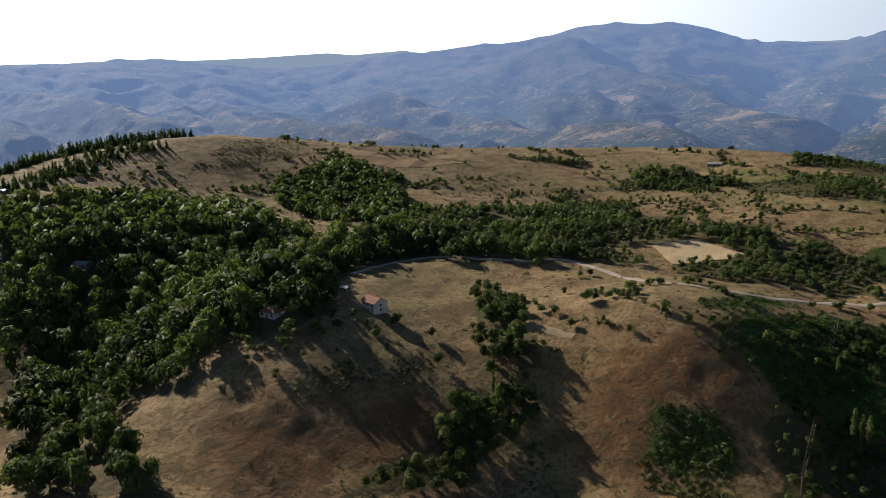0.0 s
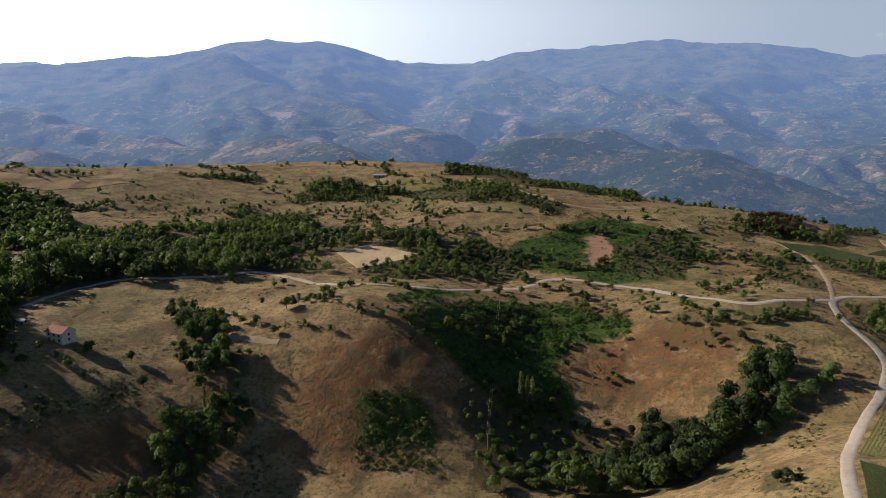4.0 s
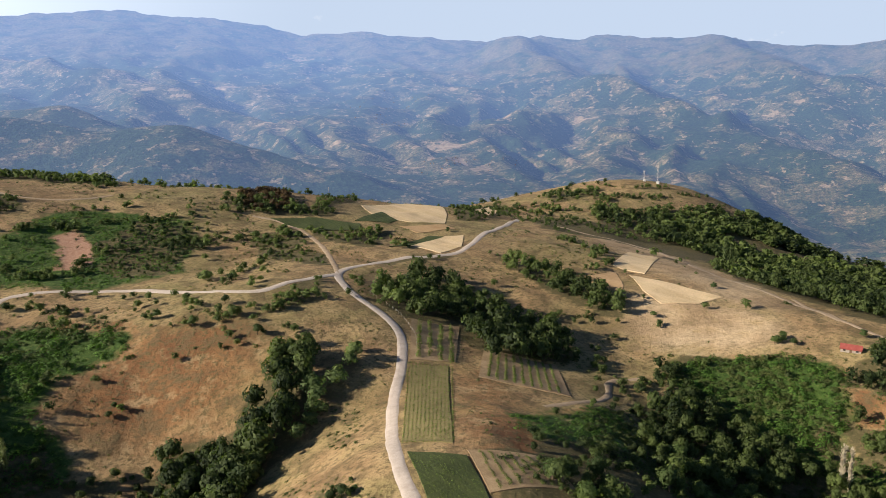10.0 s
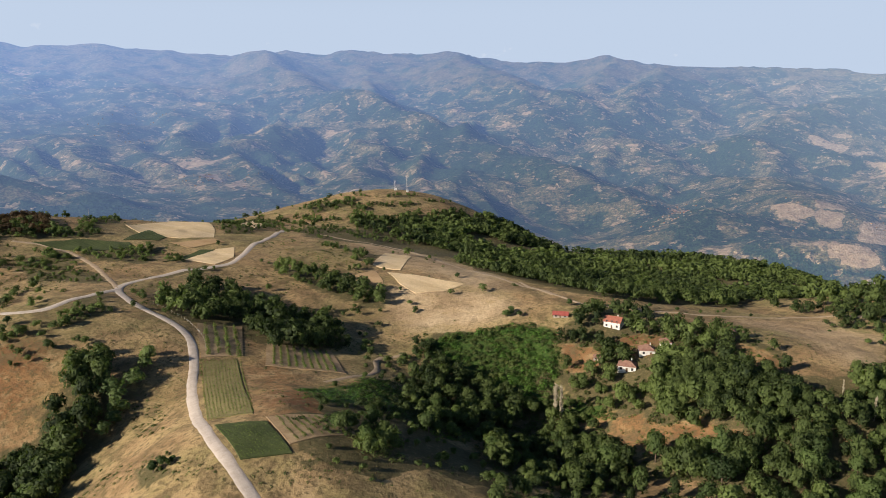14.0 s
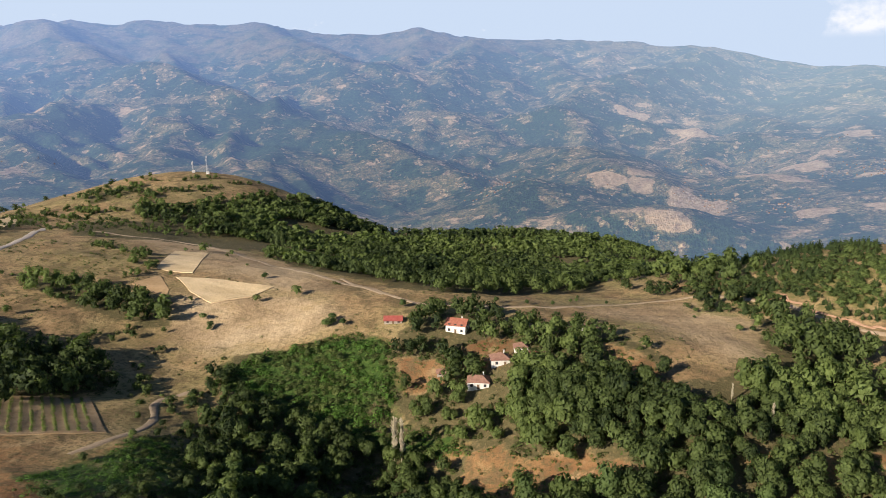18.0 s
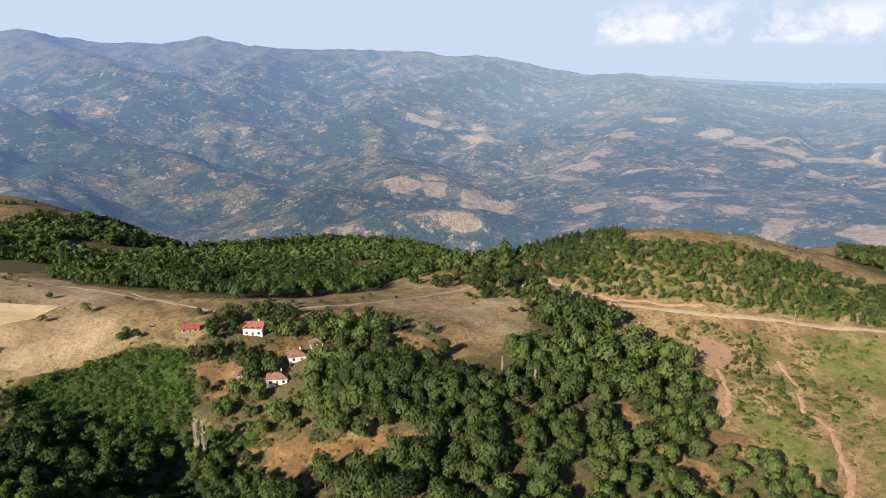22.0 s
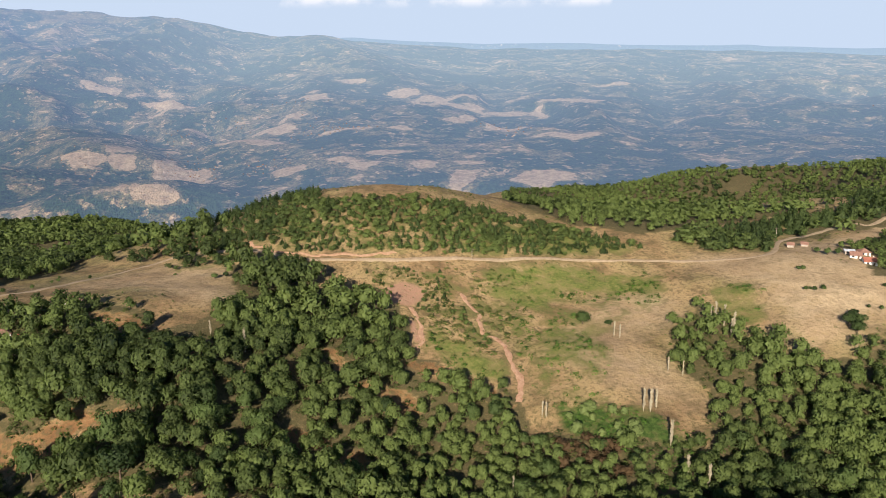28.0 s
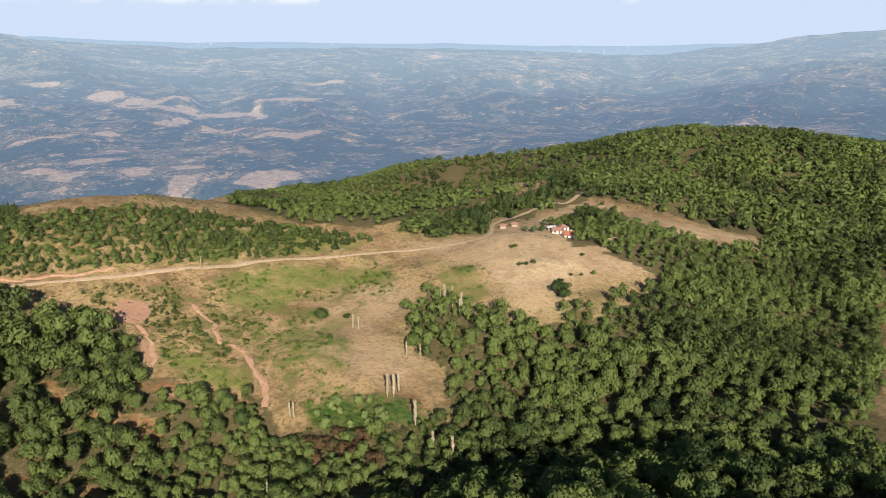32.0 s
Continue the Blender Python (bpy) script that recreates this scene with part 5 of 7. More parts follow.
def sheet(name, radii, bearings, material_):
    bb, rr = np.meshgrid(np.radians(bearings), radii)
    x, y = (-np.sin(bb) * rr).ravel(), (np.cos(bb) * rr).ravel()
    verts = np.stack([x, y, land(x, y)], 1)
    n, m = len(radii), len(bearings)
    i, j = np.meshgrid(np.arange(n - 1), np.arange(m), indexing="ij")
    j2 = (j + 1) % m
    faces = np.stack([i * m + j, (i + 1) * m + j, (i + 1) * m + j2, i * m + j2], -1).reshape(-1, 4)
    me = quad_mesh(name, verts, faces, material_)
    return new(name, me), verts


BEARINGS = np.concatenate([np.arange(58, -168, -0.38), np.arange(-168, -302, -2.5)])
NEAR_R = np.concatenate([[0.0], np.geomspace(40, 190, 24), np.geomspace(192, 560, 190), np.geomspace(564, NEAR_END - 1, 120), [NEAR_END]])
FAR_R = np.geomspace(NEAR_END, FAR_END, 240)
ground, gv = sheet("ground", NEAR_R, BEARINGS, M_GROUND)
tagged(ground, "dry grass hills with scrub and worn earth", "ground", kind="structure")
gx, gy = gv[:, 0], gv[:, 1]
cover = {k: np.zeros(len(gx)) for k in ("lush", "fern", "rust", "pale", "scar", "shade_floor")}
def soft_patch(poly, blur, seed):
    """A patch that thins out over some metres at its edge."""
    total = np.zeros(len(gx))
    for k in range(7):
        a = 2 * math.pi * k / 7
        total += ragged(poly, gx + blur * math.cos(a) * (0.4 + 0.1 * k), gy + blur * math.sin(a) * (0.4 + 0.1 * k), 7, 17, seed)
    return 0.95 * total / 7


for strength, poly in LUSH:
    key = "fern" if strength >= 0.8 else "lush"
    cover[key] = np.maximum(cover[key], strength * soft_patch(poly, 5, 61))
for kind, poly in WORN:
    cover[kind] = np.maximum(cover[kind], soft_patch(poly, 14 if kind != "scar" else 3, 71))
# woods darken the ground below: litter plus painted shade, most under dense stands
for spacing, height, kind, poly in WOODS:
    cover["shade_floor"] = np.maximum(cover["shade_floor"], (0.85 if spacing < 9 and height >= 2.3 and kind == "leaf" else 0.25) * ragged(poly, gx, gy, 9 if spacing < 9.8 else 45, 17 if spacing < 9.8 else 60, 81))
for spacing, height, kind, poly in WOODS:
    if kind == "pine":
        cover["lush"] = np.maximum(cover["lush"], 0.36 * ragged(poly, gx, gy, 5, 14, 81))
bare_earth = in_clearing(gx, gy)
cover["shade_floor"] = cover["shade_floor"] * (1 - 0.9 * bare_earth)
cover["rust"] = np.maximum(cover["rust"], 0.85 * bare_earth * (1 - cover["fern"]))
bare_now = soft_patch([(0, 0), (1, 0), (0, 1)], 1, 1)
for kind, poly in WORN:
    if kind == "scar":
        bare_now = np.maximum(bare_now, soft_patch(poly, 2, 71))
for key in ("lush", "fern"):
    cover[key] = cover[key] * (1 - bare_now)
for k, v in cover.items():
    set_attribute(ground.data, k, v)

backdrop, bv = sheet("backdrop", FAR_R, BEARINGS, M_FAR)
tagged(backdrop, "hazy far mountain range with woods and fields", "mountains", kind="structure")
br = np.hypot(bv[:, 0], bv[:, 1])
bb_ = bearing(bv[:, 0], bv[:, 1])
# share of the paler haze colour, over the basin and far off
pale_haze = smooth((-66 - bb_) / 34) * (0.15 + 0.85 * smooth((br - 1400) / 2600))
set_attribute(backdrop.data, "pale_haze", pale_haze)
# amount of painted haze: grows with distance, strongest towards the sun
set_attribute(backdrop.data, "depth", (0.34 + 0.66 * smooth((br - 1300) / 3500)) * (1.04 - 0.34 * smooth((-22 - bb_) / 45)) + 0.13 * smooth((-75 - bb_) / 30) + 0.12 * pale_haze)
# a last pale line of hills behind the range
fb = np.arange(56, -160, -0.4)
fe = np.interp(fb, [p[0] for p in FARTHEST][::-1], [p[1] for p in FARTHEST][::-1]) + 0.05 * fbm(fb / 1.7, fb * 0 + 3, 77, 3)
fx, fy = -np.sin(np.radians(fb)), np.cos(np.radians(fb))
tops = EYE_Z + 4900 * np.tan(np.radians(fe))
hv = np.concatenate([np.stack([fx * rr_, fy * rr_, zz_], 1) for rr_, zz_ in ((4870, tops * 0 - 160), (4900, tops), (4935, tops * 0 - 160))])
nf = len(fb)
ki = np.arange(nf - 1)
hf = np.concatenate([np.stack([ki + o, ki + o + nf, ki + o + nf + 1, ki + o + 1], 1) for o in (0, nf)])
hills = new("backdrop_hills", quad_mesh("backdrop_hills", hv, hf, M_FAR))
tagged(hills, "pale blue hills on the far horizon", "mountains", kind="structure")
# painted haze at one full strength over all these hills
for key_, val_ in (("pale_haze", 1.25), ("depth", 1.3), ("open", -0.2), ("heath", 0.0)):
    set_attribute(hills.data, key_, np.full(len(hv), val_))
basin = smooth((-62 - bb_) / 20) * smooth((br - 1400) / 300) * smooth((3600 - br) / 1200)
patches = 0.03 * basin
for fx, fy in FAR_FIELDS_A + FAR_FIELDS_B:
    fr = math.hypot(fx, fy)
    along, out_ = (bv[:, 0] * fy - bv[:, 1] * fx) / fr, (bv[:, 0] * fx + bv[:, 1] * fy) / fr - fr
    size = 0.018 * fr * (0.7 + 0.6 * float(vnoise(np.array([fx / 70.0]), np.array([fy / 70.0]), 190)[0]))
    patches = np.maximum(patches, 0.29 * np.exp(-(along / (1.5 * size)) ** 2 - (out_ / (1.3 * size)) ** 2))
# the nearest spurs and the valley sides are wooded
patches = patches - 0.3 * smooth((-8 - bb_) / 8) * smooth((bb_ + 50) / 8) * smooth((2350 - br) / 350)
# open grazing along the crests of the spurs
for slope, line in SPURS:
    for (ax, ay, az), (bx, by, bz) in zip(line, line[1:]):
        k = np.clip(((bv[:, 0] - ax) * (bx - ax) + (bv[:, 1] - ay) * (by - ay)) / ((bx - ax) ** 2 + (by - ay) ** 2 + 1e-6), 0, 1)
        d = np.hypot(bv[:, 0] - ax - k * (bx - ax), bv[:, 1] - ay - k * (by - ay))
        crest = 0.15 * np.exp(-(d / (0.017 * br)) ** 2) * smooth((4150 - br) / 700)
        patches = np.where((br > 2300) | (slope < 0.35), np.maximum(patches, crest), patches)
# the range to the east is more wooded
patches = patches - 0.15 * smooth((-42 - bb_) / 14)
for fx, fy, half, deep in FAR_OPEN_A + FAR_OPEN_B:
    fr = math.hypot(fx, fy)
    along, out_ = (bv[:, 0] * fy - bv[:, 1] * fx) / fr, (bv[:, 0] * fx + bv[:, 1] * fy) / fr - fr
    patches = np.maximum(patches, 0.40 * smooth(1.7 - 1.4 * np.hypot(along / half, out_ / deep) + 2.0 * fbm(bv[:, 0] / 75, bv[:, 1] / 75, 92, 3)))
set_attribute(backdrop.data, "open", patches)
# dry heath on the high ground, above the woods
set_attribute(backdrop.data, "heath", 0.56 * smooth((bv[:, 2] - 40 - 110 * fbm(bv[:, 0] / 500, bv[:, 1] / 500, 88, 3)) / 150))


# ---- roads, gullies and fields, laid on the ground ----
def strip(line, width, lift, wobble=0.15):
    d = np.gradient(line, axis=0)
    d /= np.linalg.norm(d, axis=1)[:, None] + 1e-9
    side = np.stack([d[:, 1], -d[:, 0]], 1)
    w = width / 2 * (1 + wobble * fbm(line[:, 0] / 6, line[:, 1] / 6, 91, 3))
    rows = []
    for k, out_, up in ((-1, -1.0, -0.3), (-1, 0, lift - 0.03), (-0.4, 0, lift - 0.03), (0.0, 0, lift + 0.03), (0.4, 0, lift - 0.03), (1, 0, lift - 0.03), (1, 1.0, -0.3)):
        p = line + side * (w * k + out_)[:, None]
        rows.append(np.column_stack([p, land(p[:, 0], p[:, 1]) + up]))
    v = np.stack(rows, 1)
    n, m = v.shape[:2]
    i, j = np.meshgrid(np.arange(n - 1), np.arange(m - 1), indexing="ij")
    f = np.stack([i * m + j, (i + 1) * m + j, (i + 1) * m + j + 1, i * m + j + 1], -1).reshape(-1, 4)
    return v.reshape(-1, 3), f


for kind, width, line in ROAD_LINES:
    v, f = strip(line, width, 0.24, 0.15 if kind == "gravel_road" else 0.6)
    ob = new("road", quad_mesh(kind, v, f, M_GRAVEL if kind == "gravel_road" else M_DIRT))
    tagged(ob, "pale winding gravel road along the hillside" if kind == "gravel_road" else "narrow bare dirt track through dry grass", "road", kind="structure")
for width, pts in GULLIES:
    path_ = spline(pts, 1.5)
    path_ = path_ + 3.6 * np.column_stack([fbm(path_[:, 0] / 9, path_[:, 1] / 9, 93, 3), fbm(path_[:, 0] / 9, path_[:, 1] / 9, 94, 3)])
    v, f = strip(path_, width, 0.2, 1.3)
    tagged(new("gully", quad_mesh("gully", v, f, M_CLAY)), "washed-out gully of bare red clay", "gully", kind="structure")

FIELD_LOOK = {"wheat_field": (M_WHEAT, 0.3, "field of ripe straw-coloured wheat", "wheat field"),
              "stubble_field": (M_STUBBLE, 0.27, "mown field of dry brown stubble", "field"),
              "tilled_field": (M_TILLED, 0.25, "tilled pale soil under rows of vines", "field"),
              "green_field": (M_GREEN, 0.4, "small green field of leafy crop", "field"),
              "crop_field": (M_CROP, 0.32, "vegetable plot with bare soil between rows", "field")}


def field(kind, poly):
    mat, lift, label, category = FIELD_LOOK[kind]
    bm = bmesh.new()
    bm.faces.new([bm.verts.new((x, y, 0)) for x, y in poly])
    xs, ys = [p[0] for p in poly], [p[1] for p in poly]
    for lo, hi, axis in ((min(xs), max(xs), (1, 0, 0)), (min(ys), max(ys), (0, 1, 0))):
        for c in np.arange(lo + 3, hi, 3.0):
            bmesh.ops.bisect_plane(bm, geom=bm.verts[:] + bm.edges[:] + bm.faces[:], plane_co=Vector(axis) * float(c), plane_no=axis)
    if sum(f.normal.z for f in bm.faces) < 0:
        bmesh.ops.reverse_faces(bm, faces=bm.faces[:])
    edge = [e for e in bm.edges if e.is_boundary]
    co = np.array([v.co[:2] for v in bm.verts])
    z = land(co[:, 0], co[:, 1]) + lift + 0.05 * fbm(co[:, 0] / 5, co[:, 1] / 5, 95, 2)
    for v, h in zip(bm.verts, z):
        v.co.z = h
    skirt = bmesh.ops.extrude_edge_only(bm, edges=edge)
    for v in (g for g in skirt["geom"] if isinstance(g, bmesh.types.BMVert)):
        v.co.z -= lift + 0.8
    me = bpy.data.meshes.new(kind)
    bm.to_mesh(me)
    bm.free()
    me.materials.append(mat)
    tagged(new(kind, me), label, category, kind="structure")


for kind, poly in FIELDS:
    field(kind, poly)


# ---- trees ----
def facing_quads(centres, normals, sizes, rng):
    """One small leafy patch a centre, turned to the normal."""
    n = normals / (np.linalg.norm(normals, axis=1)[:, None] + 1e-9)
    ref = rng.normal(size=n.shape)
    u = np.cross(n, ref)
    u /= np.linalg.norm(u, axis=1)[:, None] + 1e-9
    w = np.cross(n, u)
    s = sizes[:, None] / 2
    k = rng.uniform(0.55, 1.25, size=(4, len(n), 1))
    return np.stack([centres + (u * k[0] + w * 0.3) * s, centres + (w * k[1] - u * 0.3) * s, centres - (u * k[2] + w * 0.3) * s, centres - (w * k[3] - u * 0.3) * s], 1)


def core(cx, cy, cz, rx, rz, sides=7, rings=4):
    q = []
    for i in range(rings):
        a0, a1 = math.pi * i / rings, math.pi * (i + 1) / rings
        for j in range(sides):
            b0, b1 = 2 * math.pi * j / sides, 2 * math.pi * (j + 1) / sides
            q.append([(cx + rx * math.sin(a) * math.cos(b), cy + rx * math.sin(a) * math.sin(b), cz + rz * math.cos(a)) for a, b in ((a0, b0), (a1, b0), (a1, b1), (a0, b1))])
    return np.array(q)


def as_triangles(patches, solid_quads, soft, middle):
    """Each leafy patch as one triangle, each solid quad as two; with the direction that each corner faces."""
    tris = np.concatenate([patches[:, [0, 1, 2]] + 0.0, solid_quads[:, [0, 1, 2]], solid_quads[:, [0, 2, 3]]])
    out = tris[len(patches):] - np.array(middle)
    nrm = np.concatenate([np.repeat(soft[:, None, :], 3, 1), out])
    return tris, nrm / (np.linalg.norm(nrm, axis=2)[:, :, None] + 1e-9)


def leafy_crown(seed, patches, width=0.78, low=0.12, size=0.13, lumps=11, sides=7, rings=4):
    """A broad crown of a tree of height 1, made of rounded boughs."""
    rng = np.random.RandomState(seed)
    mid, half = (1 + low) / 2, (1 - low) / 2
    a = rng.uniform(0, 2 * math.pi, lumps)
    zz = rng.uniform(-0.75, 0.8, lumps)
    rad = np.sqrt(1 - zz ** 2) * rng.uniform(0.42, 0.72, lumps) * width / 2
    lump_c = np.column_stack([rad * np.cos(a), rad * np.sin(a), mid + zz * half * 0.62])
    lump_c[0] = (0, 0, mid + half * 0.45)
    lump_r = rng.uniform(0.16, 0.27, lumps) * width * 1.05
    pick = rng.randint(0, lumps, patches)
    d = rng.normal(size=(patches, 3))
    d[:, 2] = np.abs(d[:, 2]) * 0.9 - 0.25
    d /= np.linalg.norm(d, axis=1)[:, None]
    c = lump_c[pick] + d * lump_r[pick][:, None] * rng.uniform(0.8, 1.14, patches)[:, None]
    out = c - np.array([0, 0, mid - 0.1])
    out /= np.linalg.norm(out, axis=1)[:, None] + 1e-9
    s = size * rng.uniform(0.7, 1.35, patches)
    q = facing_quads(c, d + 0.45 * out + rng.normal(scale=0.42, size=d.shape), s, rng)
    return as_triangles(q, core(0, 0, mid, width * 0.27, half * 0.6, sides, rings), d + 0.7 * out + rng.normal(scale=0.22, size=d.shape), (0, 0, mid))


def pine_crown(seed, patches, width=0.62, size=0.15):
    rng = np.random.RandomState(seed)
    u = rng.uniform(0, 1, patches) ** 1.5
    a = rng.uniform(0, 2 * math.pi, patches)
    r = (1 - u) ** 0.8 * width / 2 * rng.uniform(0.6, 1.1, patches) + 0.01
    z = 0.06 + 0.93 * u
    c = np.column_stack([r * np.cos(a), r * np.sin(a), z])
    nrm = np.column_stack([np.cos(a), np.sin(a), np.full(patches, 0.55)])
    q = facing_quads(c, nrm + rng.normal(scale=0.4, size=(patches, 3)), size * (1.2 - 0.7 * u) * rng.uniform(0.7, 1.3, patches), rng)
    cone = []
    for j in range(6):
        b0, b1 = math.pi * j / 3, math.pi * (j + 1) / 3
        cone.append([(width * 0.3 * math.cos(b0), width * 0.3 * math.sin(b0), 0.08), (width * 0.3 * math.cos(b1), width * 0.3 * math.sin(b1), 0.08), (0.01, 0, 0.85), (0, 0.01, 0.85)])
    return as_triangles(q, np.array(cone), nrm + rng.normal(scale=0.25, size=nrm.shape), (0, 0, 0.1))


def poplar_crown(seed, patches, width=0.2, size=0.055):
    rng = np.random.RandomState(seed)
    u = rng.uniform(0, 1, patches)
    a = rng.uniform(0, 2 * math.pi, patches)
    prof = np.sin(math.pi * np.clip(u * 0.9 + 0.08, 0, 1)) ** 0.6
    r = prof * width / 2 * rng.uniform(0.5, 1.15, patches)
    c = np.column_stack([r * np.cos(a), r * np.sin(a), 0.08 + 0.92 * u])
    nrm = np.column_stack([np.cos(a), np.sin(a), np.full(patches, 0.35)])
    q = facing_quads(c, nrm + rng.normal(scale=0.45, size=(patches, 3)), size * rng.uniform(0.7, 1.4, patches), rng)
    return as_triangles(q, core(0, 0, 0.5, width * 0.26, 0.36, 6, 5), nrm + rng.normal(scale=0.3, size=nrm.shape), (0, 0, 0.5))


def clump(seed, patches, size=0.55):
    """A low bush of width about 1 and height 0.7."""
    rng = np.random.RandomState(seed)
    d = rng.normal(size=(patches, 3))
    d[:, 2] = np.abs(d[:, 2])
    d /= np.linalg.norm(d, axis=1)[:, None]
    c = d * np.array([0.5, 0.5, 0.6]) * rng.uniform(0.6, 1.15, patches)[:, None]
    q = facing_quads(c, d + np.array([0, 0, 0.5]) + rng.normal(scale=0.35, size=d.shape), size * rng.uniform(0.7, 1.3, patches), rng)
    return as_triangles(q, np.zeros((0, 4, 3)), d + np.array([0, 0, 0.35]) + rng.normal(scale=0.2, size=d.shape), (0, 0, 0))


def planted(name, material_, templates, places, tones):
    """One mesh of many plants: places are rows of x, y, z, turn, width scale, height scale."""
    rng = np.random.RandomState(len(places) + 5)
    which = rng.randint(0, len(templates), len(places))
    vs, ns, ts = [], [], []
    for k, (tpl, nrm) in enumerate(templates):
        p = places[which == k]
        if not len(p):
            continue
        ca, sa = np.cos(p[:, 3])[:, None, None], np.sin(p[:, 3])[:, None, None]
        w, h = p[:, 4][:, None, None], p[:, 5][:, None, None]
        x, y, z = tpl[None, :, :, 0], tpl[None, :, :, 1], tpl[None, :, :, 2]
        v = np.stack([(x * ca - y * sa) * w + p[:, 0][:, None, None], (x * sa + y * ca) * w + p[:, 1][:, None, None], z * h + p[:, 2][:, None, None]], -1)
        vs.append(v.reshape(-1, 3))
        x, y, z = nrm[None, :, :, 0], nrm[None, :, :, 1], nrm[None, :, :, 2]
        ns.append(np.stack([x * ca - y * sa, x * sa + y * ca, z + 0 * ca], -1).reshape(-1, 3))
        t = tones[which == k][:, None] + rng.uniform(-0.22, 0.22, (len(p), tpl.shape[0]))
        ts.append(np.repeat(t.ravel(), 3))
    v = np.concatenate(vs)
    me = quad_mesh(name, v, np.arange(len(v)).reshape(-1, 3), material_, False, np.concatenate(ns))
    set_attribute(me, "tone", np.concatenate(ts))
    return new(name, me)


def scatter(poly, spacing, seed, warp=5.0):
    xs, ys = [p[0] for p in poly], [p[1] for p in poly]
    gx_, gy_ = np.meshgrid(np.arange(min(xs) - 6 - warp, max(xs) + 6 + warp, spacing), np.arange(min(ys) - 6 - warp, max(ys) + 6 + warp, spacing))
    rng = np.random.RandomState(seed)
    x = gx_.ravel() + rng.uniform(-0.62, 0.62, gx_.size) * spacing
    y = gy_.ravel() + rng.uniform(-0.62, 0.62, gy_.size) * spacing
    ok = ragged(poly, x, y, warp, 15 if warp < 20 else 60, 81)
    return x[ok], y[ok]


# templates at three levels of detail
NEAR_T = [leafy_crown(s, 400, w, l, 0.14, 13, 5, 3) for s, w, l in ((1, 0.86, 0.1), (2, 0.74, 0.08), (3, 0.94, 0.14), (4, 0.66, 0.08))]
MID_T = [leafy_crown(s, 165, w, l, 0.175, 11, 4, 2) for s, w, l in ((11, 0.86, 0.05), (12, 0.74, 0.05), (13, 0.94, 0.1))]
FAR_T = [leafy_crown(s, 30, w, 0.0, 0.40, 7, 3, 2) for s, w in ((21, 0.85), (22, 0.72), (23, 0.95))]
SHRUB_T = [clump(s, 40, 0.36) for s in (26, 27, 28)]
PINE_T = [pine_crown(s, 105, w, 0.22) for s, w in ((31, 0.82), (32, 0.7), (33, 0.95))]
PINE_FAR_T = [pine_crown(s, 60, w, 0.22) for s, w in ((36, 0.45), (37, 0.38))]

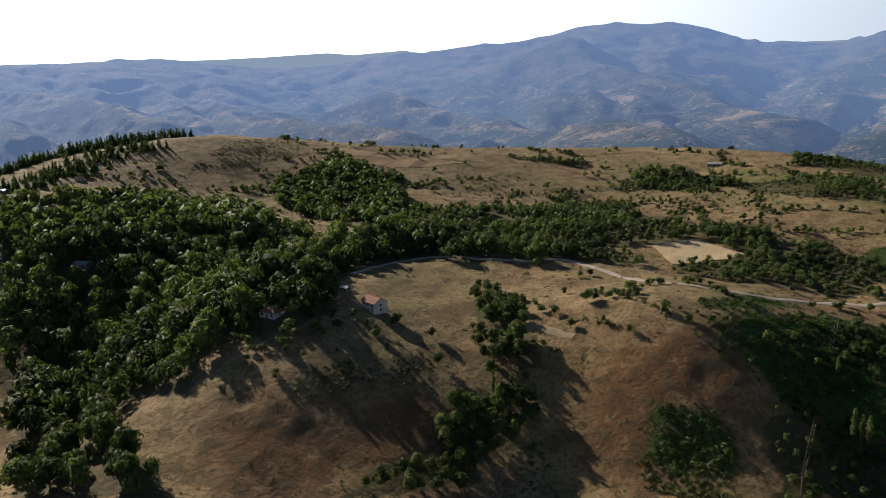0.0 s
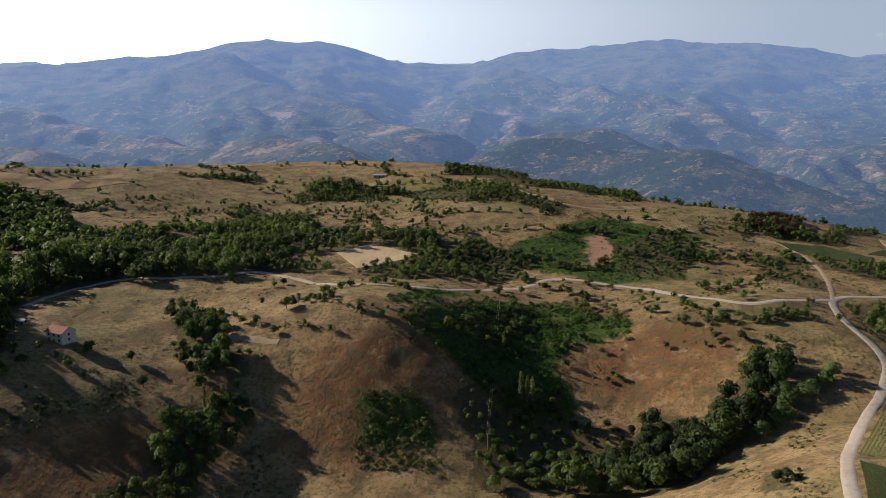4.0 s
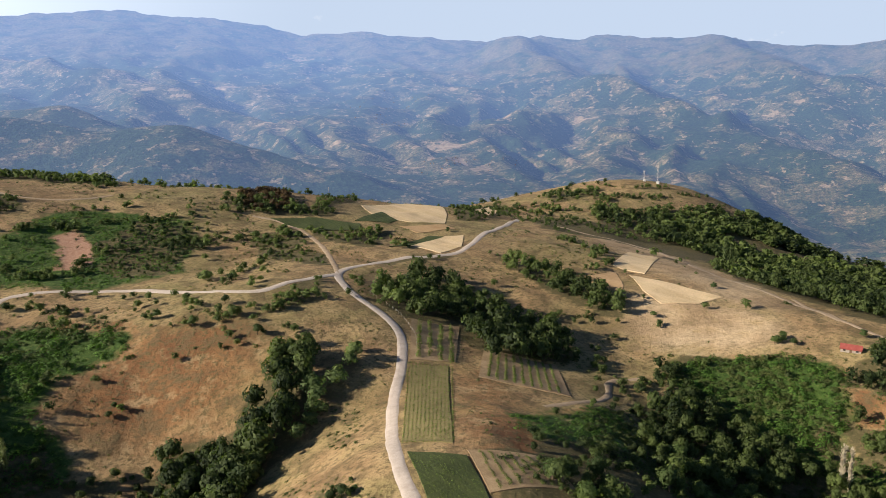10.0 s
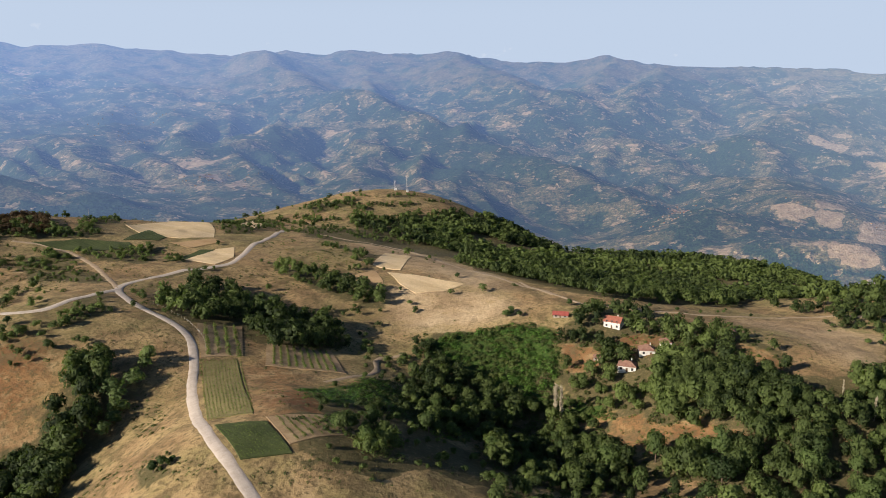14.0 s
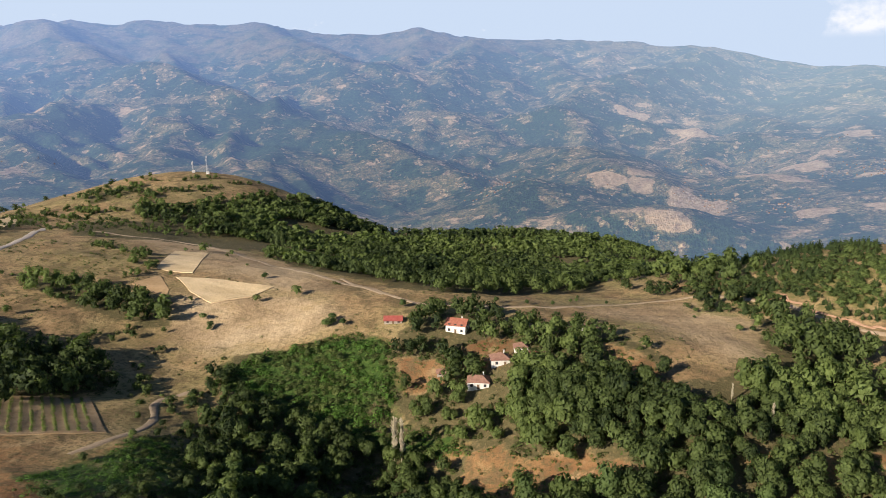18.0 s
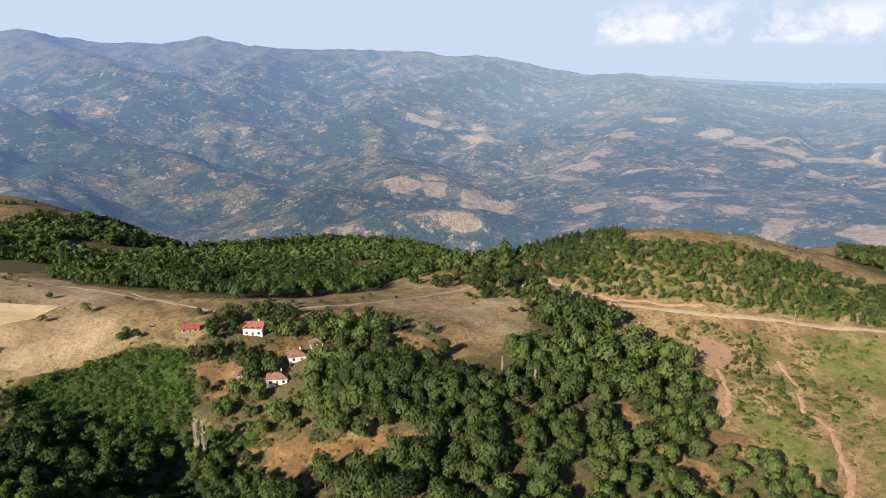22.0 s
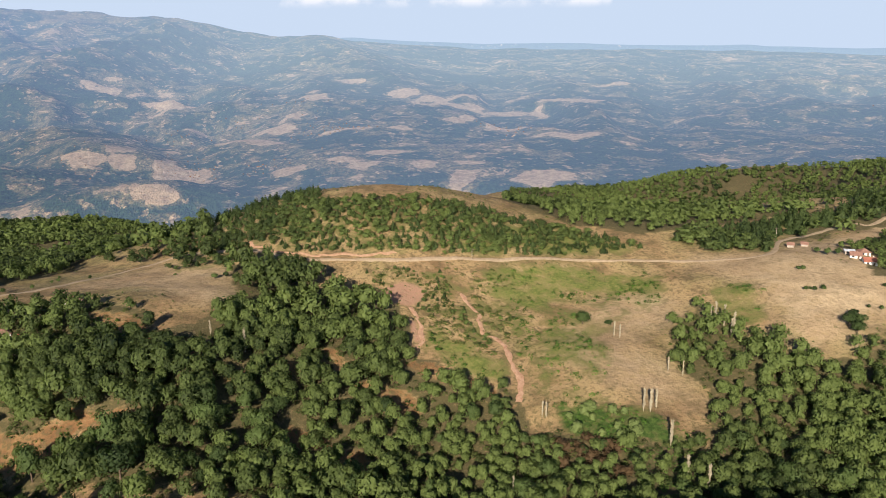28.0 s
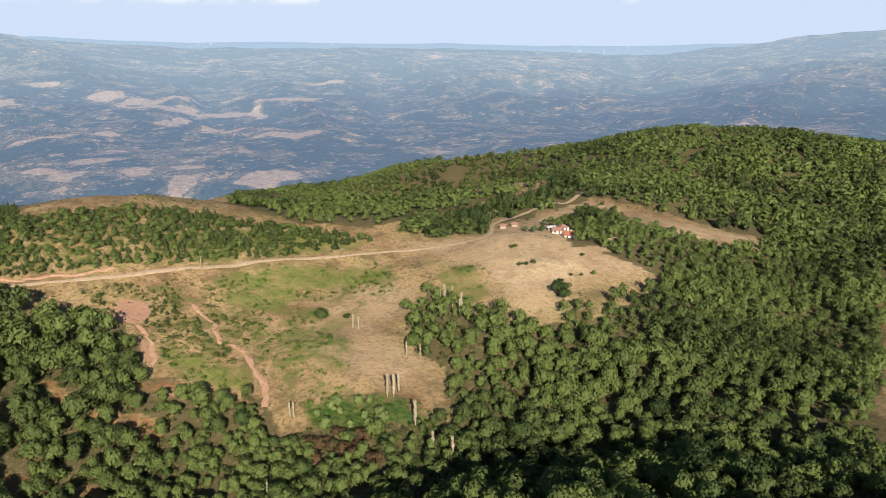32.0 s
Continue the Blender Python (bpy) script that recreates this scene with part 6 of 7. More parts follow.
wood_rows = {"near": [], "mid": [], "far": [], "pine": [], "pine_far": [], "willow": [], "brown": [], "shrub": []}
single_rows = []
taken, fresh = set(), set()
for k, (spacing, height, kind, poly) in enumerate(WOODS):
    x, y = scatter(poly, spacing, 100 + k, 5 if spacing < 9.8 else 45)
    keep = clear_of_roads(x, y, 4.0) & clear_of_houses(x, y) & off_scars(x, y)
    if height >= 3:
        keep &= ~in_clearing(x, y) | (np.random.RandomState(k).uniform(size=len(x)) < 0.05)
    # natural gaps in the stand
    gap = fbm(x / 26, y / 26, 140, 3)
    village = (bearing(x, y) < -45) & (np.hypot(x, y) < 400)
    keep &= gap < np.where(village, 0.72, 0.55 if spacing < 9 else 0.6)
    keep &= (np.hypot(x, y) < 520) | (kind == "pine") | (bearing(x, y) < -92) | (fbm(x / 62, y / 62, 143, 3) < 0.34)
    # the front of each village house stands free
    for hx_, hy_ in [(h_[0], h_[1]) for h_ in HOUSES if h_[3] > 7]:
        hr_ = math.hypot(hx_, hy_)
        keep &= (np.hypot(x - hx_ * (1 - 13 / hr_), y - hy_ * (1 - 13 / hr_)) > 8.5) | (height < 3)
    orchard = (bearing(x, y) < -58) & (bearing(x, y) > -90) & (np.hypot(x, y) < 420) & (np.hypot(x, y) > 285)
    keep &= ~orchard | (fbm(x / 13, y / 13, 147, 2) < 0.36)
    # no tree stands inside another
    if height >= 3:
        cell = 2.1
        for i in np.nonzero(keep)[0]:
            key = (int(x[i] // cell), int(y[i] // cell))
            if any((key[0] + a, key[1] + b) in taken for a, b in ((0, 0), (1, 0), (-1, 0), (0, 1), (0, -1))):
                keep[i] = False
            else:
                fresh.add(key)
        taken |= fresh
        fresh.clear()
    x, y = x[keep], y[keep]
    rng = np.random.RandomState(300 + k)
    r = np.hypot(x, y)
    size = height * rng.uniform(0.62, 1.25, len(x)) * (1 + 0.4 * fbm(x / 40, y / 40, 150, 2))
    # leaf tone raised by bearing; the western rise paints in the sunward haze
    tone_lift = 0.24 * smooth((-100 - bearing(x, y)) / 16) + 0.06 * smooth((-50 - bearing(x, y)) / 14) * (r < 400) + 0.12 * smooth((bearing(x, y) - 18) / 10)
    tone = np.clip(0.5 + tone_lift + 0.75 * fbm(x / 45, y / 45, 160, 2) + rng.uniform(-0.3, 0.3, len(x)), 0, 1)
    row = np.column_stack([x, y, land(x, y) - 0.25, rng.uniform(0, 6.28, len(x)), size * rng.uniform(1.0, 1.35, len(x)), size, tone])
    if kind == "leaf" and height >= 5.5:
        row[:, 5] *= np.where(r < 540, rng.uniform(1.2, 1.5, len(x)), 1.0)
        # the beeches of the southern slope are smaller and slimmer
        young = (bearing(x, y) < -104) & (r < 540)
        row[:, 4] *= np.where(young, 0.8, 1.0)
        row[:, 5] *= np.where(young, 0.78, 1.0)
        # bushes between the stems
        ux, uy = scatter(poly, 4.0, 700 + k, 5)
        under = (bearing(ux, uy) < -45) & (np.hypot(ux, uy) < 390) & (vnoise(ux / 8, uy / 8, 178) > 0.34) & clear_of_roads(ux, uy, 3.0) & clear_of_houses(ux, uy)
        under &= ~in_clearing(ux, uy) | (vnoise(ux / 5, uy / 5, 179) > 0.72)
        ux, uy = ux[under], uy[under]
        us = rng.uniform(1.0, 3.0, len(ux))
        wood_rows["shrub"].append(np.column_stack([ux, uy, land(ux, uy) - 0.2, rng.uniform(0, 6.28, len(ux)), us * rng.uniform(1.0, 1.5, len(ux)), us, rng.uniform(0, 0.75, len(ux))]))
    if kind == "pine":
        broad = (rng.uniform(size=len(x)) < 0.42 + 0.4 * (fbm(x / 30, y / 30, 155, 2) > 0.15)) & (r < 520) & (bearing(x, y) < -60)
        row[broad, 4] *= 1.25
        wood_rows["mid"].append(row[broad])
        row, r = row[~broad], r[~broad]
        wood_rows["pine"].append(row[r < 600])
        wood_rows["pine_far"].append(row[r >= 600])
    elif kind in ("willow", "brown"):
        wood_rows[kind].append(row)
    elif height < 3:
        row[:, 4] *= 1.35
        wood_rows["shrub"].append(row)
    else:
        near = r < 350
        front = near & (r < 300) & (rng.uniform(size=len(x)) < 0.36)
        single_rows.append(row[front])
        wood_rows["near"].append(row[near & ~front])
        wood_rows["mid"].append(row[(r >= 350) & (r < 540)])
        wood_rows["far"].append(row[r >= 540])
# hedges along the old terraces, and lone bushes between them
rng = np.random.RandomState(440)
hb = np.radians(rng.uniform(-64, 50, 60000))
hr = np.sqrt(rng.uniform(330.0 ** 2, 900.0 ** 2, 60000))
hx, hy = -np.sin(hb) * hr, np.cos(hb) * hr
terrace = land(hx, hy) / 9.0 + 0.9 * fbm(hx / 60, hy / 60, 411, 3)
band = np.abs(terrace - np.round(terrace))
grown = fbm(hx / 85, hy / 85, 412, 3)
lone = rng.uniform(size=len(hx))
keep = ((band < 0.055) & (grown > -0.02)) | ((lone < 0.009) & (grown > -0.2))
for _, poly in FIELDS:
    keep &= ~inside(poly, hx, hy)
for kind, poly in WORN:
    if kind == "pale":
        keep &= ~inside(poly, hx, hy) | (lone < 0.006)
hx, hy = hx[keep], hy[keep]
keep = clear_of_roads(hx, hy, 4.0) & clear_of_houses(hx, hy)
hx, hy = hx[keep], hy[keep]
hs_ = rng.uniform(1.5, 4.8, len(hx)) * (1 + 0.5 * (rng.uniform(size=len(hx)) < 0.12))
row = np.column_stack([hx, hy, land(hx, hy) - 0.2, rng.uniform(0, 6.28, len(hx)), hs_ * rng.uniform(1.0, 1.4, len(hx)), hs_, rng.uniform(0.1, 0.9, len(hx))])
wood_rows["shrub"].append(row[hs_ < 3.3])
wood_rows["mid"].append(row[(hs_ >= 3.3) & (np.hypot(hx, hy) < 540)])
wood_rows["far"].append(row[(hs_ >= 3.3) & (np.hypot(hx, hy) >= 540)])
singles = np.concatenate(single_rows)
singles = singles[np.random.RandomState(77).permutation(len(singles))]
wood_rows["near"].append(singles[230:])
singles = singles[:230]
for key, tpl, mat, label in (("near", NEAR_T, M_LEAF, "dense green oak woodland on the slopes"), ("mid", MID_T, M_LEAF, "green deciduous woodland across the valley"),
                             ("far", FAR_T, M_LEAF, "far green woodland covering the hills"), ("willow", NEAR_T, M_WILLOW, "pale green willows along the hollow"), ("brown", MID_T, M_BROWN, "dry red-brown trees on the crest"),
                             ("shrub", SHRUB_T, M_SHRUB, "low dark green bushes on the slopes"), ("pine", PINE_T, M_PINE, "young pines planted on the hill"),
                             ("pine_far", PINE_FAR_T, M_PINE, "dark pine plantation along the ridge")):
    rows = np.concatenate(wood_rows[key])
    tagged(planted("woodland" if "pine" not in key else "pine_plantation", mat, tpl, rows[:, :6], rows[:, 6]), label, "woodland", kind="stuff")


# single trees, each a thing with its trunk and crown
def trunk_mesh(name, top, base_r, limbs, seed, mat):
    """Tapered trunk with limbs, for a tree of height 1."""
    rng = np.random.RandomState(seed)
    bm = bmesh.new()

    def limb(path, r0, r1, sides=6):
        rings = []
        for i, p in enumerate(path):
            r_ = r0 + (r1 - r0) * i / (len(path) - 1)
            rings.append([bm.verts.new((p[0] + r_ * math.cos(2 * math.pi * j / sides), p[1] + r_ * math.sin(2 * math.pi * j / sides), p[2])) for j in range(sides)])
        for a, b in zip(rings, rings[1:]):
            for j in range(sides):
                bm.faces.new((a[j], a[(j + 1) % sides], b[(j + 1) % sides], b[j]))
        bm.faces.new(rings[-1])

    limb([(0, 0, -0.04), (0, 0, 0.02), (0.01, 0, top * 0.5), (0.015, 0.01, top)], base_r, base_r * 0.45, 8)
    for k in range(limbs):
        a = 2 * math.pi * k / max(limbs, 1) + rng.uniform(-0.4, 0.4)
        z0 = top * rng.uniform(0.45, 0.9)
        ln = rng.uniform(0.18, 0.30)
        limb([(0.01, 0, z0), (ln * 0.5 * math.cos(a), ln * 0.5 * math.sin(a), z0 + ln * 0.5), (ln * math.cos(a), ln * math.sin(a), z0 + ln * 0.8)], base_r * 0.45, base_r * 0.12, 5)
    me = bpy.data.meshes.new(name)
    bm.to_mesh(me)
    bm.free()
    me.materials.append(mat)
    return me


def part(name, me, parent, label=""):
    ob = new(name, me)
    ob.parent = parent
    return tagged(ob, label)


def crown_mesh(name, crown, mat):
    tris, nrm = crown
    return quad_mesh(name, tris.reshape(-1, 3), np.arange(tris.shape[0] * 3).reshape(-1, 3), mat, False, nrm.reshape(-1, 3))


def tree_model(name, crown, trunk, label, category, group):
    base = new(name)
    base.empty_display_size = 0.2
    part("trunk", trunk, base)
    part("crown", crown, base)
    return tagged(base, label, category, group)


OAKS = [tree_model("oak_tree", crown_mesh("oak_crown", leafy_crown(s, 760, w, l, 0.105, 16), M_LEAF_OB), trunk_mesh("oak_trunk", 0.5, 0.035, 5, s, M_BARK),
                   "round leafy green tree on the hillside", "tree", "deciduous trees") for s, w, l in ((41, 0.9, 0.16), (42, 0.78, 0.12), (43, 0.98, 0.2), (44, 0.82, 0.1))]
POPLAR = tree_model("poplar_tree", crown_mesh("poplar_crown", poplar_crown(51, 420), M_POPLAR), trunk_mesh("poplar_trunk", 0.7, 0.018, 0, 51, M_BARK),
                    "tall slender poplar with grey-green leaves", "poplar", "poplars")


def place(model, x, y, height, width, turn, used):
    m = pose(x, y, land_at(x, y) - 0.2, 0, 0, turn)
    ob = model if model not in used else copy_thing(model, m)
    used.add(model)
    ob.matrix_basis = m @ Matrix.Diagonal((width, width, height, 1))
    return ob


used = set()
rng = np.random.RandomState(900)
for row in singles:
    place(OAKS[rng.randint(4)], float(row[0]), float(row[1]), float(row[5]), float(row[4]), float(np.degrees(row[3])), used)
for x, y, h in TREES_A + TREES_B + TREES_C + TREES_D:
    place(OAKS[rng.randint(4)], x, y, h, h * rng.uniform(0.95, 1.2), rng.uniform(0, 360), used)
for x, y, h in POPLARS:
    place(POPLAR, x, y, h, h * rng.uniform(0.8, 1.1), rng.uniform(0, 360), used)


# half-bare poplars: a pale stem with steep thin branches
def bare_mesh(seed):
    rng_ = np.random.RandomState(seed)
    bm = bmesh.new()

    def rod(a, b, r0, r1, sides=4):
        lo = [bm.verts.new((a[0] + r0 * math.cos(2 * math.pi * j / sides), a[1] + r0 * math.sin(2 * math.pi * j / sides), a[2])) for j in range(sides)]
        hi = [bm.verts.new((b[0] + r1 * math.cos(2 * math.pi * j / sides), b[1] + r1 * math.sin(2 * math.pi * j / sides), b[2])) for j in range(sides)]
        for j in range(sides):
            bm.faces.new((lo[j], lo[(j + 1) % sides], hi[(j + 1) % sides], hi[j]))
    for k in range(140):
        a = rng_.uniform(0, 6.28)
        z0 = rng_.uniform(0.10, 0.86)
        ln = rng_.uniform(0.07, 0.17) * (1.1 - z0 * 0.6)
        out = rng_.uniform(0.015, 0.065)
        rod((0, 0, z0), (out * math.cos(a), out * math.sin(a), z0 + ln), 0.012, 0.006)
    me = bpy.data.meshes.new("bare_branches")
    bm.to_mesh(me)
    bm.free()
    me.materials.append(M_BARE)
    return me


BARE = [tree_model("bare_poplar", bare_mesh(s), trunk_mesh("bare_trunk", 0.97, 0.015, 0, s, M_BARE), "thin half-dead poplar with pale bare branches", "poplar", "bare poplars") for s in (61, 62)]
for x, y, h in BARE_POPLARS:
    place(BARE[rng.randint(2)], x, y, h, h * rng.uniform(0.9, 1.25), rng.uniform(0, 360), used)


# ---- bracken, bushes and dry tufts ----
CLUMPS = [clump(s, 40, 0.26) for s in (71, 72, 73)]
SCRUB_T = [clump(s, 18, 0.42) for s in (74, 75, 79)]
TUFTS = [clump(s, 9, 0.62) for s in (76, 77, 78)]
rows = []
for k, (strength, poly) in enumerate(LUSH):
    sp = 2.3 if strength >= 0.8 else 4.6
    far_off = np.hypot(*np.mean(np.array(poly, dtype=float), axis=0))
    sp *= max(1.0, far_off / 420)
    x, y = scatter(poly, sp, 500 + k, 7)
    ok = clear_of_roads(x, y, 3.0) & off_scars(x, y) & (vnoise(x / 9, y / 9, 170) + (0.3 if strength >= 0.8 else 0.0) * strength > 0.5)
    x, y = x[ok], y[ok]
    rng = np.random.RandomState(520 + k)
    s = min(sp, 3.2) * rng.uniform(0.4, 1.2, len(x))
    if strength == 1.0:
        s = s * np.where(vnoise(x / 6, y / 6, 174) > 0.56, 2.0, 1.0)
    rows.append(np.column_stack([x, y, land(x, y) - 0.15, rng.uniform(0, 6.28, len(x)), s, s * rng.uniform(0.5, 1.0, len(x)), rng.uniform(0, 1, len(x))]))
for k, poly in enumerate(CLEARINGS[:12]):
    x, y = scatter(poly, 3.4, 560 + k, 4)
    ok = vnoise(x / 7, y / 7, 172) > 0.5
    x, y = x[ok], y[ok]
    rng = np.random.RandomState(580 + k)
    s = rng.uniform(0.8, 2.8, len(x))
    rows.append(np.column_stack([x, y, land(x, y) - 0.15, rng.uniform(0, 6.28, len(x)), s, s * rng.uniform(0.5, 0.9, len(x)), rng.uniform(0, 0.7, len(x))]))
rows = np.concatenate(rows)
tagged(planted("bracken", M_BRACKEN, CLUMPS, rows[:, :6], rows[:, 6]), "bright green bracken and low bushes", "bracken", kind="stuff")


def wild(count, lo, hi, seed):
    """Places all over the open hillside, in drifts."""
    rng_ = np.random.RandomState(seed)
    b = np.radians(rng_.uniform(-160, 56, count))
    r = np.sqrt(rng_.uniform(lo ** 2, hi ** 2, count))
    x, y = -np.sin(b) * r, np.cos(b) * r
    ok = (vnoise(x / 30, y / 30, 180) + 0.5 * vnoise(x / 8, y / 8, 181) > 0.82) & clear_of_roads(x, y, 3.2)
    for _, poly in FIELDS:
        ok &= ~inside(poly, x, y)
    for kind, poly in WORN:
        if kind == "pale":
            ok &= ~inside(poly, x, y) | (rng_.uniform(size=count) < 0.15)
    return x[ok], y[ok], rng_


for seed, count, hi, s0, s1, mat, tpl, name, label in ((601, 34000, 560, 0.45, 1.2, M_TUFT, TUFTS, "dry_grass", "tufts of dry brown grass and thistle"),
                                                       (602, 24000, 760, 0.7, 2.2, M_SHRUB, SCRUB_T, "scrub", "small scattered green scrub bushes")):
    x, y, rng = wild(count, 190, hi, seed)
    s = rng.uniform(s0, s1, len(x)) * np.clip(np.hypot(x, y) / 420, 0.8, 1.5)
    rows = np.column_stack([x, y, land(x, y) - 0.1, rng.uniform(0, 6.28, len(x)), s, s * rng.uniform(0.5, 0.9, len(x)), rng.uniform(0, 0.8, len(x))])
    tagged(planted(name, mat, tpl, rows[:, :6], rows[:, 6]), label, "scrub", kind="stuff")


# vine and crop rows
def row_of_plants(a, b, spacing, width, height, seed):
    a, b = np.array(a), np.array(b)
    n = max(2, int(np.linalg.norm(b - a) / spacing))
    rng_ = np.random.RandomState(seed)
    u = (np.arange(n) + rng_.uniform(-0.3, 0.3, n)) / n
    p = a + (b - a) * u[:, None] + rng_.normal(scale=0.15, size=(n, 2))
    keep = rng_.uniform(size=n) > 0.08
    p = p[keep]
    s = rng_.uniform(0.7, 1.2, len(p))
    rws = np.column_stack([p, land(p[:, 0], p[:, 1]) + 0.15, rng_.uniform(0, 6.28, len(p)), s * width, s * height, rng_.uniform(0.2, 0.9, len(p))])
    return rws


vines, crops = [], []
for k, (tl, tr, br_, bl, n_rows, gap, wide, tall) in enumerate(VINE_BLOCKS):
    for i in range(n_rows):
        u = (i + 0.5) / n_rows
        top = tuple(p + (q - p) * u for p, q in zip(tl, tr))
        end = tuple(p + (q - p) * u for p, q in zip(bl, br_))
        vines.append(row_of_plants(top, end, gap, wide, tall, 700 + 20 * k + i))
for k, (x0, y0, x1, y1) in enumerate(CROP_ROWS):
    crops.append(row_of_plants((x0, y0), (x1, y1), 0.9, 0.95, 0.7, 750 + k))
for name, label, category, rws in (("vineyard", "rows of leafy green vines on bare soil", "vines", vines), ("vegetable_crop", "rows of low green vegetables", "crop", crops)):
    rws = np.concatenate(rws)
    tagged(planted(name, M_VINE, CLUMPS, rws[:, :6], rws[:, 6]), label, category, kind="stuff")


# ---- far villages: small houses, too far off to count ----
rng = np.random.RandomState(820)
fv, ff = [], []
for vx, vy in FAR_VILLAGES:
    n = rng.randint(14, 26)
    r = math.hypot(vx, vy)
    along, out_ = np.array([vy, -vx]) / r, np.array([vx, vy]) / r
    for _ in range(n):
        p = np.array([vx, vy]) + along * rng.normal(scale=0.022 * r) + out_ * rng.normal(scale=0.03 * r)
        pr = math.hypot(*p)
        if pr < NEAR_END + 20 or pr > 4500:
            continue
        z = land_at(p[0], p[1])
        w, d, h, t = rng.uniform(0.9, 1.9), rng.uniform(0.8, 1.4), rng.uniform(0.9, 1.7), rng.uniform(0, 3.14)
        c, s = math.cos(t), math.sin(t)
        o = len(fv)
        for zz, k in ((-4, 1), (h, 1)):
            for sx, sy in ((-1, -1), (1, -1), (1, 1), (-1, 1)):
                fv.append((p[0] + (c * sx * w - s * sy * d) * k, p[1] + (s * sx * w + c * sy * d) * k, z + zz))
        for sx in (-1, 1):
            fv.append((p[0] + c * sx * w, p[1] + s * sx * w, z + h + 1.6))
        for q, m in (((0, 1, 5, 4), 0), ((1, 2, 6, 5), 0), ((2, 3, 7, 6), 0), ((3, 0, 4, 7), 0), ((4, 5, 9, 8), 1), ((6, 7, 8, 9), 1)):
            ff.append((tuple(o + i for i in q), m))
me = bpy.data.meshes.new("far_village")
me.from_pydata(fv, [], [f for f, _ in ff])
me.materials.append(M_FAR_WALL)
me.materials.append(M_OLD_TILE)
me.polygons.foreach_set("material_index", [m for _, m in ff])
tagged(new("far_village", me), "scattered white houses in the far valley", "village", kind="stuff")


# ---- houses ----
def box(bm, x0, x1, y0, y1, z0, z1):
    v = [bm.verts.new(c) for c in ((x0, y0, z0), (x1, y0, z0), (x1, y1, z0), (x0, y1, z0), (x0, y0, z1), (x1, y0, z1), (x1, y1, z1), (x0, y1, z1))]
    for f in ((3, 2, 1, 0), (4, 5, 6, 7), (0, 1, 5, 4), (1, 2, 6, 5), (2, 3, 7, 6), (3, 0, 4, 7)):
        bm.faces.new([v[i] for i in f])


def solid(name, parent, mat, build, label=""):
    bm = bmesh.new()
    build(bm)
    me = bpy.data.meshes.new(name)
    bm.to_mesh(me)
    bm.free()
    me.materials.append(mat)
    return part(name, me, parent, label)


ROOF_MAT = {"tile": M_TILE, "old_tile": M_OLD_TILE, "red_sheet": M_RED_SHEET, "tin": M_TIN}
ROOF_WORD = {"tile": "red tile roof", "old_tile": "weathered brown tile roof", "red_sheet": "bright red sheet roof", "tin": "pale tin roof"}


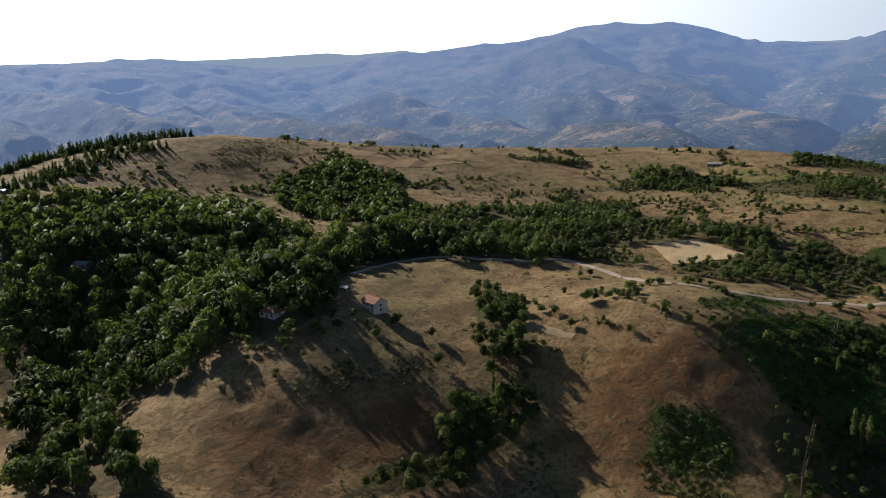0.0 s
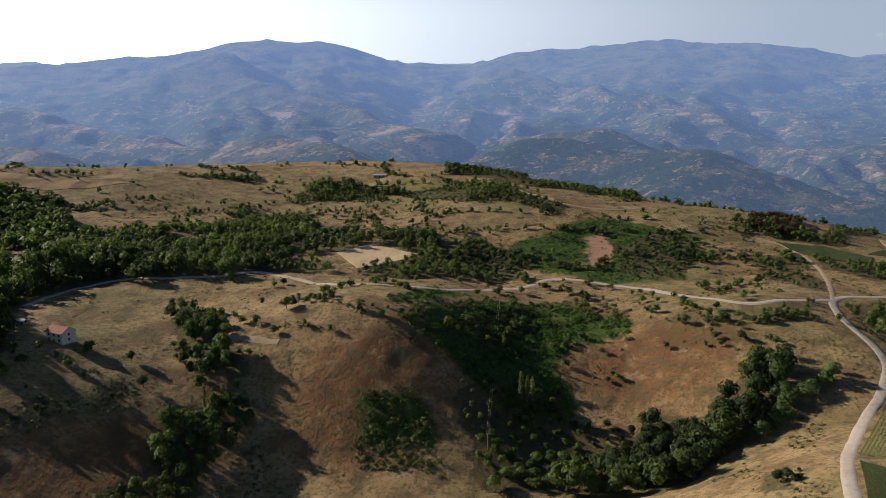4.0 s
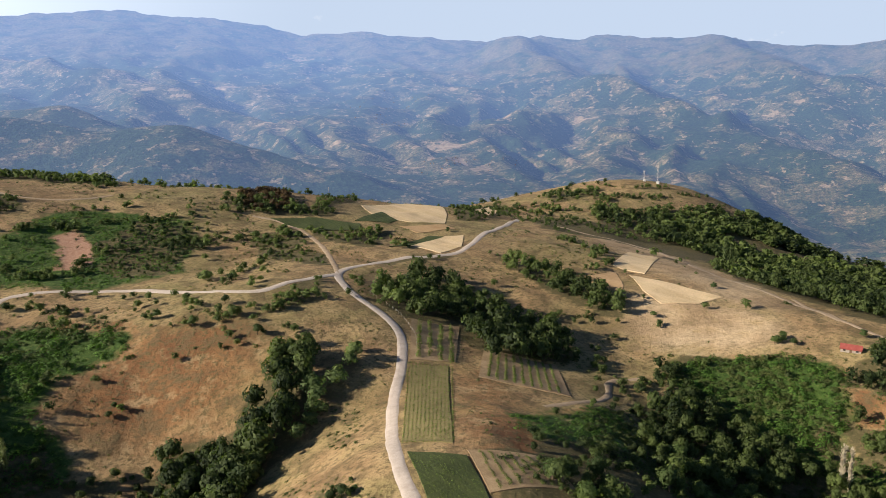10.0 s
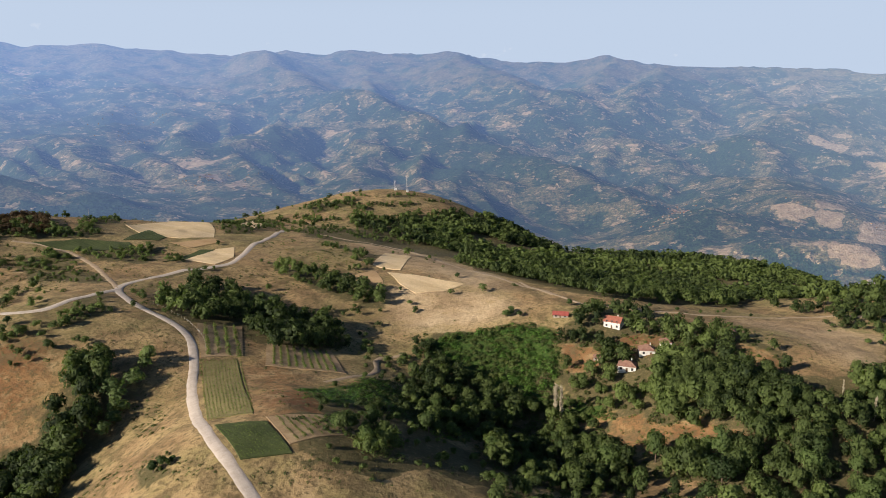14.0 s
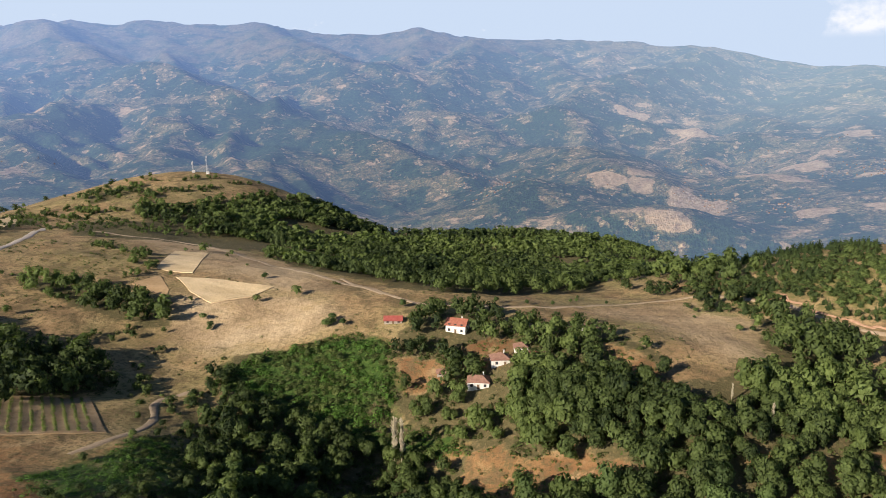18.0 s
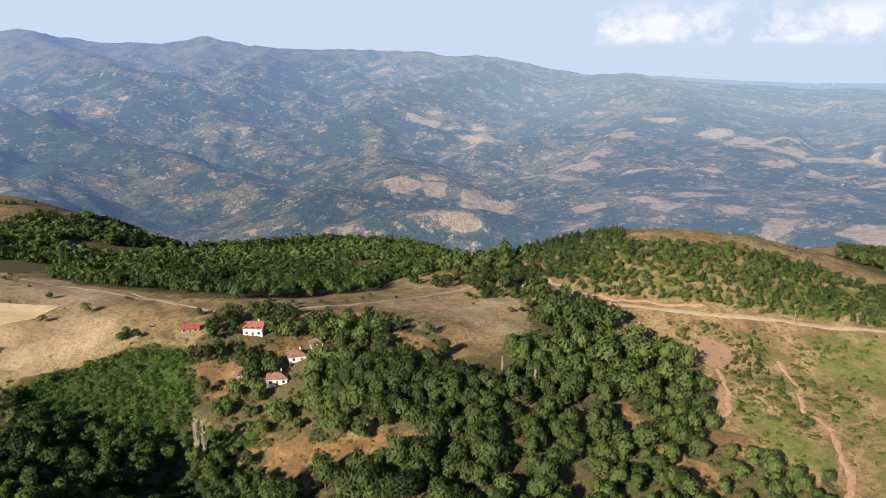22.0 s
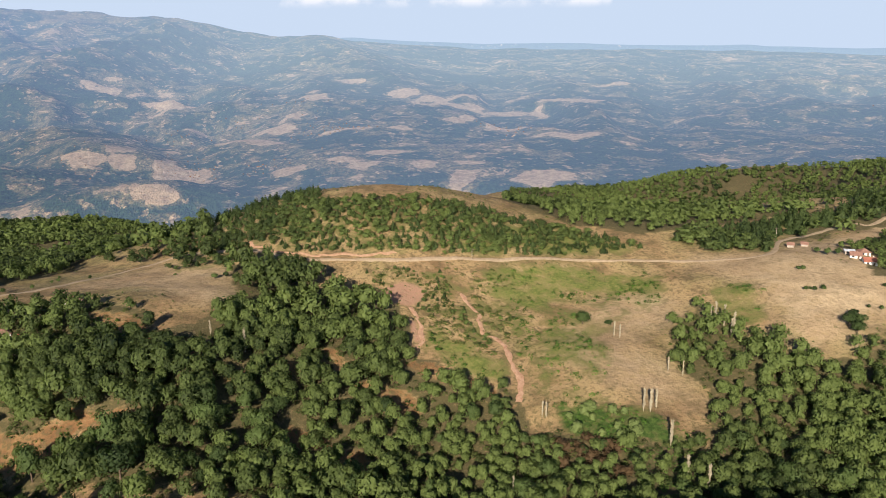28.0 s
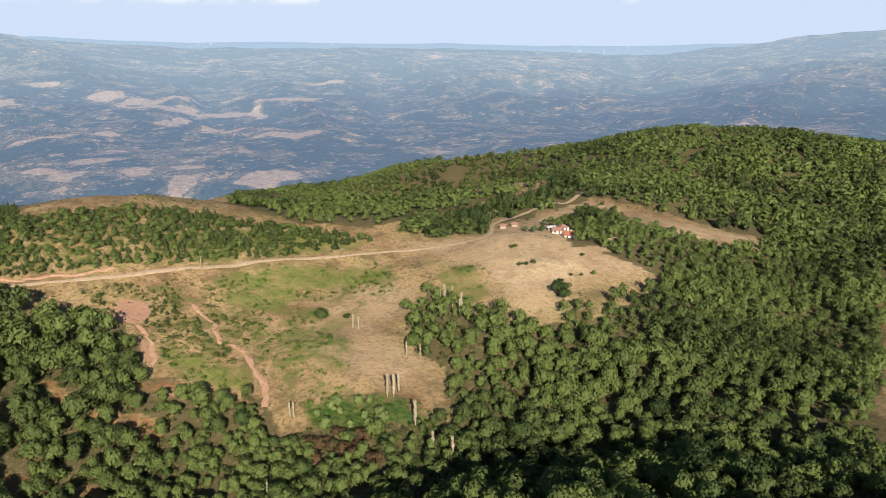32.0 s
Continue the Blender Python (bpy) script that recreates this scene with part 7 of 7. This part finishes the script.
def house(x, y, turn, w, d, h, roof, form):
    r = math.hypot(x, y)
    base = new("house" if w > 7 else "shed")
    z = min(land_at(x + dx, y + dy) for dx in (-w / 2, w / 2) for dy in (-d / 2, d / 2))
    z = max(z, land_at(x, y) - 1.0)
    base.matrix_basis = pose(x, y, z, 0, 0, turn)
    white = roof in ("tile", "old_tile") and w > 5.5
    word = "white rendered" if white else "grey stone"
    tagged(base, f"{word} {'two-storey ' if h > 5 else ''}{'house' if w > 7 else 'shed'} with {ROOF_WORD[roof]}", "house" if w > 7 else "shed", "village houses")
    t = 0.3
    wall = M_WALL if white else M_STONE
    rise = d * (0.30 if roof != "tin" else 0.16)
    for sx, sy, x0, x1, y0, y1 in ((0, -1, -w / 2, w / 2, -d / 2, -d / 2 + t), (0, 1, -w / 2, w / 2, d / 2 - t, d / 2), (-1, 0, -w / 2, -w / 2 + t, -d / 2 + t, d / 2 - t), (1, 0, w / 2 - t, w / 2, -d / 2 + t, d / 2 - t)):
        def build(bm):
            box(bm, x0, x1, y0, y1, -1.5, h)
            if form == "gable" and sx:
                vs = [bm.verts.new(c) for c in ((x0, -d / 2, h), (x0, d / 2, h), (x0, 0, h + rise), (x1, -d / 2, h), (x1, d / 2, h), (x1, 0, h + rise))]
                for f in ((0, 1, 2), (5, 4, 3), (0, 2, 5, 3), (1, 4, 5, 2)):
                    bm.faces.new([vs[i] for i in f])
        solid("wall", base, wall, build)
    o, th = 0.45, 0.16

    def slope(bm, pts):
        lo = [bm.verts.new(p) for p in pts]
        hi = [bm.verts.new((p[0], p[1], p[2] + th)) for p in pts]
        bm.faces.new(lo[::-1])
        bm.faces.new(hi)
        n_ = len(pts)
        for i in range(n_):
            bm.faces.new((lo[i], lo[(i + 1) % n_], hi[(i + 1) % n_], hi[i]))
    X, Y, drop, top = w / 2 + o, d / 2 + o, h - rise * o / (d / 2), h + rise
    if form == "gable":
        faces = (((-X, -Y, drop), (X, -Y, drop), (X, 0, top), (-X, 0, top)), ((X, Y, drop), (-X, Y, drop), (-X, 0, top), (X, 0, top)))
    else:
        g = max(w / 2 - d / 2, 0.4)
        faces = (((-X, -Y, drop), (X, -Y, drop), (g, 0, top), (-g, 0, top)), ((X, Y, drop), (-X, Y, drop), (-g, 0, top), (g, 0, top)),
                 ((X, -Y, drop), (X, Y, drop), (g, 0, top)), ((-X, Y, drop), (-X, -Y, drop), (-g, 0, top)))
    roof_ob = None
    for pts in faces:
        roof_ob = solid("roof", base, ROOF_MAT[roof], lambda bm: slope(bm, pts))
    if roof in ("tile", "old_tile"):
        # ridge cap, tile courses and chimney
        solid("ridge_cap", base, ROOF_MAT[roof], lambda bm: box(bm, -(w / 2 if form == "gable" else max(w / 2 - d / 2, 0.4)), (w / 2 if form == "gable" else max(w / 2 - d / 2, 0.4)), -0.14, 0.14, top + th - 0.04, top + th + 0.1))
        if w > 6:
            ch = solid("chimney", base, M_WALL, lambda bm: box(bm, w * 0.18, w * 0.18 + 0.6, 0.5, 1.1, h + rise * 0.4, top + 0.9))
            solid("chimney_cap", ch, M_STONE, lambda bm: box(bm, w * 0.18 - 0.1, w * 0.18 + 0.7, 0.4, 1.2, top + 0.9, top + 1.02))
    if w > 4:
        for floor in range(2 if h > 3.8 else 1):
            z0 = 1.0 + floor * 2.5
            n_win = 3 if w > 8 else 2
            for side in (-1, 1):
                for k in range(n_win):
                    cx = -w / 2 + w * (k + 0.6) / (n_win + 0.2)
                    if side < 0 and floor == 0 and k == 1:
                        door = solid("door", base, M_WOOD, lambda bm: box(bm, cx - 0.5, cx + 0.5, -d / 2 - 0.05, -d / 2 + 0.02, 0.0, 2.05))
                        solid("lintel", door, M_STONE, lambda bm: box(bm, cx - 0.65, cx + 0.65, -d / 2 - 0.09, -d / 2 + 0.01, 2.05, 2.2))
                        continue
                    yy = side * d / 2
                    win = solid("window", base, M_WOOD, lambda bm: box(bm, cx - 0.58, cx + 0.58, yy - 0.05, yy + 0.05, z0, z0 + 1.3))
                    solid("pane", win, M_GLASS, lambda bm: box(bm, cx - 0.46, cx + 0.46, yy - 0.07, yy + 0.07, z0 + 0.12, z0 + 1.18))
            for side in (-1, 1):
                xx = side * w / 2
                win = solid("window", base, M_WOOD, lambda bm: box(bm, xx - 0.05, xx + 0.05, -0.55, 0.55, z0, z0 + 1.3))
                solid("pane", win, M_GLASS, lambda bm: box(bm, xx - 0.07, xx + 0.07, -0.43, 0.43, z0 + 0.12, z0 + 1.18))
    return base


for spec in HOUSES:
    house(*spec)


# ---- masts and poles ----
def rod_between(bm, a, b, r, sides=5):
    a, b = Vector(a), Vector(b)
    q = (b - a).to_track_quat("Z", "Y")
    lo = [bm.verts.new(a + q @ Vector((r * math.cos(2 * math.pi * j / sides), r * math.sin(2 * math.pi * j / sides), 0))) for j in range(sides)]
    hi = [bm.verts.new(b + q @ Vector((r * math.cos(2 * math.pi * j / sides), r * math.sin(2 * math.pi * j / sides), 0))) for j in range(sides)]
    for j in range(sides):
        bm.faces.new((lo[j], lo[(j + 1) % sides], hi[(j + 1) % sides], hi[j]))
    bm.faces.new(hi)


def mast(x, y, height):
    base = new("radio_mast")
    base.matrix_basis = pose(x, y, land_at(x, y), 0, 0, 20)
    tagged(base, "red and white lattice radio mast on the hilltop" if height > 20 else "short white radio mast with antenna panels", "mast", "radio masts")
    n = max(4, int(height / 2.2))
    for k in range(n):
        z0, z1 = height * k / n, height * (k + 1) / n
        def build(bm):
            w0 = 0.85 - 0.5 * z0 / height
            c = [(w0 * math.cos(a), w0 * math.sin(a)) for a in (0.5, 2.6, 4.7)]
            for i in range(3):
                rod_between(bm, (*c[i], z0), (*c[i], z1), 0.07)
                rod_between(bm, (*c[i], z0), (*c[(i + 1) % 3], z1), 0.06)
                rod_between(bm, (*c[i], z1), (*c[(i + 1) % 3], z1), 0.06)
        solid("lattice_section", base, M_MAST_RED if k % 2 and height > 20 else M_STEEL, build)
    for a, z in ((0.0, 0.92), (2.1, 0.92), (4.2, 0.92), (1.0, 0.75)):
        solid("antenna", base, M_STEEL, lambda bm: box(bm, 0.8 * math.cos(a) - 0.2, 0.8 * math.cos(a) + 0.2, 0.8 * math.sin(a) - 0.2, 0.8 * math.sin(a) + 0.2, height * z, height * z + 1.9), "white antenna panel")
    solid("equipment_hut", base, M_WALL, lambda bm: box(bm, 1.5, 4.5, -1.4, 1.4, -0.6, 2.4))


for m_ in MASTS:
    mast(*m_)


def utility_pole(x, y, height):
    base = new("utility_pole")
    base.matrix_basis = pose(x, y, land_at(x, y), 0, 0, 40)
    tagged(base, "slim grey utility pole with crossarm", "pole", "utility poles")
    solid("shaft", base, M_STONE, lambda bm: rod_between(bm, (0, 0, -0.5), (0, 0, height), 0.14, 8))
    solid("crossarm", base, M_WOOD, lambda bm: box(bm, -0.9, 0.9, -0.06, 0.06, height - 0.7, height - 0.55))
    for k in (-0.8, 0.0, 0.8):
        solid("insulator", base, M_WALL, lambda bm: rod_between(bm, (k, 0, height - 0.55), (k, 0, height - 0.3), 0.05, 6))


for u in UTILITY_POLES:
    utility_pole(*u)


# ---- the power line down the hollow: two sagging wires ----
line_base = new("power_line")
tagged(line_base, "two thin dark overhead wires sagging between poles", "wire")
(ax, ay, ah), (bx, by, bh) = UTILITY_POLES[-2:]
for side in (-0.8, 0.8):
    def build(bm):
        last = None
        for i in range(41):
            u = i / 40
            p = (ax + (bx - ax) * u + side * 0.7, ay + (by - ay) * u + side * 0.5, (land_at(ax, ay) + ah - 0.35) * (1 - u) + (land_at(bx, by) + bh - 0.35) * u - 5 * u * (1 - u))
            if last:
                rod_between(bm, last, p, 0.035, 4)
            last = p
    solid("wire", line_base, M_STONE, build)


# ---- a post-and-wire fence beside the road ----
def fence(points):
    base = new("fence")
    tagged(base, "leaning wooden post-and-wire fence beside the gravel road", "fence")
    line = spline(points, 2.6)
    rng_ = np.random.RandomState(930)
    tops = []
    for x, y in line:
        z, lean = land_at(x, y), rng_.uniform(-0.12, 0.12, 2)
        h = rng_.uniform(1.2, 1.5)
        tops.append((x + lean[0], y + lean[1], z + h - 0.15))
        solid("post", base, M_BARE, lambda bm: rod_between(bm, (x, y, z - 0.4), (x + lean[0], y + lean[1], z + h), 0.08, 6))
    for drop in (0.0, 0.5):
        def build(bm):
            for a, b in zip(tops, tops[1:]):
                rod_between(bm, (a[0], a[1], a[2] - drop), (b[0], b[1], b[2] - drop), 0.012, 4)
        solid("wire", base, M_STEEL, build)


fence([(228.1, 332.1), (227.4, 322.1), (226.6, 310.7), (224.5, 298.7), (219, 283), (207, 267)])
